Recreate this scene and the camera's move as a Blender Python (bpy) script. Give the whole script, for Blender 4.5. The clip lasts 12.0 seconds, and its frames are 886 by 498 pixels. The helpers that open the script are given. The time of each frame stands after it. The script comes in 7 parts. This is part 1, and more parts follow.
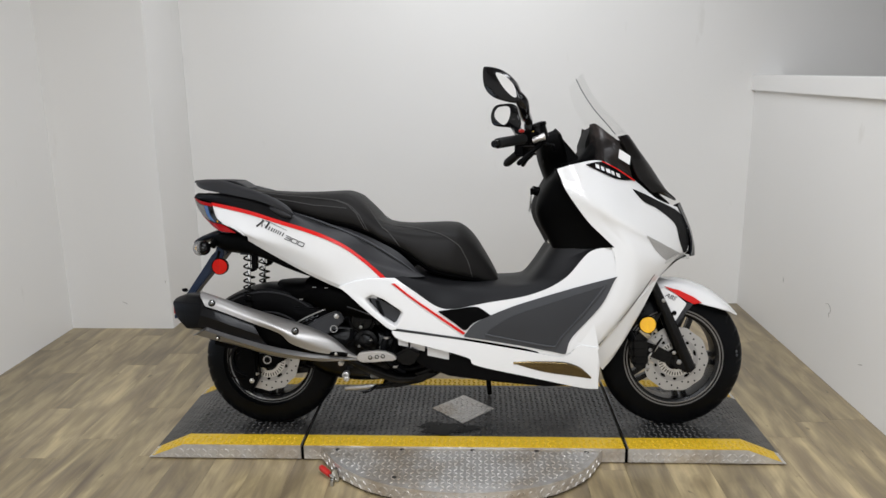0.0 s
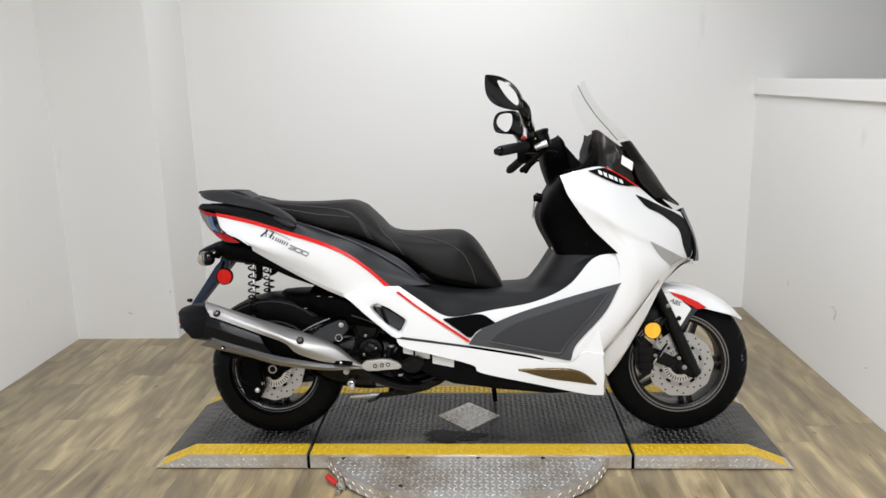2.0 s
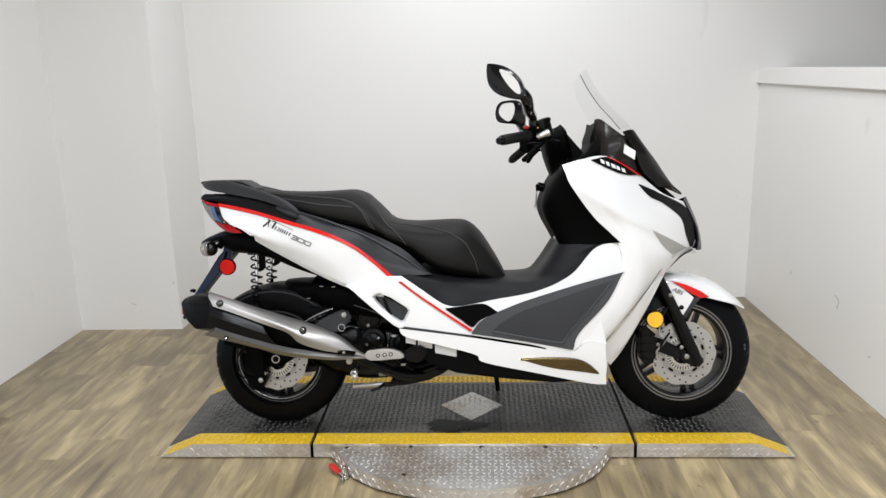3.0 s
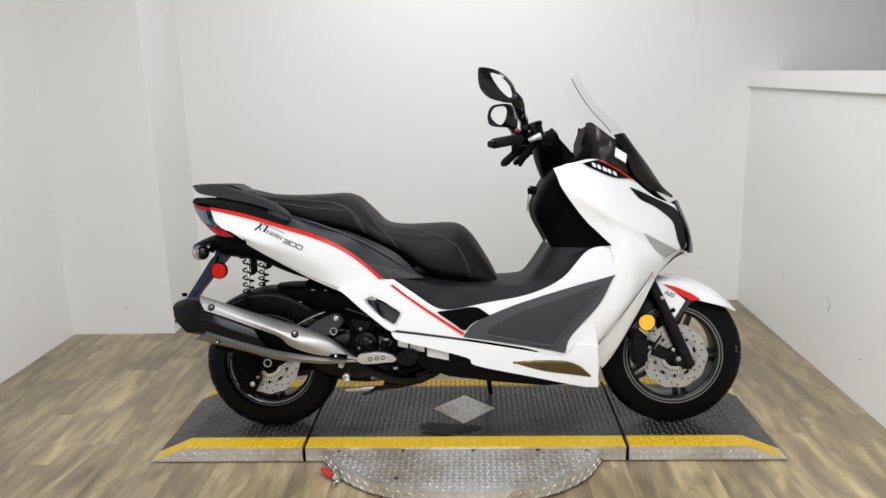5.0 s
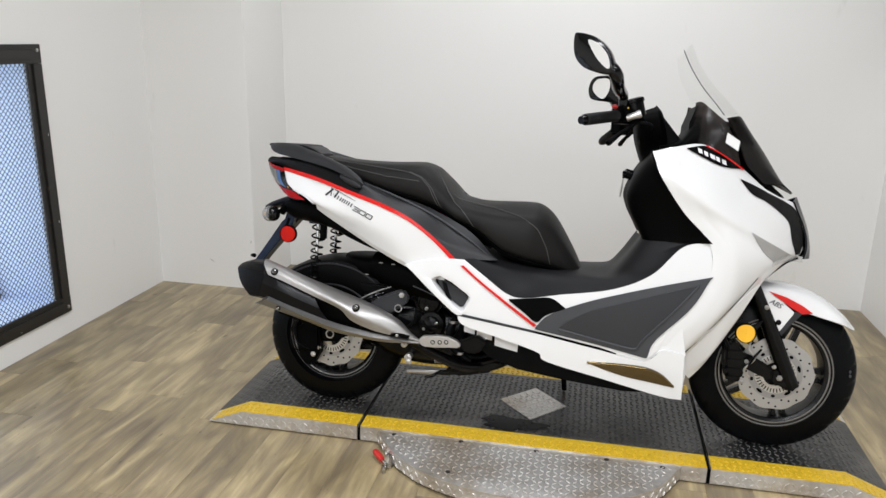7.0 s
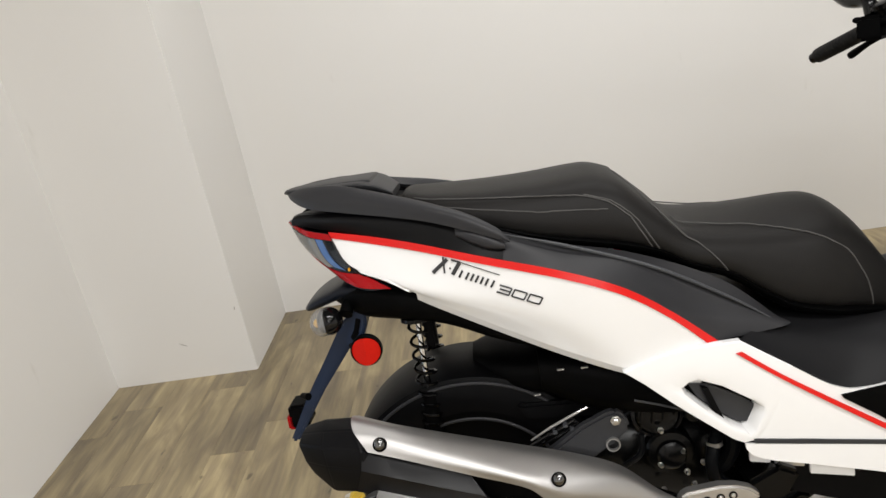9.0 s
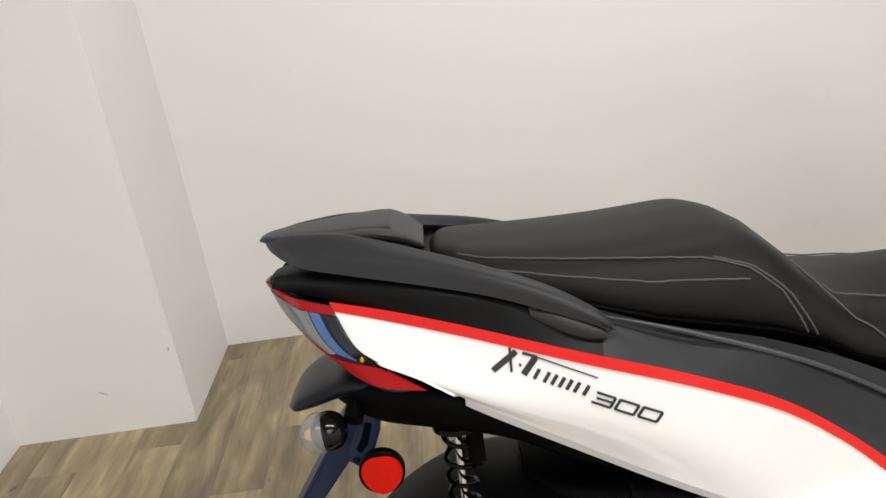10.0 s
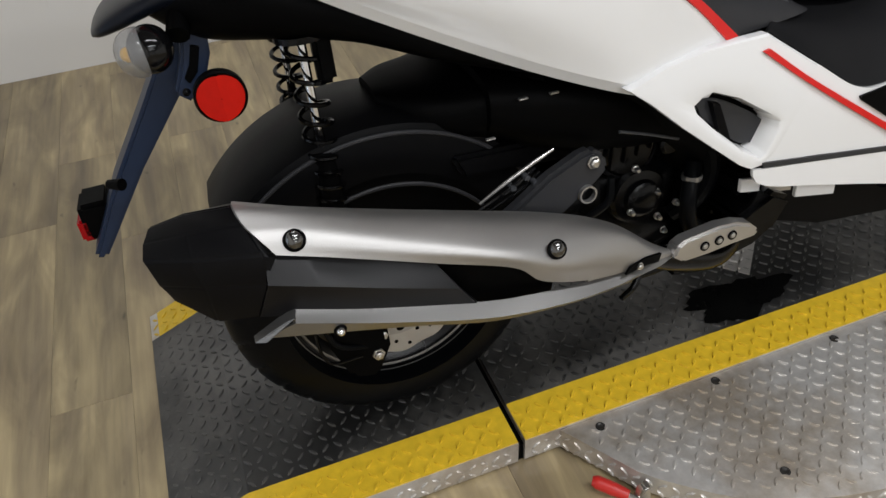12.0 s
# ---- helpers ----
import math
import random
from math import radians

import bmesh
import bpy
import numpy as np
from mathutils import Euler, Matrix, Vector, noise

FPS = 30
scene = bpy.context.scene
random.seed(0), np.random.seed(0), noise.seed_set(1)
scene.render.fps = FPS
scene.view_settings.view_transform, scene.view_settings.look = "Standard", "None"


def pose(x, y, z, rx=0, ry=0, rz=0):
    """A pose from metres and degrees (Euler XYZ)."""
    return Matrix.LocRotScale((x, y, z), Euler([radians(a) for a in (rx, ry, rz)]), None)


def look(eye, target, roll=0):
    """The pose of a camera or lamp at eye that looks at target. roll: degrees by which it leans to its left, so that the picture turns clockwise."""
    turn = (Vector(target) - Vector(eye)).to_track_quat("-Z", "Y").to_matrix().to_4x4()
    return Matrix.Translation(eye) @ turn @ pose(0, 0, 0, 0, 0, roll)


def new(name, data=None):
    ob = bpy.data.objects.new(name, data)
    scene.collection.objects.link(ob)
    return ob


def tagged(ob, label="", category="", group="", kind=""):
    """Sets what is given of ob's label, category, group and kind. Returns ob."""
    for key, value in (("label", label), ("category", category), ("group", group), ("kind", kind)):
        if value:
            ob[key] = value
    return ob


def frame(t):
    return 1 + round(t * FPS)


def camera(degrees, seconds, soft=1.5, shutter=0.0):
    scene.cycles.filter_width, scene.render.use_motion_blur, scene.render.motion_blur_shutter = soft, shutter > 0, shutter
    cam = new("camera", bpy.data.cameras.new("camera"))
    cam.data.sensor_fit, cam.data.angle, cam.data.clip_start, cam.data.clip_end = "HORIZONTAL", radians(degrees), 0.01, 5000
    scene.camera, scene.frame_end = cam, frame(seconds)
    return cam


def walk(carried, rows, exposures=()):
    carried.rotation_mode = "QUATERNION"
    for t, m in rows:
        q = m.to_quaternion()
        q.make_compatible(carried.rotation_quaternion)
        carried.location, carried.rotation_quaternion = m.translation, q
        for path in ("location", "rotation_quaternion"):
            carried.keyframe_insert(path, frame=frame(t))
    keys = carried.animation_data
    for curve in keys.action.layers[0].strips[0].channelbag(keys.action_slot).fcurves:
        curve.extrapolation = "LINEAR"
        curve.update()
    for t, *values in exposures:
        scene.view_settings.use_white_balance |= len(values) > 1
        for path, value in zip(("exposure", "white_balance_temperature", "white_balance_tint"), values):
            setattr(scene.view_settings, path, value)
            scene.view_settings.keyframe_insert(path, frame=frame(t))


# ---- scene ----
cam = camera(61.4, 12.0, soft=1.5)
PATH = [
    (0, (0.791, -2.716, 1.414), (0.708, -0.773, 0.949), -0.6),
    (0.5, (0.786, -2.707, 1.412), (0.688, -0.767, 0.935), -1.2),
    (1, (0.787, -2.706, 1.417), (0.694, -0.764, 0.949), -0.8),
    (1.5, (0.783, -2.71, 1.416), (0.692, -0.766, 0.954), -1.3),
    (2, (0.791, -2.718, 1.422), (0.698, -0.771, 0.972), -1.3),
    (2.5, (0.795, -2.724, 1.421), (0.701, -0.779, 0.967), -1.8),
    (3, (0.793, -2.72, 1.416), (0.692, -0.779, 0.944), -1.5),
    (5, (0.802, -2.721, 1.415), (0.716, -0.777, 0.952), -1.5),
    (5.5, (0.799, -2.719, 1.417), (0.71, -0.777, 0.948), -1.3),
    (6, (0.801, -2.709, 1.414), (0.704, -0.77, 0.93), -1.6),
    (6.5, (0.847, -2.63, 1.401), (0.763, -0.702, 0.874), -1.1),
    (6.8, (0.898, -2.562, 1.385), (0.725, -0.628, 0.904), -0.3),
    (7, (0.895, -2.498, 1.404), (0.524, -0.61, 0.858), 1.2),
    (7.1, (0.889, -2.455, 1.39), (0.418, -0.595, 0.825), 0.7),
    (7.2, (0.859, -2.414, 1.397), (0.341, -0.571, 0.819), -0.3),
    (8.8, (0.222, -1.434, 1.362), (-0.099, 0.423, 0.692), -7.9),
    (9, (0.136, -1.31, 1.398), (-0.038, 0.544, 0.67), -10.4),
    (9.5, (0.029, -1.021, 1.368), (-0.068, 0.853, 0.676), -7.3),
    (10, (-0.053, -0.847, 1.362), (-0.042, 0.999, 0.591), -7.8),
    (10.5, (-0.125, -0.81, 1.253), (0.048, 0.894, 0.22), -5.0),
    (11, (-0.174, -0.829, 1.154), (0.094, 0.674, -0.138), -4.2),
    (11.5, (-0.206, -0.848, 1.105), (0.138, 0.521, -0.312), -3.2),
    (12, (-0.181, -0.864, 1.138), (0.286, 0.57, -0.176), -3.9),
]
EXPOSURES = [(0, -0.2, 6050, 10), (1, -0.1, 6050, 10), (2.5, 0.08, 6050, 10), (5, 0.03, 6050, 10), (7.2, 0.0, 6100, 10), (9, 0.02, 6500, 10), (9.5, 0.1, 6500, 10), (10, 0.12, 6450, 10), (10.5, -0.12, 6500, 10), (11, -0.42, 6450, 10), (11.5, -0.45, 6450, 10), (12, -0.38, 6200, 10)]
walk(cam, [(t, look(eye, target, roll)) for t, eye, target, roll in PATH], EXPOSURES)

# ---- light ----
world = bpy.data.worlds.new("world")
scene.world = world
world.use_nodes = True
world.node_tree.nodes["Background"].inputs[0].default_value = (0.9, 0.95, 1.0, 1)
world.node_tree.nodes["Background"].inputs[1].default_value = 0.1
scene.view_settings.exposure = 0.0


def area_lamp(name, m, sx, sy, watts, colour):
    d = bpy.data.lights.new(name, "AREA")
    d.shape, d.size, d.size_y, d.energy, d.color = "RECTANGLE", sx, sy, watts, colour
    ob = new(name, d)
    ob.matrix_world = m
    return ob


LAMP = (1.0, 0.985, 0.965)
for lx, ly, watts in ((0.35, 0.85, 13), (1.3, 0.85, 14), (0.1, -1.2, 30), (1.4, -1.2, 30), (0.1, -3.2, 36), (1.4, -3.2, 36), (0.1, -5.2, 36), (1.4, -5.2, 36), (0.1, -7.2, 30), (1.4, -7.2, 30)):
    area_lamp("ceiling_lamp", pose(lx, ly, 2.84), 1.2, 0.16, watts, LAMP)

# ---- materials ----
def nodes_of(name):
    m = bpy.data.materials.new(name)
    m.use_nodes = True
    nt = m.node_tree
    return m, nt, nt.nodes["Principled BSDF"]


def rgba(c):
    return (c[0], c[1], c[2], 1)


def surface(name, colour, rough=0.5, metal=0.0, vary=0.12, scale=8.0, fine=120.0, bump=0.02, coat=0.0, rough_vary=0.1, depth=0.002, spec=0.5):
    """Paint, plastic or metal: two scales of noise in colour and roughness, and a fine relief."""
    m, nt, b = nodes_of(name)
    n, l = nt.nodes, nt.links
    co = n.new("ShaderNodeTexCoord")
    big, small = n.new("ShaderNodeTexNoise"), n.new("ShaderNodeTexNoise")
    big.inputs["Scale"].default_value, small.inputs["Scale"].default_value = scale, fine
    big.inputs["Detail"].default_value, small.inputs["Detail"].default_value = 5, 3
    mix = n.new("ShaderNodeMix")
    mix.data_type = "RGBA"
    mix.inputs["A"].default_value = rgba([c * (1 - vary) for c in colour])
    mix.inputs["B"].default_value = rgba([min(1, c * (1 + vary)) for c in colour])
    l.new(co.outputs["Object"], big.inputs["Vector"])
    l.new(co.outputs["Object"], small.inputs["Vector"])
    l.new(big.outputs["Fac"], mix.inputs["Factor"])
    l.new(mix.outputs["Result"], b.inputs["Base Color"])
    rr = n.new("ShaderNodeMapRange")
    rr.inputs["To Min"].default_value, rr.inputs["To Max"].default_value = max(0.02, rough - rough_vary), min(1, rough + rough_vary)
    l.new(big.outputs["Fac"], rr.inputs["Value"])
    l.new(rr.outputs["Result"], b.inputs["Roughness"])
    b.inputs["Metallic"].default_value, b.inputs["Specular IOR Level"].default_value = metal, spec
    b.inputs["Coat Weight"].default_value = coat
    b.inputs["Coat Roughness"].default_value = 0.06
    if bump:
        bp = n.new("ShaderNodeBump")
        bp.inputs["Strength"].default_value, bp.inputs["Distance"].default_value = bump, depth
        l.new(small.outputs["Fac"], bp.inputs["Height"])
        l.new(bp.outputs["Normal"], b.inputs["Normal"])
    return m


def glass(name, colour, alpha, rough=0.03, shine=0.35):
    """A thin moulded sheet or lens."""
    m, nt, b = nodes_of(name)
    n, l = nt.nodes, nt.links
    tr, mx, gl, fr, pw, ml = (n.new("ShaderNode" + k) for k in ("BsdfTransparent", "MixShader", "BsdfGlossy", "LayerWeight", "Math", "Math"))
    tr.inputs[0].default_value = rgba(colour)
    gl.inputs["Roughness"].default_value = rough
    pw.operation, ml.operation = "POWER", "MULTIPLY_ADD"
    pw.inputs[1].default_value, ml.inputs[1].default_value, ml.inputs[2].default_value = 4.0, shine, 0.07 * shine
    l.new(fr.outputs["Facing"], pw.inputs[0])
    l.new(pw.outputs[0], ml.inputs[0])
    b.inputs["Base Color"].default_value, b.inputs["Roughness"].default_value = rgba([c * 0.5 for c in colour]), 0.15
    thin = n.new("ShaderNodeMixShader")
    thin.inputs[0].default_value = alpha
    l.new(tr.outputs[0], thin.inputs[1])
    l.new(b.outputs[0], thin.inputs[2])
    l.new(ml.outputs[0], mx.inputs[0])
    l.new(thin.outputs[0], mx.inputs[1])
    l.new(gl.outputs[0], mx.inputs[2])
    l.new(mx.outputs[0], n["Material Output"].inputs[0])
    return m


def wall_paint(name, colour):
    """Rolled wall paint with roller texture and faint scuffs."""
    m, nt, b = nodes_of(name)
    n, l = nt.nodes, nt.links
    co = n.new("ShaderNodeTexCoord")
    big, fine, scuff = (n.new("ShaderNodeTexNoise") for _ in range(3))
    big.inputs["Scale"].default_value, fine.inputs["Scale"].default_value, scuff.inputs["Scale"].default_value = 0.9, 260, 7
    scuff.inputs["Detail"].default_value = 8
    mp = n.new("ShaderNodeMapping")
    mp.inputs["Scale"].default_value = (1, 1, 0.35)
    l.new(co.outputs["Object"], big.inputs["Vector"])
    l.new(co.outputs["Object"], fine.inputs["Vector"])
    l.new(co.outputs["Object"], mp.inputs["Vector"])
    l.new(mp.outputs[0], scuff.inputs["Vector"])
    ramp = n.new("ShaderNodeValToRGB")
    ramp.color_ramp.elements[0].position, ramp.color_ramp.elements[0].color = 0.70, (1, 1, 1, 1)
    ramp.color_ramp.elements[1].position, ramp.color_ramp.elements[1].color = 0.80, (0.86, 0.85, 0.83, 1)
    l.new(scuff.outputs["Fac"], ramp.inputs[0])
    mix = n.new("ShaderNodeMix")
    mix.data_type = "RGBA"
    mix.inputs["A"].default_value = rgba([c * 0.97 for c in colour])
    mix.inputs["B"].default_value = rgba([min(1, c * 1.03) for c in colour])
    l.new(big.outputs["Fac"], mix.inputs["Factor"])
    mul = n.new("ShaderNodeMix")
    mul.data_type, mul.blend_type = "RGBA", "MULTIPLY"
    mul.inputs["Factor"].default_value = 1
    l.new(mix.outputs["Result"], mul.inputs["A"])
    l.new(ramp.outputs[0], mul.inputs["B"])
    l.new(mul.outputs["Result"], b.inputs["Base Color"])
    b.inputs["Roughness"].default_value = 0.55
    bp = n.new("ShaderNodeBump")
    bp.inputs["Strength"].default_value, bp.inputs["Distance"].default_value = 0.08, 0.001
    l.new(fine.outputs["Fac"], bp.inputs["Height"])
    l.new(bp.outputs["Normal"], b.inputs["Normal"])
    return m


def plank_vinyl(name):
    """Rustic oak-look vinyl: long grain, dark weathered streaks, tone by plank."""
    m, nt, b = nodes_of(name)
    n, l = nt.nodes, nt.links
    co, info = n.new("ShaderNodeTexCoord"), n.new("ShaderNodeObjectInfo")
    shift = n.new("ShaderNodeVectorMath")
    shift.operation = "MULTIPLY_ADD"
    shift.inputs[1].default_value = (1, 1, 1)
    cmb = n.new("ShaderNodeCombineXYZ")
    mul = n.new("ShaderNodeMath")
    mul.operation = "MULTIPLY"
    mul.inputs[1].default_value = 37.0
    l.new(info.outputs["Random"], mul.inputs[0])
    l.new(mul.outputs[0], cmb.inputs[0])
    l.new(mul.outputs[0], cmb.inputs[1])
    l.new(co.outputs["Object"], shift.inputs[0])
    l.new(cmb.outputs[0], shift.inputs[2])
    mp, mp2 = n.new("ShaderNodeMapping"), n.new("ShaderNodeMapping")
    mp.inputs["Scale"].default_value = (13, 3.2, 1)
    mp2.inputs["Scale"].default_value = (60, 3.0, 1)
    grain, fine = n.new("ShaderNodeTexNoise"), n.new("ShaderNodeTexNoise")
    grain.inputs["Scale"].default_value, grain.inputs["Detail"].default_value, grain.inputs["Distortion"].default_value = 1.0, 5, 0.9
    fine.inputs["Scale"].default_value, fine.inputs["Detail"].default_value = 1.5, 6
    for a, t in ((mp, grain), (mp2, fine)):
        l.new(shift.outputs[0], a.inputs["Vector"])
        l.new(a.outputs[0], t.inputs["Vector"])
    ramp = n.new("ShaderNodeValToRGB")
    e = ramp.color_ramp.elements
    e[0].position, e[0].color = 0.26, (0.165, 0.125, 0.072, 1)
    e[1].position, e[1].color = 0.70, (0.455, 0.362, 0.200, 1)
    mid = e.new(0.48)
    mid.color = (0.285, 0.225, 0.125, 1)
    l.new(grain.outputs["Fac"], ramp.inputs[0])
    tone = n.new("ShaderNodeMapRange")
    tone.inputs["To Min"].default_value, tone.inputs["To Max"].default_value = 0.80, 1.18
    l.new(info.outputs["Random"], tone.inputs["Value"])
    fm = n.new("ShaderNodeMapRange")
    fm.inputs["From Min"].default_value, fm.inputs["From Max"].default_value = 0.3, 0.7
    fm.inputs["To Min"].default_value, fm.inputs["To Max"].default_value = 0.87, 1.11
    l.new(fine.outputs["Fac"], fm.inputs["Value"])
    # greyer weathered streaks and small dark knots
    mp3, mp4 = n.new("ShaderNodeMapping"), n.new("ShaderNodeMapping")
    mp3.inputs["Scale"].default_value, mp4.inputs["Scale"].default_value = (20, 1.9, 1), (30, 13, 1)
    streak, knot = n.new("ShaderNodeTexNoise"), n.new("ShaderNodeTexNoise")
    streak.inputs["Detail"].default_value, knot.inputs["Detail"].default_value = 7, 2
    streak.inputs["Scale"].default_value = knot.inputs["Scale"].default_value = 1.0
    for a, t in ((mp3, streak), (mp4, knot)):
        l.new(shift.outputs[0], a.inputs["Vector"])
        l.new(a.outputs[0], t.inputs["Vector"])
    sr, kr = n.new("ShaderNodeMapRange"), n.new("ShaderNodeMapRange")
    sr.inputs["From Min"].default_value, sr.inputs["From Max"].default_value, sr.inputs["To Max"].default_value = 0.45, 0.70, 0.68
    kr.inputs["From Min"].default_value, kr.inputs["From Max"].default_value = 0.70, 0.78
    kr.inputs["To Min"].default_value, kr.inputs["To Max"].default_value = 1.0, 0.45
    l.new(streak.outputs["Fac"], sr.inputs["Value"])
    l.new(knot.outputs["Fac"], kr.inputs["Value"])
    grey = n.new("ShaderNodeMix")
    grey.data_type = "RGBA"
    grey.inputs["B"].default_value = (0.145, 0.112, 0.077, 1)
    l.new(sr.outputs[0], grey.inputs["Factor"])
    l.new(ramp.outputs[0], grey.inputs["A"])
    v1, v2, v3 = (n.new("ShaderNodeVectorMath") for _ in range(3))
    for v, src in ((v1, tone), (v2, fm), (v3, kr)):
        v.operation = "SCALE"
        l.new(src.outputs[0], v.inputs["Scale"])
    l.new(grey.outputs["Result"], v1.inputs[0])
    l.new(v1.outputs[0], v2.inputs[0])
    l.new(v2.outputs[0], v3.inputs[0])
    l.new(v3.outputs[0], b.inputs["Base Color"])
    b.inputs["Roughness"].default_value, b.inputs["Specular IOR Level"].default_value = 0.34, 0.7
    bp = n.new("ShaderNodeBump")
    bp.inputs["Strength"].default_value, bp.inputs["Distance"].default_value = 0.25, 0.001
    l.new(fine.outputs["Fac"], bp.inputs["Height"])
    l.new(bp.outputs["Normal"], b.inputs["Normal"])
    return m


def worn(name, colour, under, rough, metal=0.0, wear=0.6, scale=9.0, spec=0.5):
    """A coating worn through in places to what lies under it."""
    m, nt, b = nodes_of(name)
    n, l = nt.nodes, nt.links
    co = n.new("ShaderNodeTexCoord")
    t, f = n.new("ShaderNodeTexNoise"), n.new("ShaderNodeTexNoise")
    t.inputs["Scale"].default_value, t.inputs["Detail"].default_value, t.inputs["Roughness"].default_value = scale, 9, 0.7
    f.inputs["Scale"].default_value, f.inputs["Detail"].default_value = 60, 5
    l.new(co.outputs["Object"], t.inputs["Vector"])
    l.new(co.outputs["Object"], f.inputs["Vector"])
    ramp = n.new("ShaderNodeMapRange")
    ramp.inputs["From Min"].default_value, ramp.inputs["From Max"].default_value = wear, wear + 0.14
    l.new(t.outputs["Fac"], ramp.inputs["Value"])
    fr = n.new("ShaderNodeMapRange")
    fr.inputs["From Min"].default_value, fr.inputs["From Max"].default_value = 0.3, 0.7
    fr.inputs["To Min"].default_value, fr.inputs["To Max"].default_value = 0.90, 1.10
    l.new(f.outputs["Fac"], fr.inputs["Value"])
    mix = n.new("ShaderNodeMix")
    mix.data_type = "RGBA"
    mix.inputs["A"].default_value, mix.inputs["B"].default_value = rgba(colour), rgba(under)
    l.new(ramp.outputs[0], mix.inputs["Factor"])
    sc = n.new("ShaderNodeVectorMath")
    sc.operation = "SCALE"
    l.new(mix.outputs["Result"], sc.inputs[0])
    l.new(fr.outputs[0], sc.inputs["Scale"])
    l.new(sc.outputs[0], b.inputs["Base Color"])
    b.inputs["Roughness"].default_value, b.inputs["Metallic"].default_value, b.inputs["Specular IOR Level"].default_value = rough, metal, spec
    bp = n.new("ShaderNodeBump")
    bp.inputs["Strength"].default_value, bp.inputs["Distance"].default_value = 0.2, 0.001
    l.new(f.outputs["Fac"], bp.inputs["Height"])
    l.new(bp.outputs["Normal"], b.inputs["Normal"])
    return m


def glow(name, colour, strength):
    m, nt, b = nodes_of(name)
    b.inputs["Emission Color"].default_value, b.inputs["Emission Strength"].default_value = rgba(colour), strength
    b.inputs["Base Color"].default_value = rgba(colour)
    return m


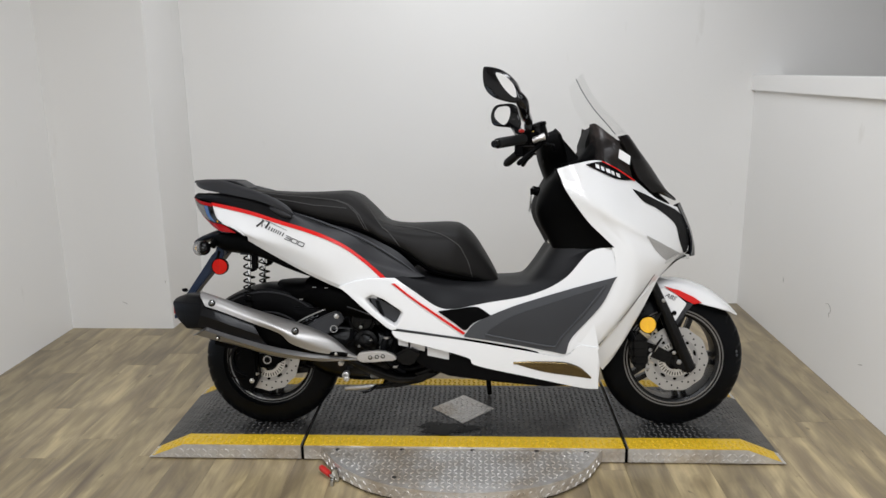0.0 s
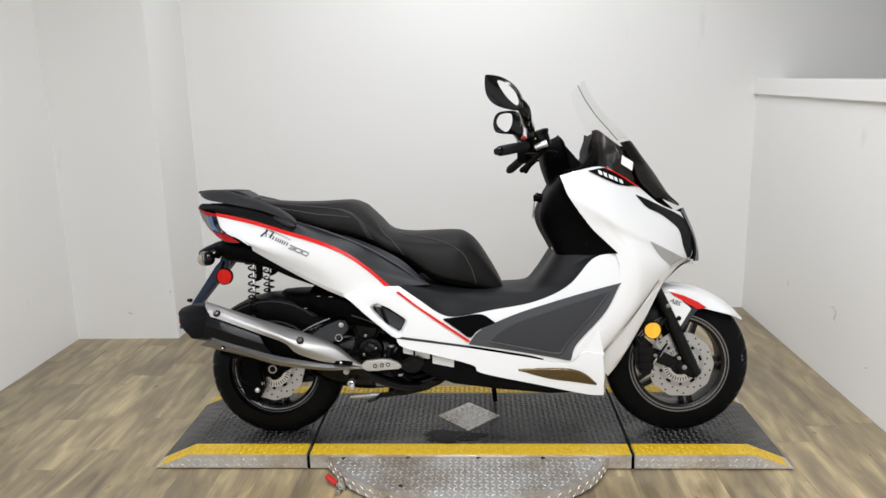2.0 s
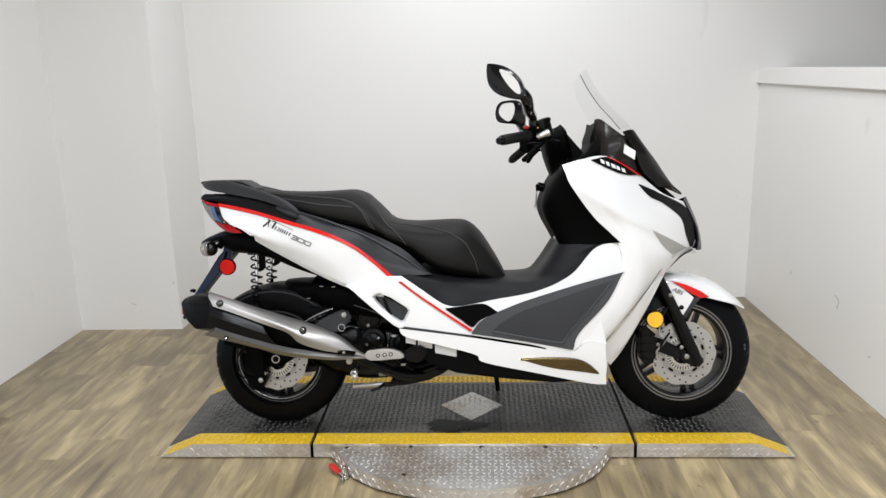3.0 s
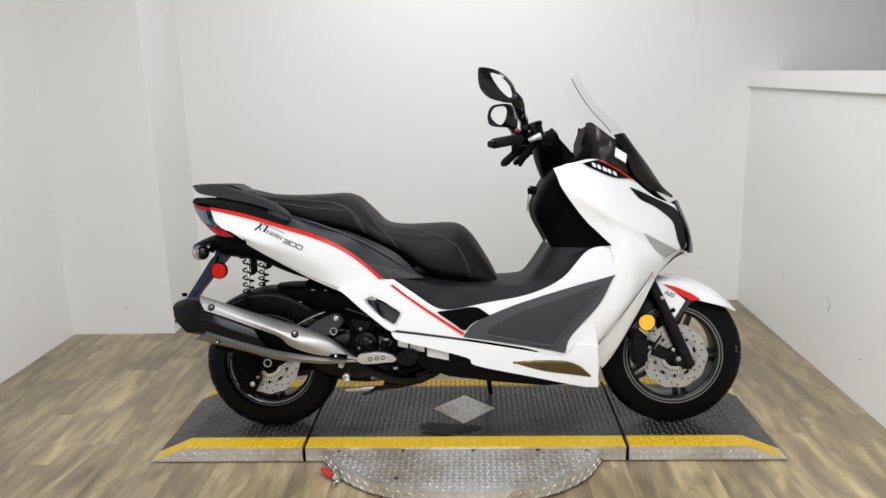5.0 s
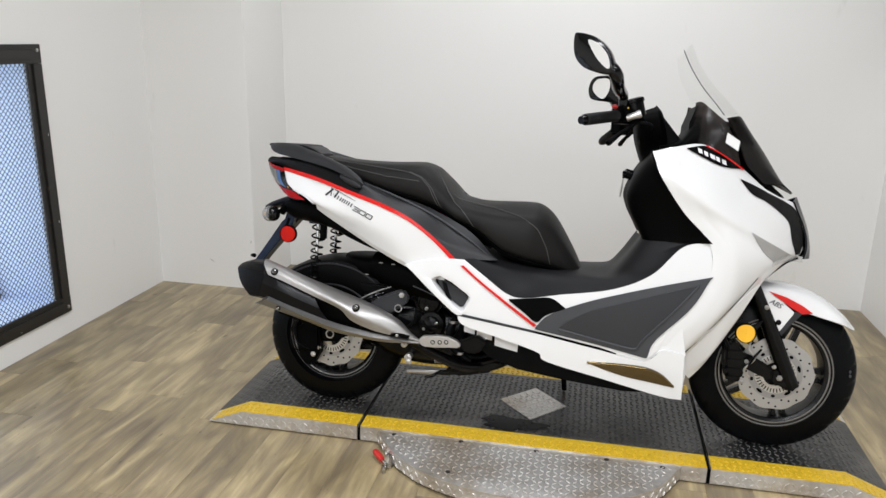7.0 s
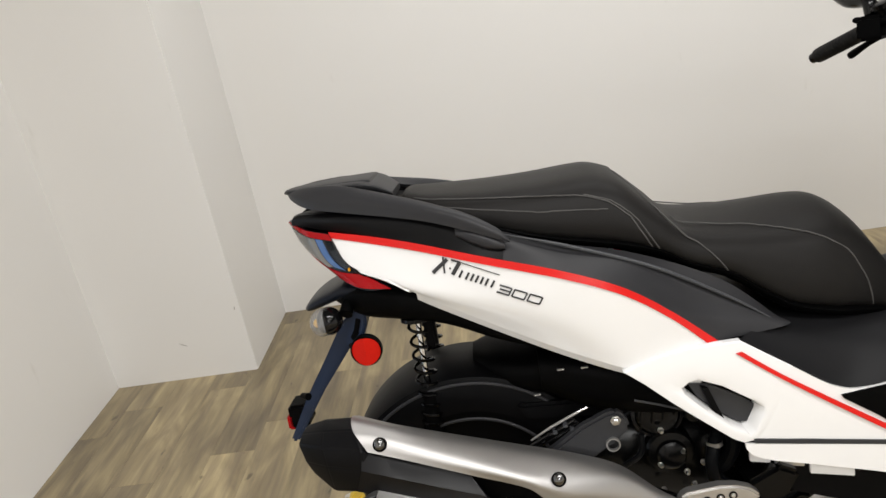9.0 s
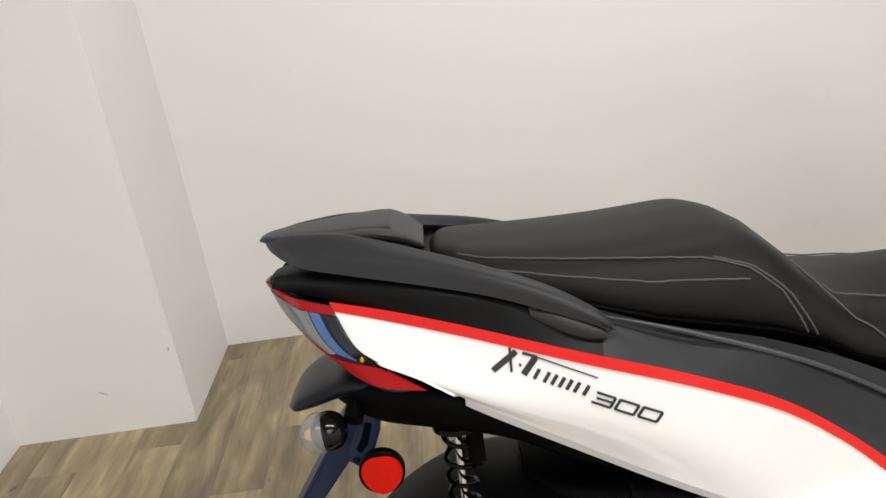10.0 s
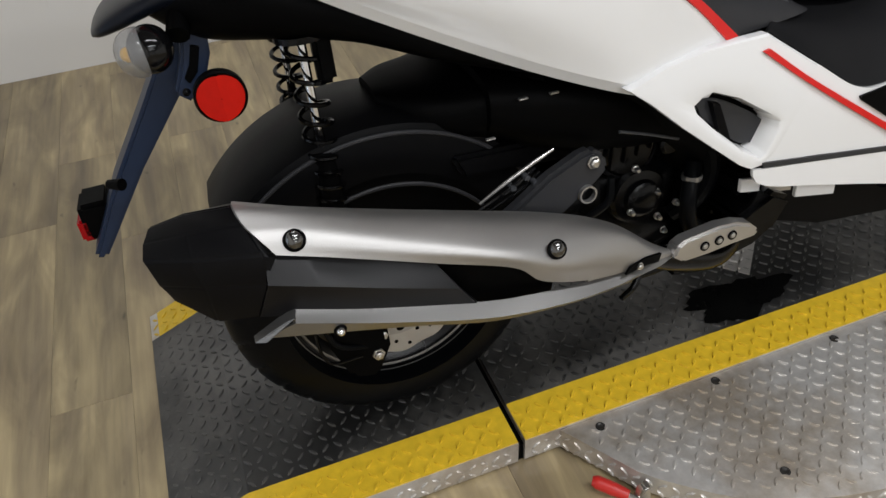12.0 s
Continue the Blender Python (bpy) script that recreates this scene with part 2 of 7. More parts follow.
M = dict(
    wall=wall_paint("wall_paint", (0.80, 0.79, 0.77)),
    ceiling=wall_paint("ceiling_dark", (0.30, 0.295, 0.29)),
    plank=plank_vinyl("plank_vinyl"),
    joint=surface("plank_joint", (0.13, 0.10, 0.07), 0.8),
    mat=worn("mat_coating", (0.0085, 0.0085, 0.0085), (0.070, 0.067, 0.062), 0.40, 0.0, 0.48, 3.0, 1.0),
    yellow=worn("yellow_paint", (0.64, 0.425, 0.022), (0.50, 0.33, 0.02), 0.32, 0.0, 0.70, 10.0),
    plate=worn("tread_plate", (0.62, 0.60, 0.575), (0.42, 0.365, 0.30), 0.36, 0.6, 0.50, 2.6),
    white=surface("white_paint", (0.75, 0.75, 0.75), 0.13, 0, 0.01, 3, 300, 0.0, 0.7, 0.02),
    red=surface("red_paint", (0.58, 0.010, 0.008), 0.25, 0, 0.05, 4, 200, 0.0, 0.1, 0.02, 0.001, 0.25),
    black=surface("black_plastic", (0.0022, 0.0022, 0.0025), 0.42, 0, 0.2, 6, 420, 0.2, 0, 0.06, 0.0006, 0.06),
    grey=surface("grey_plastic", (0.024, 0.025, 0.028), 0.42, 0, 0.12, 6, 420, 0.25, 0, 0.06, 0.0006, 0.35),
    inner=surface("dark_plastic", (0.0012, 0.0012, 0.0013), 0.5, 0, 0.2, 6, 300, 0.1, 0, 0.06, 0.001, 0.04),
    gloss=surface("gloss_black", (0.003, 0.003, 0.0034), 0.12, 0, 0.1, 5, 200, 0.0, 0.12, 0.03, 0.001, 0.25),
    seat=surface("seat_vinyl", (0.0120, 0.0113, 0.0108), 0.46, 0, 0.15, 9, 520, 0.4, 0, 0.06, 0.0008, 0.10),
    thread=surface("seam_thread", (0.060, 0.058, 0.056), 0.8, 0, 0.1, 40),
    rubber=surface("tyre_rubber", (0.0030, 0.0033, 0.0040), 0.36, 0, 0.3, 14, 240, 0.2, 0, 0.1, 0.0008, 0.07),
    grip=surface("grip_rubber", (0.006, 0.006, 0.006), 0.6, 0, 0.2, 30, 300, 0.2, 0, 0.1, 0.001, 0.25),
    rim=surface("rim_black", (0.004, 0.004, 0.0045), 0.28, 0.0, 0.15, 8, 200, 0.05, 0, 0.06, 0.001, 0.25),
    rim_lip=surface("rim_lip", (0.40, 0.39, 0.38), 0.3, 0.8, 0.1, 8, 200, 0.05),
    cast=surface("engine_black", (0.0014, 0.0014, 0.0016), 0.23, 0.0, 0.2, 12, 160, 0.25, 0, 0.08, 0.001, 0.18),
    steel=surface("bare_steel", (0.55, 0.54, 0.52), 0.3, 1.0, 0.12, 20, 200, 0.08),
    chrome=surface("chrome", (0.75, 0.75, 0.75), 0.1, 1.0, 0.04, 12, 200, 0.0, 0, 0.04),
    disc=surface("disc_steel", (0.44, 0.435, 0.43), 0.36, 0.9, 0.1, 22, 260, 0.1),
    muffler=surface("muffler_silver", (0.40, 0.39, 0.38), 0.45, 0.92, 0.06, 7, 500, 0.1, 0, 0.05),
    muffler_black=surface("muffler_black", (0.0030, 0.0030, 0.0038), 0.30, 0.0, 0.15, 7, 500, 0.1, 0, 0.05, 0.0006, 0.22),
    alloy=surface("alloy", (0.52, 0.51, 0.50), 0.35, 0.9, 0.1, 16, 260, 0.1),
    amber=surface("amber_lens", (0.92, 0.50, 0.012), 0.2, 0, 0.06, 40, 160, 0.2, 0.5),
    red_lens=surface("red_lens", (0.29, 0.003, 0.005), 0.12, 0, 0.1, 30, 160, 0.1, 0.0, 0.04, 0.001, 0.2),
    reflector=surface("red_reflector", (0.46, 0.008, 0.003), 0.32, 0, 0.1, 90, 160, 0.3, 0.0, 0.05, 0.001, 0.12),
    dark_lens=surface("dark_lens", (0.008, 0.009, 0.012), 0.1, 0, 0.1, 6, 200, 0.0, 0.05, 0.03, 0.001, 0.2),
    lens=glass("clear_lens", (0.95, 0.95, 0.95), 0.06),
    frost=glass("frosted_lens", (0.85, 0.85, 0.85), 0.32, 0.1),
    screen=glass("clear_screen", (0.988, 0.988, 0.987), 0.003, 0.03, 0.06),
    smoke=glass("smoke_screen", (0.05, 0.042, 0.04), 0.2, 0.06, 0.14),
    smoke2=glass("smoked_plastic", (0.22, 0.19, 0.18), 0.15, 0.2, 0.08),
    recess_tint=surface("recess_reflection", (0.11, 0.076, 0.026), 0.16, 0.9, 0.25, 10, 200, 0.05, 0.4),
    mirror=surface("mirror_glass", (0.9, 0.9, 0.9), 0.02, 1.0, 0.01, 4, 200, 0.0, 0, 0.01),
    paper=surface("label_white", (0.75, 0.75, 0.75), 0.5, 0, 0.05, 30),
    ink=surface("print_black", (0.02, 0.02, 0.022), 0.35, 0, 0.1, 30),
    frame_steel=worn("frame_steel", (0.030, 0.028, 0.026), (0.10, 0.07, 0.05), 0.4, 0.4, 0.62, 12.0),
    mesh=surface("mesh_steel", (0.05, 0.05, 0.055), 0.45, 0.6),
    reveal_tint=surface("daylight_tint", (0.60, 0.71, 0.92), 0.5, 0, 0.06, 3),
    daylight=glow("daylight", (0.86, 0.93, 1.0), 1.5),
    red_grip=surface("red_grip", (0.50, 0.02, 0.015), 0.4, 0, 0.15, 30),
    spring=surface("spring_black", (0.001, 0.001, 0.0011), 0.16, 0.0, 0.1, 30, 120, 0.0, 0.0, 0.05, 0.001, 0.16),
)
M["cap_black"] = surface("cap_black", (0.0022, 0.0022, 0.0028), 0.34, 0.0, 0.15, 7, 500, 0.12, 0, 0.05, 0.0006, 0.12)
M["rim_ring"] = surface("rim_ring", (0.20, 0.195, 0.19), 0.32, 0.8, 0.15, 8, 200, 0.05)
# muffler silver made darker, for the shade on the rail's downturned face
M["rail_shaded"] = surface("rail_shaded", (0.27, 0.265, 0.26), 0.36, 0.9, 0.08, 7, 500, 0.1, 0, 0.05)
M["lens_sheen"] = surface("lens_sheen", (0.13, 0.128, 0.12), 0.16, 0, 0.1, 20, 200, 0.05, 0.3)
M["scuff"] = surface("rub_mark", (0.42, 0.40, 0.38), 0.7, 0, 0.2, 60)
M["board"] = surface("board_plastic", (0.0075, 0.0075, 0.0083), 0.5, 0, 0.15, 6, 420, 0.3, 0, 0.06, 0.0006, 0.14)
M["carrier"] = surface("carrier_alloy", (0.34, 0.335, 0.33), 0.42, 0.8, 0.1, 20, 260, 0.1)
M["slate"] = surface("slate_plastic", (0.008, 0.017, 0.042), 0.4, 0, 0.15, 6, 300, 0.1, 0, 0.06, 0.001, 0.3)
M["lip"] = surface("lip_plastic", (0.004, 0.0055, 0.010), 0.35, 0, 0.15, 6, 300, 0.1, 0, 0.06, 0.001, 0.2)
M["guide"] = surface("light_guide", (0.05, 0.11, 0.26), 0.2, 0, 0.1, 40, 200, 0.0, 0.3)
M["rail"] = surface("rail_plastic", (0.021, 0.021, 0.023), 0.45, 0, 0.15, 6, 420, 0.2, 0, 0.06, 0.0006, 0.25)
M["panel_grey"] = surface("panel_grey", (0.046, 0.048, 0.053), 0.42, 0, 0.1, 6, 420, 0.3, 0, 0.06, 0.0008, 0.35)
# worn tread tops, paler still to carry their highlights
M["mat_worn_sheen"] = worn("tread_worn_sheen", (0.075, 0.073, 0.07), (0.020, 0.020, 0.020), 0.36, 0.2, 0.48, 4.0, 1.0)
M["oil"] = surface("oil_stain", (0.002, 0.002, 0.002), 0.3, 0, 0.1, 20, 200, 0.1, 0, 0.1, 0.001, 0.12)
M["cover_black"] = surface("cover_black", (0.004, 0.004, 0.0044), 0.40, 0, 0.15, 6, 300, 0.05, 0, 0.05, 0.001, 0.12)
M["arm_grey"] = surface("arm_grey", (0.024, 0.0245, 0.027), 0.4, 0.0, 0.15, 14, 200, 0.2, 0, 0.08, 0.001, 0.3)
M["bolt_dark"] = surface("bolt_dark", (0.15, 0.15, 0.15), 0.14, 1.0, 0.08, 20, 200, 0.0, 0, 0.04)

# ---- building functions ----
def cr(pts, n, closed=False):
    """n points along a smooth curve through pts."""
    p = np.array(pts, float)
    k = len(p)
    if k == 2 and not closed:
        return np.linspace(p[0], p[1], n)
    seg = k if closed else k - 1
    u = np.linspace(0, seg, n, endpoint=not closed)
    i = np.minimum(u.astype(int), seg - 1)
    f = (u - i)[:, None]
    if closed:
        a, b, c, d = p[(i - 1) % k], p[i % k], p[(i + 1) % k], p[(i + 2) % k]
    else:
        q = np.vstack([2 * p[0] - p[1], p, 2 * p[-1] - p[-2]])
        a, b, c, d = q[i], q[i + 1], q[i + 2], q[i + 3]
    return 0.5 * (2 * b + (c - a) * f + (2 * a - 5 * b + 4 * c - d) * f ** 2 + (3 * b - 3 * c + d - a) * f ** 3)


def part(name, bm, material, parent, label="", angle=35):
    """Links a bmesh as one mesh object under a thing or part."""
    while parent is not None and parent.parent is not None and parent.parent.parent is not None:
        parent = parent.parent
    bmesh.ops.recalc_face_normals(bm, faces=bm.faces)
    me = bpy.data.meshes.new(name)
    bm.to_mesh(me)
    bm.free()
    me.materials.append(M[material])
    me.polygons.foreach_set("use_smooth", [True] * len(me.polygons))
    me.set_sharp_from_angle(angle=radians(angle))
    ob = new(name, me)
    ob.parent = parent
    return tagged(ob, label)


def grid_faces(bm, g, wrap_u=False, wrap_v=False):
    """Faces over a grid of verts g[v][u]."""
    nv, nu = len(g), len(g[0])
    out = []
    for j in range(nv if wrap_v else nv - 1):
        for i in range(nu if wrap_u else nu - 1):
            out.append(bm.faces.new((g[j][i], g[j][(i + 1) % nu], g[(j + 1) % nv][(i + 1) % nu], g[(j + 1) % nv][i])))
    return out


def sheet(rows, nu=24, nv=8, thick=0.004, side=1, bm=None, creased=False):
    """A moulded panel through the given edge curves, first to last, with thickness towards the middle plane."""
    bm = bm or bmesh.new()
    r = np.array([cr(c, nu) for c in rows])
    g = r if creased else np.array([cr(r[:, i], nv) for i in range(nu)]).transpose(1, 0, 2)
    du, dv = np.gradient(g, axis=1), np.gradient(g, axis=0)
    nrm = np.cross(du, dv)
    nrm /= np.linalg.norm(nrm, axis=2)[:, :, None] + 1e-9
    if nrm[:, :, 1].mean() > 0:
        nrm = -nrm
    inn = g - nrm * thick
    put = lambda a: [[bm.verts.new((x, y * side, z)) for x, y, z in row] for row in a]
    o, i = put(g), put(inn)
    grid_faces(bm, o)
    grid_faces(bm, i)
    ring = lambda a: [*a[0], *[row[-1] for row in a[1:]], *a[-1][-2::-1], *[row[0] for row in a[-2:0:-1]]]
    ro, ri = ring(o), ring(i)
    for k in range(len(ro)):
        m = (k + 1) % len(ro)
        bm.faces.new((ro[k], ro[m], ri[m], ri[k]))
    return bm


def loft(sections, nu=32, ns=None, bm=None, cap=True):
    """A closed skin through rings of 3D points (each ring alike in count of control points)."""
    bm = bm or bmesh.new()
    rings = np.array([cr(s, nu, True) for s in sections])
    if ns:
        rings = np.array([cr(rings[:, i], ns) for i in range(nu)]).transpose(1, 0, 2)
    g = [[bm.verts.new(p) for p in ring] for ring in rings]
    grid_faces(bm, g, wrap_u=True)
    if cap:
        bm.faces.new(g[0])
        bm.faces.new(g[-1])
    return bm


def oval(x, cy, cz, hw, up, dn, p=2.4, k=16):
    """A rounded section across x: half width hw, up and dn from cz."""
    out = []
    for i in range(k):
        a = 2 * math.pi * i / k
        c, s = math.cos(a), math.sin(a)
        yy = cy + hw * math.copysign(abs(c) ** (2 / p), c)
        zz = cz + (up if s > 0 else dn) * math.copysign(abs(s) ** (2 / p), s)
        out.append((x, yy, zz))
    return out


def tube(pts, r, n=24, k=10, bm=None, smooth=True):
    """A round bar along a curve; r is one radius or a list that runs along it."""
    bm = bm or bmesh.new()
    p = cr(pts, n) if smooth else np.array(pts, float)
    n = len(p)
    rr = np.interp(np.linspace(0, 1, n), np.linspace(0, 1, len(r)), r) if hasattr(r, "__len__") else [r] * n
    t = np.gradient(p, axis=0)
    up = Vector((0.13, 0.29, 0.95))
    g = []
    for i in range(n):
        d = Vector(t[i]).normalized()
        a = d.cross(up)
        a = a.normalized() if a.length > 1e-4 else d.orthogonal().normalized()
        b = d.cross(a)
        up = a.cross(d)
        g.append([bm.verts.new(Vector(p[i]) + (a * math.cos(2 * math.pi * j / k) + b * math.sin(2 * math.pi * j / k)) * rr[i]) for j in range(k)])
    grid_faces(bm, g, wrap_u=True)
    bm.faces.new(g[0])
    bm.faces.new(g[-1])
    return bm


def lathe(profile, centre, n=64, bm=None, axis="y", closed=False, squash=1.0):
    """Turns a profile of (radius, along) about an axis through centre."""
    bm = bm or bmesh.new()
    cx, cy, cz = centre
    g = []
    for r, h in profile:
        row = []
        for i in range(n):
            a = 2 * math.pi * i / n
            u, v = r * math.cos(a), r * math.sin(a) * squash
            row.append(bm.verts.new({"y": (cx + u, cy + h, cz + v), "z": (cx + u, cy + v, cz + h), "x": (cx + h, cy + u, cz + v)}[axis]))
        g.append(row)
    grid_faces(bm, g, wrap_u=True, wrap_v=closed)
    if not closed:
        for row, (r, h) in ((g[0], profile[0]), (g[-1], profile[-1])):
            if r > 1e-5:
                bm.faces.new(row)
    bmesh.ops.remove_doubles(bm, verts=bm.verts, dist=1e-6)
    return bm


def prism(poly, y0, y1, bevel=0.003, bm=None, seg=2, curve=0):
    """A side profile in x and z, cut from a slab between y0 and y1, with broken edges."""
    own = bmesh.new()
    if curve:
        poly = [tuple(p) for p in cr([(x, 0, z) for x, z in poly], curve, True)[:, [0, 2]]]
    a = [own.verts.new((x, y0, z)) for x, z in poly]
    b = [own.verts.new((x, y1, z)) for x, z in poly]
    own.faces.new(a)
    own.faces.new(b[::-1])
    for i in range(len(poly)):
        j = (i + 1) % len(poly)
        own.faces.new((a[i], b[i], b[j], a[j]))
    bmesh.ops.recalc_face_normals(own, faces=own.faces)
    if bevel:
        es = [e for e in own.edges if len(e.link_faces) == 2 and e.calc_face_angle(0) > 0.5]
        bmesh.ops.bevel(own, geom=es, offset=bevel, segments=seg, affect="EDGES", clamp_overlap=True)
    return join(own, bm)


def join(own, bm):
    if bm is None:
        return own
    me = bpy.data.meshes.new("tmp")
    own.to_mesh(me)
    own.free()
    bm.from_mesh(me)
    bpy.data.meshes.remove(me)
    return bm


def block(x0, x1, y0, y1, z0, z1, bevel=0.003, m=None, bm=None, seg=2):
    own = bmesh.new()
    bmesh.ops.create_cube(own, size=1, matrix=Matrix.Translation(((x0 + x1) / 2, (y0 + y1) / 2, (z0 + z1) / 2)) @ Matrix.Diagonal((x1 - x0, y1 - y0, z1 - z0, 1)))
    if bevel:
        bmesh.ops.bevel(own, geom=own.edges[:], offset=bevel, segments=seg, affect="EDGES", clamp_overlap=True)
    if m is not None:
        own.transform(m)
    return join(own, bm)


def blob(centre, sx, sy, sz, m=None, bm=None, u=20, v=12):
    own = bmesh.new()
    bmesh.ops.create_uvsphere(own, u_segments=u, v_segments=v, radius=1, matrix=Matrix.Diagonal((sx, sy, sz, 1)))
    if m is not None:
        own.transform(m)
    own.transform(Matrix.Translation(centre))
    return join(own, bm)


def bolt(centre, r, h, bm=None, axis="y", sides=16):
    """A domed bolt head that stands out of a face, towards -y."""
    return lathe([(r * 1.25, 0), (r * 1.25, -h * 0.3), (r, -h * 0.35), (r * 0.9, -h * 0.8), (r * 0.55, -h), (0, -h)], centre, sides, bm, axis)


def lettering(text, size, m):
    """Raised letters in the plain font, laid down by m."""
    curve = bpy.data.curves.new("lettering", "FONT")
    curve.body, curve.size, curve.extrude, curve.shear = text, size, 0.0008, 0.25
    tmp = bpy.data.objects.new("lettering", curve)
    me = bpy.data.meshes.new_from_object(tmp)
    bm = bmesh.new()
    bm.from_mesh(me)
    bm.transform(m)
    bpy.data.objects.remove(tmp)
    bpy.data.curves.remove(curve)
    bpy.data.meshes.remove(me)
    return bm


def faceted(rings, bevel=0.004, bm=None):
    """A hard-edged casting: straight faces between polygon rings, edges broken."""
    own = bmesh.new()
    g = [[own.verts.new(q) for q in ring] for ring in rings]
    grid_faces(own, g, wrap_u=True)
    own.faces.new(g[0])
    own.faces.new(g[-1])
    bmesh.ops.recalc_face_normals(own, faces=own.faces)
    es = [e for e in own.edges if len(e.link_faces) == 2 and e.calc_face_angle(0) > 0.25]
    bmesh.ops.bevel(own, geom=es, offset=bevel, segments=5, affect="EDGES", clamp_overlap=True)
    return join(own, bm)

# ---- room ----
XL, XR, YB, YF, ZC = -1.505, 2.41, 1.75, -8.5, 2.9


def structure(name, bm, material, label, category, angle=35):
    ob = part(name, bm, material, None, "", angle)
    return tagged(ob, label, category, kind="structure")


# unseen ceiling, kept dark so that upward faces reflect less
structure("ceiling", block(XL - 0.6, XR + 2.4, YF - 0.2, YB + 0.2, ZC, ZC + 0.1, 0), "ceiling", "unseen ceiling over the display bay, dark grey to deepen reflections", "ceiling")
structure("wall_back", block(XL - 0.2, XR + 2.4, YB, YB + 0.12, -0.1, ZC, 0), "wall", "off-white painted back wall of the bay", "wall")
structure("wall_front", block(XL - 0.2, XR + 2.4, YF - 0.12, YF, -0.1, ZC, 0), "wall", "off-white painted wall closing the bay", "wall")
pilaster = structure("pilaster", block(XL - 0.05, -0.92, 1.25, YB + 0.05, -0.02, ZC + 0.03, 0.004), "wall", "square off-white painted column in the wall corner", "pilaster")
wall_right = structure("wall_right", block(XR, XR + 0.14, YF, YB + 0.05, -0.1, 1.285, 0.003), "wall", "off-white painted half wall beside the lift", "wall")
structure("wall_cap", block(XR - 0.022, XR + 0.16, YF, YB + 0.05, 1.284, 1.372, 0.004), "wall", "white painted ledge capping the half wall", "wall trim")
structure("wall_far", block(XR + 2.2, XR + 2.3, YF, YB, -0.1, ZC, 0), "wall", "plain painted wall of the space past the half wall", "wall")
structure("floor_beyond", block(XR + 0.141, XR + 2.2, YF, YB, -0.1, -0.002, 0), "joint", "plain dark floor past the half wall", "floor")

# left wall with the window opening
WY0, WY1, WZ0, WZ1 = -0.75, 0.375, 0.175, 1.265
bm = bmesh.new()
block(XL - 0.34, XL, YF, WY0, -0.1, ZC - 0.003, 0, bm=bm)
block(XL - 0.34, XL, WY1, YB - 0.003, -0.1, ZC - 0.003, 0, bm=bm)
block(XL - 0.34, XL, WY0, WY1, -0.1, WZ0, 0, bm=bm)
block(XL - 0.34, XL, WY0, WY1, WZ1, ZC - 0.003, 0, bm=bm)
structure("wall_left", bm, "wall", "off-white painted wall with a barred window", "wall")

def scuff(name, wall, pts, axis):
    """A thin dark rub mark that lies on a wall, pts in the wall's plane."""
    if axis == "x":
        line = [(XR - 0.0006, a, b) for a, b in pts]
    else:
        line = [(a, 1.2494, b) for a, b in pts]
    part(name, tube(line, [0.0006, 0.0022, 0.0012], 14, 6), "scuff", wall, "faint grey rub mark")


for pts in ([(0.64, 0.352), (0.61, 0.358), (0.585, 0.340), (0.590, 0.318)], [(0.60, 0.322), (0.592, 0.300)], [(1.12, 0.345), (1.11, 0.318)], [(0.30, 0.19), (0.27, 0.20)]):
    scuff("scuff", wall_right, pts, "x")
for pts in ([(-0.938, 0.285), (-0.942, 0.270)], [(-1.20, 0.16), (-1.17, 0.145)]):
    scuff("scuff", pilaster, pts, "y")

# floor
floor = structure("floor", block(XL - 0.02, XR + 0.02, YF, YB, -0.1, -0.004, 0), "joint", "weathered oak-look vinyl plank floor", "floor")

structure("floor_front", block(XL + 0.001, XR - 0.001, YF, -3.401, -0.0039, 0.0, 0), "plank", "oak-look vinyl floor of the showroom behind the bay", "floor")

# window in the left wall
win = structure("window_1", block(XL - 0.331, XL - 0.325, WY0, WY1, WZ0, WZ1, 0), "daylight", "bright daylit window behind black steel mesh", "window")
for name, y0, y1, z0, z1 in (("frame_rail", WY0 - 0.08, WY1 + 0.08, WZ1 - 0.005, WZ1 + 0.075), ("frame_rail", WY0 - 0.08, WY1 + 0.08, WZ0 - 0.068, WZ0 + 0.012), ("frame_stile", WY1 - 0.012, WY1 + 0.079, WZ0 + 0.013, WZ1 - 0.006), ("frame_stile", WY0 - 0.079, WY0 + 0.012, WZ0 + 0.013, WZ1 - 0.006)):
    part(name, block(XL + 0.001, XL + 0.012, y0, y1, z0, z1, 0.002), "frame_steel", win, "black flat steel frame bar")
    inner = dict(frame_rail=(y0 + 0.05, y1 - 0.05, (z0 + z1) / 2 - 0.02, (z0 + z1) / 2 + 0.02), frame_stile=((y0 + y1) / 2 - 0.02, (y0 + y1) / 2 + 0.02, z0, z1))[name]
    part("frame_lip", block(XL + 0.0125, XL + 0.022, *inner, 0.002), "frame_steel", win)
bm = bmesh.new()
for y, z in [(WY1 + 0.055, WZ1 + 0.05), (WY1 + 0.055, WZ0 - 0.04), (WY1 + 0.055, 0.55), (WY1 + 0.055, 0.95), (0.18, WZ1 + 0.052), (-0.3, WZ1 + 0.052), (0.12, WZ0 - 0.045), (-0.14, WZ0 - 0.045), (-0.45, WZ0 - 0.045)]:
    lathe([(0.008, 0.012), (0.008, 0.016), (0.004, 0.018), (0, 0.018)], (XL, y, z), 12, bm, "x")
part("screw", bm, "steel", win, "steel fixing screws")
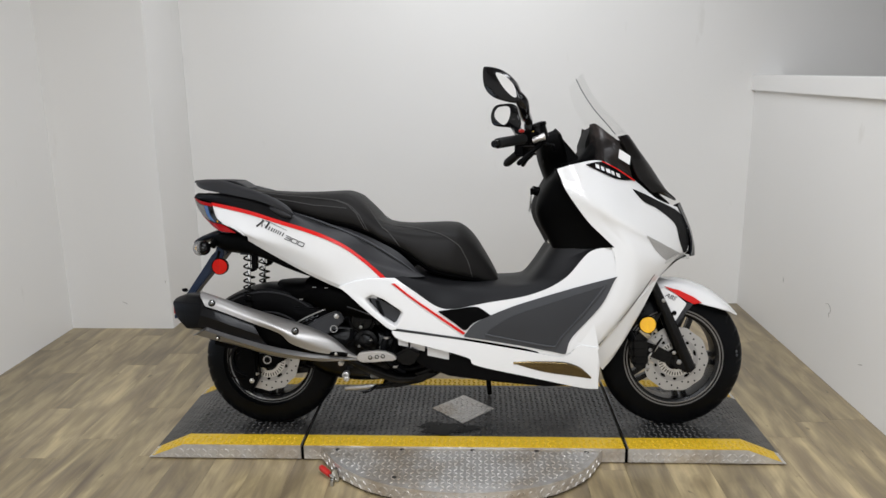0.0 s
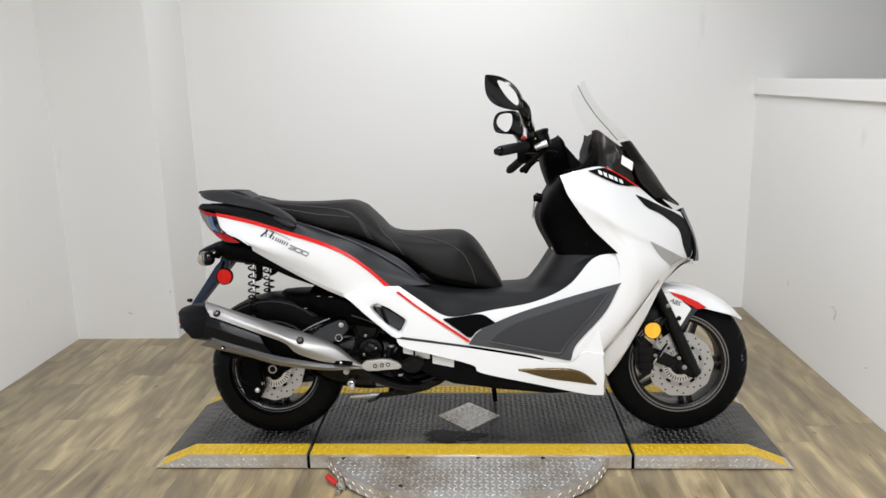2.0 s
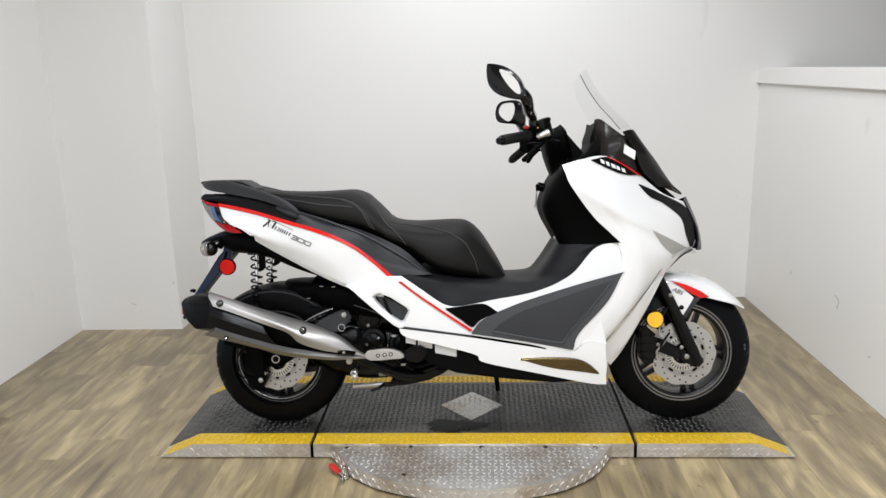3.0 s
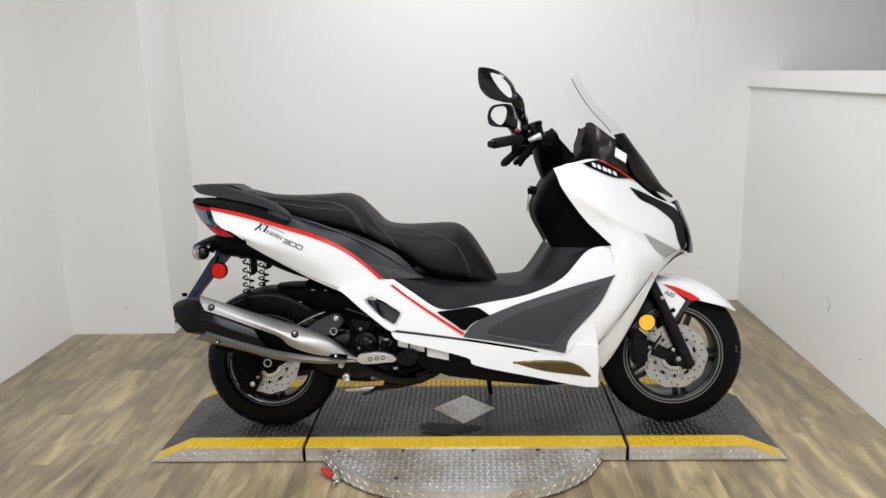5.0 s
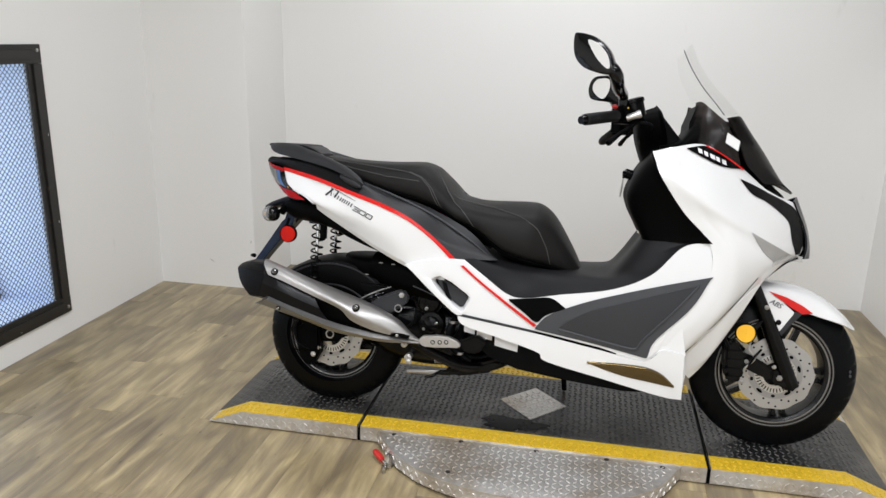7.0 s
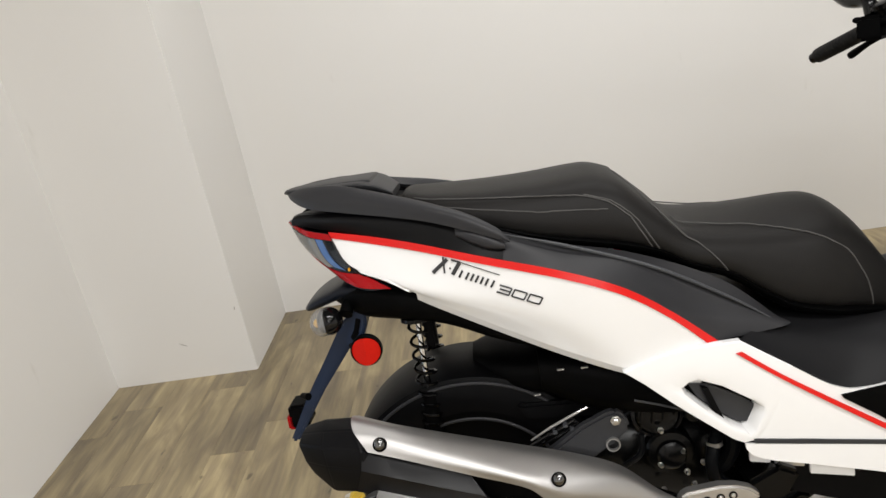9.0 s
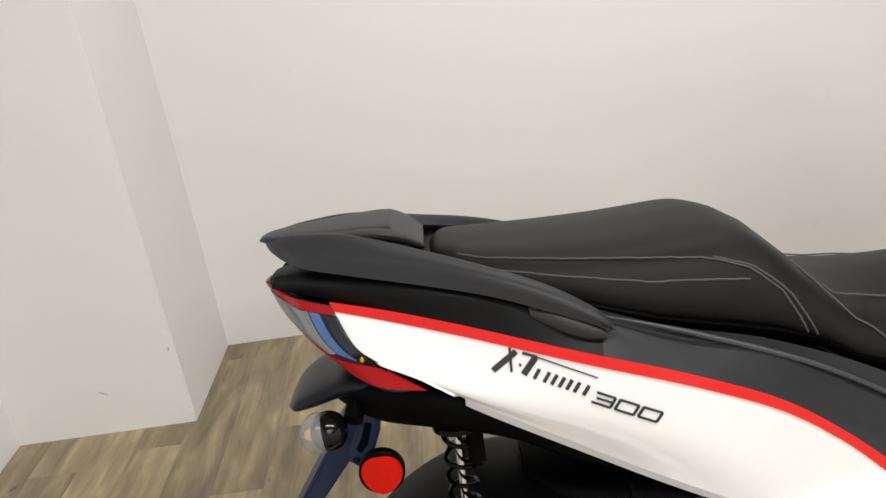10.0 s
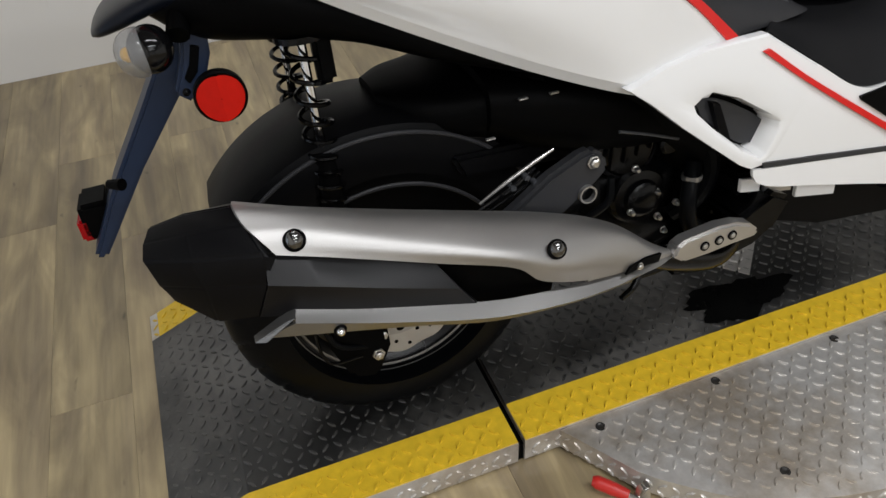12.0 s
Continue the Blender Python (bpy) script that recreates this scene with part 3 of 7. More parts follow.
# expanded mesh
bm = bmesh.new()
pw, ph = 0.050, 0.026
ny, nz = int((WY1 - WY0) / pw) + 1, int((WZ1 - WZ0) / ph) + 1
for j in range(nz):
    for sg in (1, -1):
        pts = []
        for i in range(2 * ny + 1):
            up = (i % 2 == 0)
            pts.append((XL - 0.004, WY0 + i * pw / 2, WZ0 + (j + 0.5) * ph + (0.5 if up else -0.5) * sg * ph * 0.92))
        row = []
        for x, y, z in pts:
            row.append([bm.verts.new((x + a, y, z + b)) for a, b in ((0.0020, 0), (0, 0.0022), (-0.0020, 0), (0, -0.0022))])
        grid_faces(bm, row, wrap_u=True)
part("mesh_grille", bm, "mesh", win, "black expanded steel mesh")
# reveal: sides and sill with daylight's blue in their colour, and corner strip
part("reveal", block(XL - 0.324, XL - 0.012, WY1 - 0.006, WY1 - 0.0005, WZ0 + 0.001, WZ1 - 0.001, 0), "reveal_tint", win, "window reveal with daylight blue in its colour")
part("corner_strip", block(XL - 0.324, XL - 0.30, WY1 - 0.04, WY1 - 0.007, WZ0 + 0.001, WZ1 - 0.001, 0.003), "frame_steel", win, "studded steel corner strip")
bm = bmesh.new()
for k in range(34):
    blob((XL - 0.299, WY1 - 0.022, WZ0 + 0.02 + 0.0315 * k), 0.003, 0.008, 0.009, bm=bm, u=8, v=6)
part("stud", bm, "alloy", win)
part("sill", block(XL - 0.324, XL - 0.012, WY0 + 0.001, WY1 - 0.007, WZ0 + 0.0005, WZ0 + 0.008, 0.002), "reveal_tint", win, "window sill with daylight blue in its colour")
part("sill_strip", block(XL - 0.324, XL - 0.26, WY0 + 0.002, WY1 - 0.041, WZ0 + 0.0085, WZ0 + 0.03, 0.003), "frame_steel", win)

# ---- wheel lift ----
PY0, PY1, PX0, PX1, BX0, BX1, PH = -0.205, 0.42, -0.435, 1.93, -0.30, 1.785, 0.06
TCX, TCY, TR = 0.75, 0.1075, 0.655


def top_z(x):
    return PH * min(1, max(0, (x - PX0) / (BX0 - PX0)), max(0, (PX1 - x) / (PX1 - BX1)))


def deck(x0, x1, y0, y1, lift, depth):
    """A slab that follows the deck's ramps."""
    xs = [x0] + [b for b in (BX0, BX1) if x0 < b < x1] + [x1]
    bm = bmesh.new()
    g = [[bm.verts.new((x, y, max(0.006, top_z(x) + dz))) for x in xs] for y, dz in ((y0, lift - depth), (y0, lift), (y1, lift), (y1, lift - depth))]
    grid_faces(bm, g, wrap_v=True)
    for k in (0, -1):
        bm.faces.new([row[k] for row in g])
    return bm


def lozenges(bm, spots, length, width, height, place):
    """Raised tread bars, every second one turned across."""
    for u, v, odd in spots:
        a = radians(45 if odd else -45)
        c, s = math.cos(a), math.sin(a)
        base = [(length, 0), (length * 0.45, width), (-length * 0.45, width), (-length, 0), (-length * 0.45, -width), (length * 0.45, -width)]
        lo = [bm.verts.new(place(u + p * c - q * s, v + p * s + q * c, 0)) for p, q in base]
        hi = [bm.verts.new(place(u + 0.7 * (p * c - q * s), v + 0.7 * (p * s + q * c), height)) for p, q in base]
        bm.faces.new(hi)
        for i in range(6):
            bm.faces.new((lo[i], lo[(i + 1) % 6], hi[(i + 1) % 6], hi[i]))


def tread(x0, x1, y0, y1, step, keep=None):
    out = []
    for j in range(int((y1 - y0) / step)):
        for i in range(int((x1 - x0) / step)):
            u, v = x0 + (i + 0.5) * step, y0 + (j + 0.5) * step
            if keep is None or keep(u, v):
                out.append((u, v, (i + j) % 2))
    return out


lift = tagged(new("wheel_lift"), "low black steel motorcycle lift with yellow edges and a round turntable", "lift")
SECT = ((PX0, 0.144), (0.156, 1.344), (1.356, PX1))
for x0, x1 in SECT:
    deck_part = part("deck", deck(x0, x1, PY0, PY1, 0, 0.2), "plate", lift, "bare tread plate deck section", 20)
    part("rubber_coat", deck(x0, x1, PY0 + 0.080, PY1 - 0.075, 0.003, 0.01), "mat", deck_part, "black coated centre of the deck", 20)
    for y0, y1 in ((PY0 + 0.001, PY0 + 0.080), (PY1 - 0.075, PY1 - 0.001)):
        part("edge_stripe", deck(x0 + 0.001, x1 - 0.001, y0, y1, 0.003, 0.008), "yellow", deck_part, "worn yellow painted edge", 20)
        bm = bmesh.new()
        lozenges(bm, tread(x0, x1, y0, y1, 0.0215), 0.0100, 0.0027, 0.0042, lambda u, v, h: (u, v, top_z(u) + 0.0028 + h))
        part("stripe_tread", bm, "yellow", deck_part, "", 20)
    bm = bmesh.new()
    lozenges(bm, tread(x0 + 0.004, x1, PY0 + 0.082, PY1 - 0.08, 0.0215), 0.0098, 0.0026, 0.0034, lambda u, v, h: (u, v, top_z(u) + 0.0028 + h))
    part("coat_tread", bm, "mat_worn_sheen", deck_part, "", 20)
    bm = bmesh.new()
    lozenges(bm, tread(x0 + 0.01, x1, 0.004, PH - 0.006, 0.0215, lambda u, v: v + 0.012 < top_z(u)), 0.0104, 0.0030, 0.0030, lambda u, v, h: (u, PY0 + 0.0002 - h, v))
    part("side_tread", bm, "plate", deck_part, "", 20)

# dark inset strips draw the contact shadow along the deck's foot
for x0, x1 in SECT:
    part("base_strip", block(max(x0, BX0 - 0.09) + 0.01, min(x1, BX1 + 0.09) - 0.01, PY0 + 0.012, PY1 - 0.012, 0.0005, 0.012, 0), "inner", lift, "dark recessed strip for the shade under the deck")
# black filler gives the gaps between sections their shade
for x0, x1 in ((0.144, 0.156), (1.344, 1.356)):
    part("joint_strip", block(x0 - 0.001, x1 + 0.001, PY0 + 0.006, PY1 - 0.006, 0.001, PH - 0.014, 0), "inner", lift, "black filler for the shade between deck sections")

# turntable: a round plate with a cut corner at the lock
ARC = [(0.300, -0.325), (0.345, -0.368), (0.437, -0.434), (0.586, -0.487), (0.755, -0.506), (0.93, -0.485), (1.075, -0.428), (1.185, -0.335), (1.248, -0.228), (1.262, PY0 - 0.001)]
poly = [(0.222, PY0 - 0.001)] + [(q[0], q[1]) for q in cr([(x, y, 0) for x, y in ARC], 64)]
PX = [q[0] for q in poly]
RUN = np.concatenate([[0], np.cumsum([math.dist(poly[i], poly[i + 1]) for i in range(len(poly) - 1)])])
bm = bmesh.new()
lo, hi = [bm.verts.new((x, y, 0.010)) for x, y in poly], [bm.verts.new((x, y, PH - 0.004)) for x, y in poly]
bm.faces.new(hi)
bm.faces.new(lo[::-1])
for i in range(len(poly)):
    j = (i + 1) % len(poly)
    bm.faces.new((lo[i], lo[j], hi[j], hi[i]))
# dark slab that draws the shadow line below the turntable
base = bmesh.new()
b0, b1 = ([base.verts.new((0.745 + (x - 0.745) * 0.985, PY0 + (y - PY0) * 0.965, z)) for x, y in poly] for z in (0.0005, 0.012))
base.faces.new(b1)
grid_faces(base, [b0, b1], wrap_u=True)
table_part = part("turntable", bm, "plate", lift, "scuffed bare tread plate turntable", 25)
part("turntable_base", base, "inner", table_part, "dark slab for the shade under the turntable")
bm = bmesh.new()
lozenges(bm, tread(0.20, 1.28, -0.52, PY0 - 0.004, 0.0215, lambda u, v: 0.25 < u < 1.245 and v > max(np.interp(u + d, PX, [q[1] for q in poly]) for d in (-0.014, 0, 0.014)) + 0.013), 0.0098, 0.0026, 0.0034, lambda u, v, h: (u, v, PH - 0.0042 + h))
part("turntable_tread", bm, "plate", table_part, "", 20)
bm = bmesh.new()


def rim_place(u, v, h):
    x, y = np.interp(u, RUN, PX), np.interp(u, RUN, [q[1] for q in poly])
    dx, dy = np.interp(u + 0.01, RUN, PX) - np.interp(u - 0.01, RUN, PX), np.interp(u + 0.01, RUN, [q[1] for q in poly]) - np.interp(u - 0.01, RUN, [q[1] for q in poly])
    k = math.hypot(dx, dy) + 1e-9
    return (x + dy / k * h, y - dx / k * h, v)


lozenges(bm, [((i + 0.6) * 0.0215, 0.016 + 0.0215 * j, (i + j) % 2) for i in range(int(RUN[-1] / 0.0215) - 1) for j in range(2)], 0.0100, 0.0028, 0.0028, rim_place)
part("rim_tread", bm, "plate", table_part, "", 20)
for bx, by in ((0.288, -0.226), (0.525, -0.219), (0.785, -0.221), (1.02, -0.22), (0.516, -0.414), (1.20, -0.226)):
    part("table_bolt", lathe([(0.0085, -0.0005), (0.0085, 0.0012), (0.006, 0.0014), (0.0045, 0.0004), (0, 0.0004)], (bx, by, PH - 0.004), 16, axis="z"), "frame_steel", table_part, "rusty countersunk bolt")
# bare diamond patch
bm = bmesh.new()
pts = [(0.62, 0.111), (0.747, -0.022), (0.872, 0.111), (0.747, 0.238)]
lo, hi = [bm.verts.new((x, y, PH + 0.003)) for x, y in pts], [bm.verts.new((x, y, PH + 0.0062)) for x, y in pts]
bm.faces.new(hi)
for i in range(4):
    bm.faces.new((lo[i], lo[(i + 1) % 4], hi[(i + 1) % 4], hi[i]))
dia = part("centre_plate", bm, "plate", lift, "bare steel diamond plate at the centre of the deck", 20)
bm = bmesh.new()
lozenges(bm, tread(0.6, 0.9, -0.03, 0.25, 0.0215, lambda u, v: abs(u - 0.747) + abs(v - 0.109) < 0.115), 0.0098, 0.0026, 0.0034, lambda u, v, h: (u, v, PH + 0.006 + h))
part("plate_tread", bm, "plate", dia, "", 20)
# oily stain on the deck
rs = random.Random(3)
bm = bmesh.new()
lo = []
for i in range(48):
    a = 2 * math.pi * i / 48
    k = 1 + 0.16 * math.sin(3 * a + 1) + 0.1 * math.sin(7 * a) + rs.uniform(-0.09, 0.09)
    lo.append(bm.verts.new((0.685 + 0.112 * k * math.cos(a), -0.068 + 0.047 * k * math.sin(a), PH + 0.0063)))
top = bmesh.ops.extrude_face_region(bm, geom=[bm.faces.new(lo)])
bmesh.ops.translate(bm, verts=[v for v in top["geom"] if isinstance(v, bmesh.types.BMVert)], vec=(0, 0, 0.0004))
part("oil_stain", bm, "oil", lift, "glossy black oil stain")
# locking pin with red grip
pin = tagged(new("locking_pin"), "small steel turntable lock with a red rubber grip on the floor", "lock")
part("grip", tube([(0.236, -0.296, 0.024), (0.243, -0.302, 0.024), (0.262, -0.322, 0.022), (0.279, -0.340, 0.020)], [0.008, 0.0115, 0.0115, 0.009], 16, 14), "red_grip", pin, "red rubber grip")
part("clamp", prism([(0.288, 0.001), (0.288, 0.040), (0.296, 0.052), (0.306, 0.052), (0.314, 0.001)], -0.357, -0.340, 0.003), "steel", pin, "steel clamp body")
part("clamp_fork", prism([(0.286, 0.001), (0.288, 0.022), (0.296, 0.022), (0.300, 0.001)], -0.388, -0.352, 0.003), "steel", pin)
part("arm", tube([(0.276, -0.337, 0.020), (0.288, -0.352, 0.022), (0.296, -0.362, 0.022)], 0.0045, 8, 10), "steel", pin)
part("clamp_pin", tube([(0.284, -0.366, 0.016), (0.306, -0.366, 0.016)], 0.004, 4, 10), "chrome", pin)

# ---- scooter ----
LEANING = 9.0
scooter = tagged(new("scooter"), "white scooter with red stripes leaning on its side stand", "scooter")
scooter.matrix_world = Matrix.Translation((0, 0, PH + 0.003)) @ pose(0, 0, 0, -LEANING)
WB, RR, RF = 1.551, 0.262, 0.272


def both(name, make, material, parent, label="", angle=35):
    """A panel and its mirror image on the other flank."""
    return [part(name, make(s), material, parent, label, angle) for s in (1, -1)]


def side_y(x, z):
    """The flank of the lower body."""
    return -(0.272 - (0.014 if x < 0.85 else 0.03) * ((x - 0.85) / 0.6) ** 2 - 0.35 * max(0, z - 0.42) ** 2 - 0.5 * max(0, 0.36 - z) ** 2)


def drape(rows, yfun, off=0.0, nu=28, nv=8, thick=0.004, side=1):
    """A panel laid over a curved flank, off metres proud of it."""
    r = np.array([cr(c, nu) for c in rows])
    g = np.array([cr(r[:, i], nv) for i in range(nu)]).transpose(1, 0, 2)
    bm = bmesh.new()
    o = [[bm.verts.new((x, (yfun(x, z) - off) * side, z)) for x, z in row] for row in g]
    i = [[bm.verts.new((x, (yfun(x, z) - off + thick) * side, z)) for x, z in row] for row in g]
    grid_faces(bm, o)
    grid_faces(bm, i)
    ring = lambda a: [*a[0], *[q[-1] for q in a[1:]], *a[-1][-2::-1], *[q[0] for q in a[-2:0:-1]]]
    ro, ri = ring(o), ring(i)
    for k in range(len(ro)):
        m = (k + 1) % len(ro)
        bm.faces.new((ro[k], ro[m], ri[m], ri[k]))
    return bm


def skin(rows, off=0.0, nu=28, nv=8, thick=0.004, side=1):
    return drape(rows, side_y, off, nu, nv, thick, side)


# seat
SEAT = ((-0.065, 0.908, 0.05, 0.885), (-0.045, 0.920, 0.085, 0.878), (0.0, 0.915, 0.12, 0.865), (0.1, 0.909, 0.15, 0.838), (0.2, 0.909, 0.165, 0.806), (0.29, 0.913, 0.172, 0.785),
        (0.325, 0.910, 0.174, 0.777), (0.36, 0.893, 0.178, 0.768), (0.41, 0.845, 0.18, 0.75), (0.455, 0.802, 0.182, 0.722), (0.53, 0.789, 0.184, 0.69), (0.62, 0.790, 0.186, 0.622),
        (0.70, 0.792, 0.182, 0.596), (0.745, 0.783, 0.168, 0.586), (0.79, 0.745, 0.148, 0.575), (0.84, 0.668, 0.12, 0.562), (0.877, 0.60, 0.09, 0.556), (0.888, 0.57, 0.07, 0.557))


def seat_ring(x, t, w, b, grow=0.0):
    """A section of the seat: crowned top, a firm shoulder, a flat side that leans in, a rounded foot. The rider's part is rounder than the pillion's."""
    k = min(1, max(0, (x - 0.30) / 0.2))
    h, w = t - b, w + grow
    t = t + grow
    half = [(0.0, t), (0.40 * w, t - 0.03 * h * (1 + k)), (0.70 * w, t - (0.10 + 0.07 * k) * h), (0.86 * w, t - (0.23 + 0.05 * k) * h), (0.945 * w, t - (0.40 + 0.03 * k) * h), (0.985 * w, t - 0.58 * h), (0.99 * w, t - 0.76 * h), (0.93 * w, t - 0.92 * h), (0.70 * w, b), (0.35 * w, b)]
    return [(x, -y, z) for y, z in half] + [(x, y, z) for y, z in [(0.0, b)] + half[:0:-1]]


bm = loft([seat_ring(*q) for q in SEAT], 72, 70)
seat = part("seat", bm, "seat", scooter, "black vinyl two-up seat with grey stitching", 60)

# tail
RED_TOP = [(-0.207, -0.088, 0.868), (-0.12, -0.125, 0.854), (-0.03, -0.168, 0.836), (0.09, -0.210, 0.803), (0.22, -0.243, 0.766), (0.32, -0.250, 0.723), (0.40, -0.243, 0.665), (0.475, -0.236, 0.598)]
RED_LOW = [(-0.203, -0.091, 0.857)] + [(x, y - 0.002, z - 0.013) for x, y, z in RED_TOP[1:-1]] + [(0.462, -0.238, 0.592)]
WHITE_MID = [(-0.170, -0.125, 0.805), (-0.06, -0.175, 0.766), (0.07, -0.209, 0.727), (0.18, -0.236, 0.692), (0.28, -0.248, 0.650), (0.37, -0.245, 0.615), (0.44, -0.238, 0.582)]
WHITE_LOW = [(-0.095, -0.157, 0.761), (-0.03, -0.170, 0.720), (0.085, -0.187, 0.658), (0.20, -0.212, 0.602), (0.30, -0.234, 0.561), (0.37, -0.238, 0.538), (0.44, -0.238, 0.52)]
COVER = [[(-0.27, -0.05, 0.905), (-0.15, -0.10, 0.90), (0.0, -0.135, 0.88), (0.1, -0.155, 0.845), (0.22, -0.166, 0.80), (0.35, -0.176, 0.765), (0.5, -0.18, 0.695), (0.60, -0.185, 0.607)],
         [(-0.285, -0.045, 0.897), (-0.15, -0.122, 0.89), (0.0, -0.168, 0.868), (0.1, -0.188, 0.834), (0.22, -0.203, 0.787), (0.34, -0.214, 0.744), (0.46, -0.214, 0.66), (0.605, -0.21, 0.60)],
         [(-0.29, -0.04, 0.885)] + RED_TOP[1:]]
cover = [[tuple(q) for q in cr(row, 57)] for row in COVER]
both("tail_cover", lambda s: sheet([row[:27] for row in cover], 40, 12, 0.004, s), "cover_black", scooter, "glossy black cover under the grab rail")
both("seat_cover", lambda s: sheet([row[26:] for row in cover], 40, 12, 0.004, s), "rail", scooter, "dark grey plastic cover below the seat")
for s in (1, -1):
    part("cover_ridge", tube([(0.13, -0.183 * s, 0.833), (0.238, -0.191 * s, 0.797), (0.384, -0.200 * s, 0.738), (0.51, -0.203 * s, 0.664), (0.59, -0.204 * s, 0.607)], [0.001, 0.0036, 0.0038, 0.003, 0.001], 40, 8), "panel_grey", scooter, "raised edge line")
LIP = [tuple(q) for q in cr(WHITE_LOW, 31)][4:]
tails = both("tail_panel", lambda s: sheet([RED_LOW, WHITE_MID, [(x, y - 0.005, z + 0.014) for x, y, z in WHITE_LOW]], 48, 24, 0.004, s), "white", scooter, "glossy white tail side panel")
for t, s in zip(tails, (1, -1)):
    part("panel_lip", sheet([[(x, y - 0.0045, z + 0.0145) for x, y, z in LIP], [(x, y + 0.006, z - 0.001) for x, y, z in LIP], [(x, y + 0.02, z - 0.004) for x, y, z in LIP]], 48, 3, 0.003, s, creased=True), "white", t, "return edge under the panel", 15)
    part("red_stripe", sheet([[(x, y - 0.002, z + 0.001) for x, y, z in RED_TOP], [(x, y - 0.003, z) for x, y, z in RED_LOW]], 40, 3, 0.004, s), "red", t, "red pinstripe")

# lower body
HOLE_UP = [(0.402, 0.527), (0.425, 0.540), (0.47, 0.523), (0.53, 0.486), (0.541, 0.474)]
HOLE_LOW = [(0.402, 0.522), (0.43, 0.488), (0.48, 0.446), (0.515, 0.428), (0.538, 0.462)]


FRAME = [(0.304, 0.568), (0.36, 0.588), (0.42, 0.598), (0.508, 0.600), (0.550, 0.571), (0.590, 0.544), (0.572, 0.505), (0.556, 0.472), (0.535, 0.435), (0.516, 0.416), (0.497, 0.413), (0.478, 0.423), (0.43, 0.462), (0.384, 0.500), (0.335, 0.544)]
VENT = [(0.400, 0.527), (0.412, 0.536), (0.428, 0.540), (0.47, 0.523), (0.525, 0.487), (0.535, 0.476), (0.534, 0.466), (0.517, 0.433), (0.508, 0.428), (0.48, 0.445), (0.43, 0.489), (0.404, 0.516)]
VC = (0.468, 0.486)


def reach(poly, a):
    """How far a closed outline lies from the vent's centre in direction a."""
    c, sn = math.cos(a), math.sin(a)
    best = 0
    for (x0, z0), (x1, z1) in zip(poly, poly[1:] + poly[:1]):
        x0, z0, dx, dz = x0 - VC[0], z0 - VC[1], x1 - x0, z1 - z0
        det = c * -dz + dx * sn
        if abs(det) > 1e-12:
            k = (x0 * -dz + dx * z0) / det
            u = (c * z0 - sn * x0) / det
            if k > 0 and -1e-6 <= u <= 1 + 1e-6:
                best = max(best, k)
    return best


def vent_frame(s):
    """The white moulding round the vent: returned outer edge, flat face, sloped and deep inner sides."""
    angles = sorted({round(math.atan2(z - VC[1], x - VC[0]), 5) for x, z in FRAME + VENT} | {round(-math.pi + 2 * math.pi * i / 90, 5) for i in range(90)})
    bm = bmesh.new()
    rows = []
    for k, shrink, sink in ((1.0, 1, 0.016), (1.0, 1, 0.003), (0.97, 1, 0.0), (0.66, 1, -0.001), (0.33, 1, -0.001), (0.10, 1, 0.0), (0.0, 1, 0.002), (0.0, 0.90, 0.014), (0.0, 0.86, 0.034)):
        row = []
        for a in angles:
            ro, rv = reach(FRAME, a), reach(VENT, a) * shrink
            d = rv + (ro - rv) * k
            x, z = VC[0] + d * math.cos(a), VC[1] + d * math.sin(a)
            row.append(bm.verts.new((x, (side_y(x, z) + sink) * s, z)))
        rows.append(row)
    grid_faces(bm, rows, wrap_u=True)
    return bm


def knee(s):
    return join(vent_frame(s), skin([[(0.588, 0.545), (0.659, 0.499), (0.72, 0.491), (0.83, 0.512), (0.991, 0.542), (1.11, 0.597), (1.2, 0.69), (1.284, 0.709)],
                                     [(0.554, 0.473), (0.61, 0.46), (0.68, 0.445), (0.80, 0.44), (0.96, 0.445), (1.10, 0.49), (1.2, 0.60), (1.291, 0.66)],
                                     [(0.514, 0.417), (0.60, 0.409), (0.68, 0.397), (0.80, 0.380), (0.96, 0.353), (1.114, 0.328), (1.19, 0.445), (1.298, 0.604)]], 0, 60, 20, 0.008, s))


knees = both("side_panel", knee, "white", scooter, "glossy white lower side panel")
for k, s in zip(knees, (1, -1)):
    part("vent", skin([HOLE_UP, HOLE_LOW], -0.040, 20, 8, 0.01, s), "inner", k, "dark recessed vent")
    part("vent_insert", skin([[(0.416, 0.524), (0.45, 0.519), (0.50, 0.492), (0.527, 0.472)], [(0.43, 0.497), (0.458, 0.472), (0.49, 0.446), (0.516, 0.44)]], -0.026, 14, 6, 0.004, s), "grey", k, "grey vent insert")
    part("vent_fin", skin([[(0.436, 0.520), (0.448, 0.516)], [(0.452, 0.470), (0.470, 0.456)]], -0.014, 6, 8, 0.010, s), "black", k, "dark fin across the vent")
both("lower_panel", lambda s: skin([[(0.498, 0.412), (0.627, 0.396), (0.758, 0.378), (0.949, 0.346), (1.114, 0.32), (1.16, 0.36), (1.23, 0.352)], [(0.499, 0.402), (0.512, 0.387), (0.545, 0.374), (0.626, 0.355), (0.767, 0.317), (0.80, 0.288), (0.99, 0.246), (1.171, 0.206), (1.235, 0.2)]], 0.002, 50, 14, 0.005, s), "white", scooter, "glossy white lower skirt")
G_UP = [(0.757, 0.399), (0.80, 0.444), (0.91, 0.494), (1.03, 0.533), (1.168, 0.572), (1.298, 0.604)]
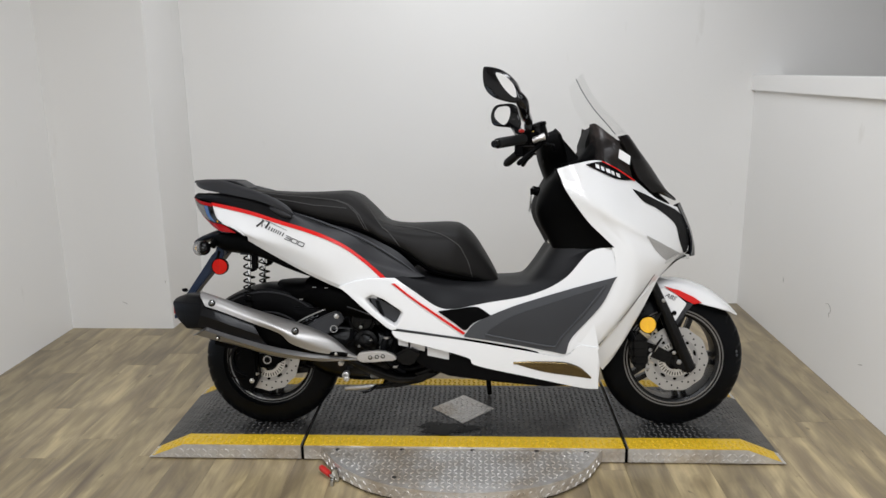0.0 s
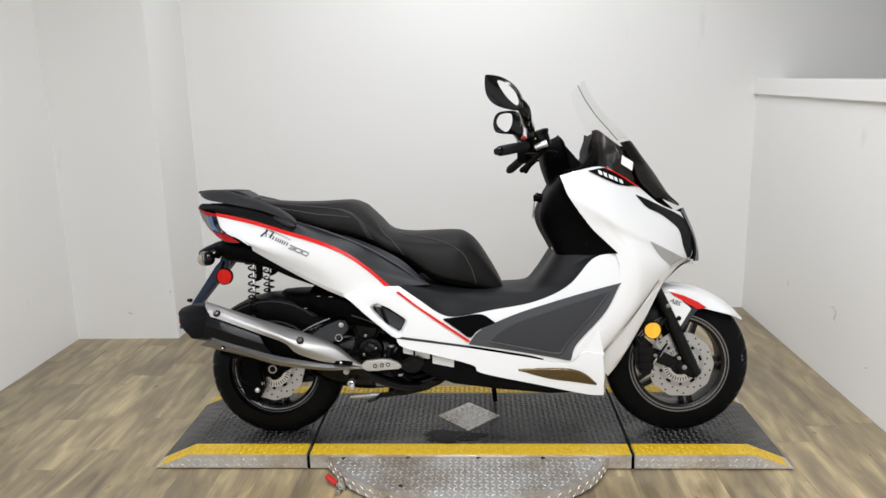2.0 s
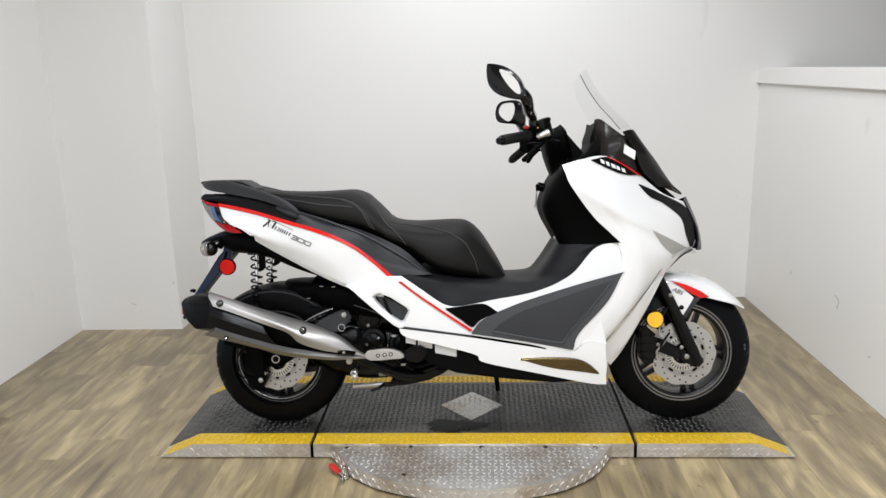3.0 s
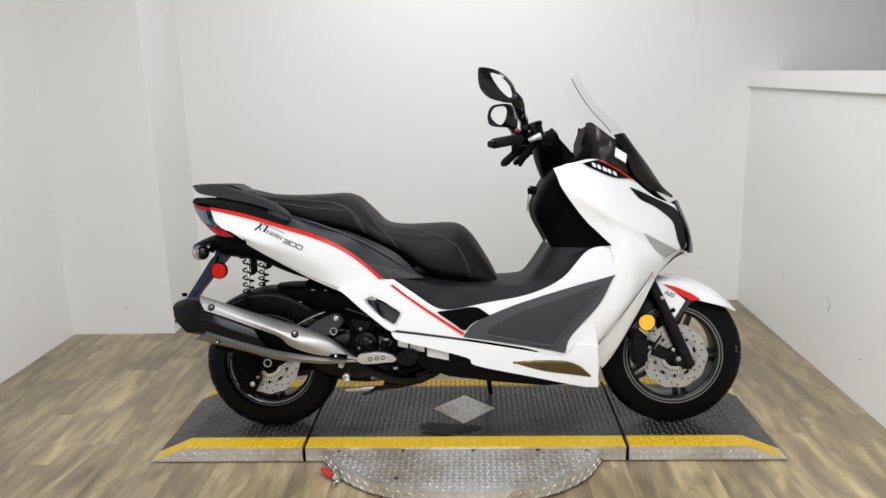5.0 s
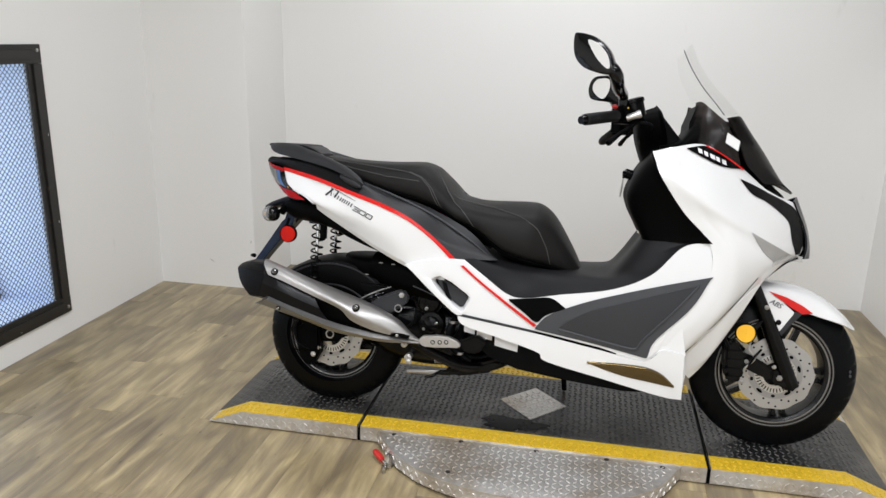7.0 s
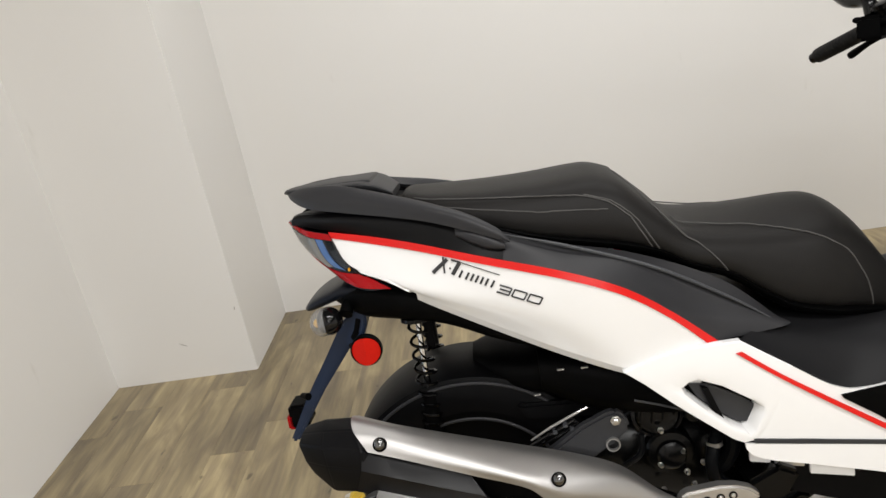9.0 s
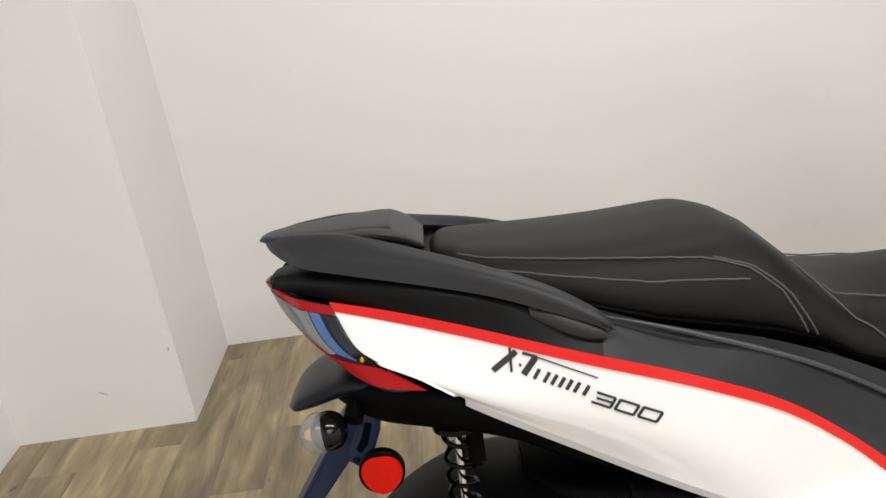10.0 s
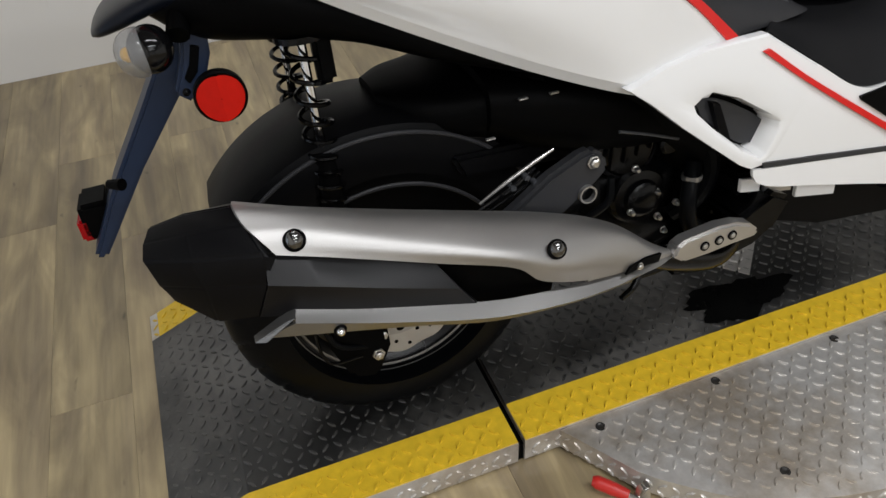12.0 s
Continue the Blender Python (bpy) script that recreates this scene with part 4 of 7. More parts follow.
G_LOW = [(0.757, 0.392), (0.85, 0.378), (0.949, 0.362), (1.06, 0.341), (1.108, 0.331), (1.118, 0.338), (1.138, 0.391), (1.238, 0.501), (1.29, 0.595)]
greys = both("grey_panel", lambda s: skin([G_UP, G_LOW], 0.004, 50, 16, 0.004, s), "panel_grey", scooter, "grey textured side panel")
for k, s in zip(greys, (1, -1)):
    inset = part("inset", skin([[(0.832, 0.403), (0.86, 0.428), (0.93, 0.468), (1.03, 0.503), (1.15, 0.542), (1.262, 0.577)], [(0.832, 0.399), (0.89, 0.389), (0.97, 0.374), (1.075, 0.357), (1.105, 0.395), (1.19, 0.49), (1.256, 0.572)]], 0.0055, 50, 16, 0.003, s), "grey", k, "darker sunken textured field")
    part("inset_bead", tube([(x, (side_y(x, z) - 0.0075) * s, z) for x, z in ((0.832, 0.401), (0.97, 0.374), (1.068, 0.358), (1.088, 0.372), (1.105, 0.397), (1.19, 0.492), (1.256, 0.573))], 0.0035, 50, 8), "panel_grey", k)
both("floor_insert", lambda s: skin([[(0.665, 0.484), (0.73, 0.492), (0.80, 0.499), (0.85, 0.470)], [(0.668, 0.478), (0.72, 0.442), (0.759, 0.416), (0.789, 0.442), (0.845, 0.466)]], 0.004, 20, 8, 0.004, s), "inner", scooter, "black insert")
both("knee_stripe", lambda s: skin([[(0.507, 0.582), (0.567, 0.536), (0.637, 0.488), (0.76, 0.406)], [(0.497, 0.58), (0.559, 0.533), (0.63, 0.483), (0.752, 0.40)]], 0.005, 30, 3, 0.004, s), "red", scooter, "red pinstripe")
FLOOR_EDGE = [(0.509, 0.602), (0.589, 0.548), (0.659, 0.502), (0.715, 0.494), (0.83, 0.514), (0.991, 0.544), (1.11, 0.599), (1.2, 0.69), (1.284, 0.709)]
TUNNEL = [(0.56, 0.605), (0.64, 0.588), (0.70, 0.577), (0.75, 0.57), (0.82, 0.566), (0.893, 0.569), (0.985, 0.577), (1.036, 0.626), (1.09, 0.70)]
edge = [(x, side_y(x, z) + 0.004, z) for x, z in FLOOR_EDGE]
tun = [(x, -0.18, z) for x, z in TUNNEL]
mid = [(x, 0, z + 0.008) for x, z in TUNNEL]
flip = lambda c: [(x, -y, z) for x, y, z in c]
part("footboard", sheet([edge, tun, mid, flip(tun), flip(edge)], 40, 40, 0.006), "board", scooter, "dark grey plastic footboard and tunnel")

# front fairing
ROWS_F = [
    [(1.083, -0.235, 0.985), (1.15, -0.235, 1.003), (1.245, -0.205, 1.013), (1.36, -0.165, 0.952), (1.46, -0.115, 0.88), (1.555, -0.05, 0.845)],
    [(1.098, -0.242, 0.948), (1.175, -0.245, 0.94), (1.27, -0.222, 0.93), (1.38, -0.182, 0.872), (1.485, -0.13, 0.81), (1.59, -0.05, 0.775)],
    [(1.117, -0.248, 0.905), (1.20, -0.256, 0.866), (1.285, -0.251, 0.826), (1.395, -0.208, 0.770), (1.50, -0.140, 0.722), (1.60, -0.05, 0.705)],
    [(1.193, -0.240, 0.80), (1.255, -0.242, 0.785), (1.325, -0.238, 0.760), (1.43, -0.190, 0.71), (1.52, -0.125, 0.685), (1.588, -0.055, 0.672)],
    [(1.278, -0.238, 0.708), (1.33, -0.240, 0.695), (1.375, -0.230, 0.672), (1.45, -0.183, 0.640), (1.51, -0.12, 0.636), (1.54, -0.07, 0.64)],
    [(1.288, -0.244, 0.604), (1.33, -0.238, 0.58), (1.37, -0.22, 0.555), (1.415, -0.168, 0.545), (1.45, -0.13, 0.56), (1.47, -0.10, 0.58)],
    [(1.230, -0.258, 0.501), (1.28, -0.248, 0.475), (1.315, -0.228, 0.455), (1.35, -0.174, 0.45), (1.38, -0.14, 0.47), (1.40, -0.11, 0.50)],
    [(1.130, -0.268, 0.391), (1.18, -0.258, 0.368), (1.225, -0.238, 0.35), (1.26, -0.188, 0.345), (1.295, -0.155, 0.36), (1.32, -0.12, 0.39)]]
both("front_fairing", lambda s: sheet(ROWS_F, 34, 65, 0.005, s), "white", scooter, "glossy white front fairing", 28)
SHIELD_E = [(1.083, -0.232, 0.985), (1.114, -0.242, 0.909), (1.193, -0.239, 0.80), (1.288, -0.236, 0.709)]
SHIELD_M = [(1.092, -0.15, 0.982), (1.055, -0.15, 0.92), (1.030, -0.15, 0.85), (1.043, -0.15, 0.797), (1.073, -0.16, 0.743), (1.099, -0.17, 0.698)]
SHIELD_C = [(1.10, 0, 1.0), (1.058, 0, 0.93), (1.035, 0, 0.855), (1.046, 0, 0.80), (1.075, 0, 0.75), (1.10, 0, 0.705)]
part("leg_shield", sheet([SHIELD_E, SHIELD_M, SHIELD_C, flip(SHIELD_M), flip(SHIELD_E)], 24, 40, 0.005), "inner", scooter, "black inner leg shield")
# dark core that fills the body, added so gaps stay dark
bm = loft([oval(*s, 3.0) for s in ((-0.15, 0, 0.82, 0.08, 0.05, 0.08), (0.1, 0, 0.72, 0.14, 0.12, 0.09), (0.3, 0, 0.65, 0.19, 0.10, 0.13), (0.5, 0, 0.52, 0.2, 0.07, 0.2), (0.7, 0, 0.42, 0.2, 0.1, 0.17), (0.95, 0, 0.4, 0.2, 0.12, 0.17), (1.12, 0, 0.42, 0.19, 0.16, 0.2), (1.22, 0, 0.5, 0.15, 0.3, 0.24), (1.3, 0, 0.7, 0.15, 0.2, 0.2), (1.42, 0, 0.74, 0.12, 0.12, 0.12))], 32, 40)
part("underbody", bm, "inner", scooter, "dark filler core behind the body's gaps")


# wheels
def tyre(cx, r, w, rim_r, crown, off):
    """A tyre with slanting tread grooves sunk into its crown; crown sets how square its section is."""
    bm = bmesh.new()
    n, k = 280, 40
    prof = []
    for i in range(k + 1):
        a = math.pi * i / k
        prof.append((rim_r + (r - rim_r) * (1 - abs(math.cos(a)) ** crown), off - math.cos(a) * w / 2))
    prof += [(rim_r - 0.004, off + w * 0.40), (rim_r - 0.004, off - w * 0.40)]
    g = []
    for rr, y in prof:
        row = []
        for j in range(n):
            d = abs(y - off) / w
            f = (j / n * 28 + d * 1.3 + (0.5 if y > off else 0)) % 1
            deep = 0.0035 if f < 0.16 and 0.10 < d < 0.45 and rr > r - 0.03 else 0
            a = 2 * math.pi * j / n
            row.append(bm.verts.new((cx + (rr - deep) * math.cos(a), y, r + (rr - deep) * math.sin(a))))
        g.append(row)
    grid_faces(bm, g, wrap_u=True, wrap_v=True)
    return bm


def rim(cx, r, w, rim_r):
    prof = [(rim_r + 0.004, -w * 0.44), (rim_r + 0.003, -w * 0.455), (rim_r - 0.002, -w * 0.455), (rim_r - 0.006, -w * 0.40), (rim_r - 0.022, -w * 0.37), (rim_r - 0.028, -w * 0.33), (rim_r - 0.030, -w * 0.1),
            (rim_r - 0.030, w * 0.1), (rim_r - 0.028, w * 0.33), (rim_r - 0.022, w * 0.37), (rim_r - 0.006, w * 0.40), (rim_r - 0.002, w * 0.455), (rim_r + 0.003, w * 0.455), (rim_r + 0.004, w * 0.44), (rim_r - 0.012, w * 0.3), (rim_r - 0.012, -w * 0.3)]
    return lathe(prof, (cx, 0, r), 96, closed=True)


def wheel(cx, r, w, rim_r, label, crown, off, phase):
    wh = new("wheel")
    wh.parent = scooter
    tagged(wh, label)
    part("tyre", tyre(cx, r, w + 2 * abs(off), rim_r, crown, off), "rubber", wh, "black rubber tyre")
    part("rim", rim(cx, r, w, rim_r), "rim", wh, "black cast alloy rim")
    part("hub", lathe([(0.045, -0.05), (0.05, -0.03), (0.035, 0), (0.05, 0.03), (0.045, 0.05)], (cx, 0, r), 32), "rim", wh)
    for i in range(5):
        a = 2 * math.pi * i / 5 + phase
        bm = bmesh.new()
        for off in (-0.16, 0.16):
            m = Matrix.Translation((cx, 0, r)) @ Matrix.Rotation(a, 4, "Y")
            block(0.035, rim_r - 0.024, -0.016, 0.016, off * 0.15 - 0.009, off * 0.15 + 0.009, 0.003, m @ Matrix.Rotation(off * 0.35, 4, "Y"), bm)
        part("spoke", bm, "rim", wh)
    return wh


rear_wheel = wheel(0.004, RR, 0.150, 0.177, "black rear wheel", 3.6, -0.012, 0.3)
front_wheel = wheel(WB, RF, 0.122, 0.190, "black front wheel", 2.8, 0.0, 0.07)


def brake_disc(cx, cz, y, r0, r1, parent, waves=10):
    """A drilled disc with a wavy outer edge on a slotted carrier."""
    bm = bmesh.new()
    n = 120
    g = []
    for yy, rr in ((y, r0), (y, r1), (y - 0.004, r1), (y - 0.004, r0)):
        g.append([bm.verts.new((cx + (rr + (0.0022 * math.cos(waves * 2 * math.pi * i / n) if rr == r1 else 0)) * math.cos(2 * math.pi * i / n), yy,
                                cz + (rr + (0.0022 * math.cos(waves * 2 * math.pi * i / n) if rr == r1 else 0)) * math.sin(2 * math.pi * i / n))) for i in range(n)])
    grid_faces(bm, g, wrap_u=True, wrap_v=True)
    ob = part("brake_disc", bm, "disc", parent, "drilled steel brake disc")
    for i in range(30):
        a = 2 * math.pi * i / 30
        rr = r0 + (r1 - r0) * (0.25 + 0.25 * (i % 3))
        part("drilling", lathe([(0.0035, -0.0045), (0.0035, -0.001)], (cx + rr * math.cos(a), y, cz + rr * math.sin(a)), 8), "inner", ob)
    for i in range(5):
        m = Matrix.Translation((cx, 0, cz)) @ Matrix.Rotation(2 * math.pi * i / 5, 4, "Y")
        part("carrier", block(0.03, r0 + 0.008, y - 0.002, y + 0.004, -0.009, 0.009, 0.002, m), "cast", ob)
    part("carrier_plate", lathe([(0.044, y - 0.001), (0.044, y - 0.0055), (r0 + 0.004, y - 0.0055), (r0 + 0.004, y - 0.001)], (cx, 0, cz), 72, closed=True), "carrier", ob, "grey slotted disc carrier")
    for i in range(10):
        m = Matrix.Translation((cx, 0, cz)) @ Matrix.Rotation(2 * math.pi * (i + 0.5) / 10, 4, "Y")
        part("carrier_slot", blob((r0 - 0.006, y - 0.0050, 0), 0.0055, 0.0022, 0.012 if i % 2 else 0.007, bm=None, u=14, v=8), "inner", ob).data.transform(m)
    bm = lathe([(0.040, y - 0.008), (0.066, y - 0.008), (0.066, y - 0.006), (0.040, y - 0.006)], (cx, 0, cz), 60, closed=True)
    ring = part("sensor_ring", bm, "steel", ob, "slotted steel sensor ring")
    bm = bmesh.new()
    for i in range(36):
        block(0.050, 0.063, y - 0.0088, y - 0.0075, -0.0016, 0.0016, 0, Matrix.Translation((cx, 0, cz)) @ Matrix.Rotation(2 * math.pi * i / 36, 4, "Y"), bm)
    part("sensor_slots", bm, "inner", ring)
    return ob


brake_disc(WB, RF, -0.072, 0.082, 0.122, front_wheel)
brake_disc(0, RR, -0.088, 0.078, 0.118, rear_wheel, 12)
for w, cx, r, rim_r, wd in ((rear_wheel, 0.004, RR, 0.177, 0.15), (front_wheel, WB, RF, 0.19, 0.122)):
    part("rim_edge", lathe([(rim_r - 0.006, -wd * 0.452), (rim_r - 0.001, -wd * 0.456), (rim_r + 0.003, -wd * 0.45), (rim_r - 0.002, -wd * 0.445)], (cx, 0, r), 96, closed=True), "rim_ring", w, "machined rim edge")
    part("rim_step", lathe([(rim_r - 0.017, -wd * 0.440), (rim_r - 0.014, -wd * 0.446), (rim_r - 0.012, -wd * 0.440), (rim_r - 0.014, -wd * 0.42)], (cx, 0, r), 96, closed=True), "rim_ring", w, "worn step inside the rim edge")
    bm = bmesh.new()
    for k in range(2):
        blob((cx + (r - 0.035) * math.cos(0.05 + 0.06 * k), -wd * 0.475, r + (r - 0.035) * math.sin(0.05 + 0.06 * k)), 0.004, 0.0015, 0.006, bm=bm, u=10, v=6)
    part("tyre_mark", bm, "panel_grey", w)


# rear end
def piece(c, a, b, n=60):
    p = cr(c, n)
    return [tuple(q) for q in p[int(a * (n - 1)):int(b * (n - 1)) + 1]][::3]


part("tail_cap", loft([oval(*s, 2.6) for s in ((-0.293, 0, 0.889, 0.018, 0.007, 0.007), (-0.282, 0, 0.889, 0.04, 0.011, 0.009), (-0.22, 0, 0.890, 0.08, 0.014, 0.015), (-0.1, 0, 0.893, 0.125, 0.016, 0.03), (0.02, 0, 0.875, 0.145, 0.016, 0.03))], 28, 24), "black", scooter, "black tail cap")
# tail light: two red bands with a dark band between
T_FRONT = [(-0.207, -0.090, 0.865), (-0.173, -0.126, 0.806), (-0.092, -0.160, 0.757)]
T_MID = [(-0.258, -0.066, 0.876), (-0.228, -0.097, 0.815), (-0.148, -0.143, 0.757)]
T_REAR = [(-0.297, -0.022, 0.888), (-0.268, -0.048, 0.836), (-0.203, -0.098, 0.781)]
T_BACK = [(-0.303, 0.0, 0.889), (-0.282, 0.0, 0.840), (-0.234, 0.0, 0.787)]
for s in (1, -1):
    lamp = part("tail_light", sheet([T_FRONT, T_MID, T_REAR, T_BACK], 20, 20, 0.006, s), "dark_lens", scooter, "dark smoked tail light with red bands")
    for bands in (((0.0, 0.13), (0.0, 0.12), (0.0, 0.10), (0.0, 0.10)), ((0.70, 1.0), (0.66, 0.97), (0.60, 0.95), (0.60, 0.90))):
        rows = [[(x - 0.001, y - 0.0025, z) for x, y, z in piece(c, a, b)] for c, (a, b) in zip((T_FRONT, T_MID, T_REAR, T_BACK), bands)]
        part("lamp_band", sheet(rows, 10, 16, 0.003, s), "red_lens", lamp, "red lens band")
    part("lamp_bezel", sheet([[(x - 0.001, y - 0.003, z) for x, y, z in piece(c, 0.13, 0.74)] for c in (T_FRONT, [(x - 0.016, y + 0.010, z + 0.001) for x, y, z in T_FRONT])], 12, 3, 0.003, s), "gloss", lamp, "glossy black inner bezel")
    for k in (0.58,):
        x, y, z = piece(T_FRONT, k, k + 0.06)[0]
        part("lamp_led", blob((x - 0.008, y + 0.001, z), 0.003, 0.003, 0.004, u=10, v=6), "amber", lamp, "small amber lamp")
    across = lambda v: [tuple(Vector(a).lerp(Vector(b), v)) for a, b in zip(T_FRONT, T_MID)]
    rows = [[(x - 0.001, y - 0.003, z) for x, y, z in piece(across(v), 0.13, b)] for v, b in ((0.42, 0.64), (0.70, 0.62))]
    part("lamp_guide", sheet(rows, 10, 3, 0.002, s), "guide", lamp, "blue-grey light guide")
    # grey sheet that carries the pale reflection on the clear rear lens
    rows = [[(x - 0.001, y - 0.0018, z) for x, y, z in piece(c, 0.12, b)] for c, b in ((across(0.74), 0.62), (T_MID, 0.62), (T_REAR, 0.58), (T_BACK, 0.58))]
    part("lamp_lens", sheet(rows, 12, 14, 0.002, s), "lens_sheen", lamp, "clear rear lens with a painted grey reflection")
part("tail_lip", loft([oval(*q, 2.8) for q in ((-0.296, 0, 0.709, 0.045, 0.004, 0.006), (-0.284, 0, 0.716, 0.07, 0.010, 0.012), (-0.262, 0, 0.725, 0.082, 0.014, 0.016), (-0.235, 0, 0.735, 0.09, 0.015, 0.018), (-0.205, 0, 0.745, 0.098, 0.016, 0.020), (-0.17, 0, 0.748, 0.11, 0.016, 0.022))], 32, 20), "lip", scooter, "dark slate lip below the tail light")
part("undertray", loft([oval(*q, 2.8) for q in ((-0.226, 0, 0.735, 0.07, 0.012, 0.020), (-0.20, 0, 0.740, 0.095, 0.020, 0.046), (-0.16, 0, 0.735, 0.12, 0.033, 0.058), (-0.09, 0, 0.725, 0.145, 0.04, 0.058),
     (0.0, 0, 0.69, 0.155, 0.05, 0.04), (0.08, 0, 0.65, 0.17, 0.05, 0.03), (0.15, 0, 0.625, 0.18, 0.05, 0.03), (0.27, 0, 0.59, 0.2, 0.05, 0.03))], 32, 40), "inner", scooter, "black undertray")
# grab rail
rail = part("grab_rail", loft([oval(*s, 3.0) for s in ((-0.298, 0, 0.949, 0.012, 0.003, 0.003), (-0.285, 0, 0.950, 0.03, 0.005, 0.005), (-0.24, 0, 0.951, 0.052, 0.006, 0.010), (-0.17, 0, 0.951, 0.076, 0.006, 0.014), (-0.125, 0, 0.949, 0.088, 0.006, 0.016), (-0.098, 0, 0.940, 0.084, 0.005, 0.014), (-0.072, 0, 0.922, 0.066, 0.004, 0.010))], 32, 26), "rail", scooter, "black plastic pillion grab rail")
for s in (1, -1):
    low = [(-0.297, 0.0, 0.945), (-0.280, -0.036, 0.933), (-0.24, -0.078, 0.918), (-0.17, -0.112, 0.906), (-0.08, -0.148, 0.891), (0.0, -0.180, 0.875), (0.07, -0.204, 0.852), (0.12, -0.215, 0.832), (0.139, -0.217, 0.824)]
    mid = [(-0.298, 0.0, 0.949), (-0.278, -0.040, 0.946), (-0.24, -0.074, 0.940), (-0.17, -0.107, 0.933), (-0.08, -0.143, 0.917), (0.0, -0.178, 0.898), (0.07, -0.204, 0.872), (0.12, -0.216, 0.843), (0.139, -0.218, 0.827)]
    upp = [(-0.297, 0.0, 0.953), (-0.27, -0.03, 0.955), (-0.235, -0.052, 0.957), (-0.17, -0.080, 0.954), (-0.08, -0.118, 0.931), (0.0, -0.158, 0.908), (0.07, -0.188, 0.882), (0.12, -0.207, 0.852), (0.139, -0.216, 0.830)]
    inn = [(-0.295, 0.0, 0.951), (-0.268, -0.02, 0.950), (-0.235, -0.035, 0.950), (-0.17, -0.058, 0.943), (-0.08, -0.100, 0.918), (0.0, -0.144, 0.894), (0.07, -0.177, 0.868), (0.12, -0.202, 0.843), (0.139, -0.215, 0.827)]
    part("rail_arm", sheet([low, mid, upp, inn], 44, 16, 0.010, s), "rail", rail)
    part("rail_foot", loft([oval(x, y * s, z, w, u, u, 2.4) for x, y, z, w, u in ((0.045, -0.184, 0.850, 0.008, 0.006), (0.075, -0.196, 0.838, 0.010, 0.012), (0.105, -0.204, 0.826, 0.010, 0.012), (0.130, -0.209, 0.818, 0.007, 0.006))], 16, 10), "rail", rail)
part("rail_pad", loft([oval(*s, 3.4) for s in ((-0.262, 0, 0.955, 0.03, 0.001, 0.004), (-0.255, 0, 0.955, 0.036, 0.002, 0.006), (-0.18, 0, 0.955, 0.058, 0.003, 0.006), (-0.122, 0, 0.954, 0.066, 0.003, 0.006), (-0.112, 0, 0.951, 0.064, 0.002, 0.004))], 24, 20), "rail", rail)
# seat stitching
ST = np.array(SEAT)


def seat_pt(x, a, out=0.0012):
    """A place on the seat's skin: a runs in degrees from the side (180) over the shoulder to the top (90)."""
    ring = np.array(seat_ring(x, *(np.interp(x, ST[:, 0], ST[:, k]) for k in (1, 2, 3)), out))
    along = cr(ring, 20 * len(ring), True)
    side = along[along[:, 1] <= 0]
    c = ring[:, 2].max() - 0.42 * (ring[:, 2].max() - ring[:, 2].min())
    w = -ring[:, 1].min()
    up = ring[:, 2].max() - c
    down = c - ring[:, 2].min()
    bearing = np.degrees(np.arctan2((side[:, 2] - c) / np.where(side[:, 2] > c, up, down), side[:, 1] / w)) % 360
    p = side[np.argmin(np.abs(bearing - a))]
    return (x, p[1], p[2])


def seam(keys, n=60):
    xs, an = zip(*keys)
    u = np.linspace(0, len(keys) - 1, n)
    return [seat_pt(np.interp(k, range(len(keys)), xs), np.interp(k, range(len(keys)), an)) for k in u]


for s in (1, -1):
    for keys in ([(-0.03, 152), (0.1, 150), (0.2, 153), (0.27, 160), (0.32, 172), (0.36, 190), (0.40, 228)], [(0.283, 160), (0.332, 172), (0.372, 190), (0.412, 228)], [(-0.04, 184), (0.1, 185), (0.2, 187), (0.322, 186)],
                 [(0.335, 92), (0.385, 120), (0.43, 150), (0.47, 178), (0.52, 220)], [(0.44, 132), (0.52, 131), (0.58, 134), (0.63, 142), (0.68, 154), (0.73, 172), (0.77, 200), (0.785, 222)]):
        pts = [(x, y * s, z) for x, y, z in seam(keys)]
        part("seam", tube(pts, 0.0014, 60, 6, smooth=False), "thread", seat, "raised grey stitched seam")
part("seat_base", loft([oval(x, 0, b + 0.006, w * 0.97, 0.008, 0.02, 3) for x, t, w, b in SEAT[1:-1]], 28, 40), "inner", seat)

# hugger over the rear tyre
bm = bmesh.new()
HP = ((0.205, -0.112), (0.258, -0.120), (0.279, -0.112), (0.288, -0.080), (0.290, 0), (0.286, 0.075), (0.274, 0.108), (0.254, 0.118))
g = [[bm.verts.new((r * math.cos(radians(a)), y, RR + r * math.sin(radians(a)))) for a in range(30, 146, 4)] for r, y in HP]
h = [[bm.verts.new(((r - 0.004) * math.cos(radians(a)), y * 0.97, RR + (r - 0.004) * math.sin(radians(a)))) for a in range(30, 146, 4)] for r, y in HP]
grid_faces(bm, g)
grid_faces(bm, h)
hug = part("rear_hugger", bm, "black", scooter, "black plastic hugger over the rear tyre")
for r in (0.192, 0.268):
    part("rib", tube([(r * math.cos(radians(a)), -0.118, RR + r * math.sin(radians(a))) for a in range(32, 135, 6)], 0.0032, 40, 8), "rail", hug)
bm = bmesh.new()
g = [[bm.verts.new((r * math.cos(radians(a)), y, RR + r * math.sin(radians(a)))) for a in range(10, 166, 4)] for r, y in ((0.05, -0.100), (0.12, -0.104), (0.185, -0.108), (0.212, -0.112), (0.212, -0.106), (0.05, -0.095))]
grid_faces(bm, g, wrap_v=True)
part("inner_wall", bm, "inner", hug)
part("hugger_arm", prism([(0.105, 0.475), (0.26, 0.468), (0.40, 0.445), (0.40, 0.405), (0.26, 0.43), (0.12, 0.44)], -0.13, -0.09, 0.006), "black", hug)
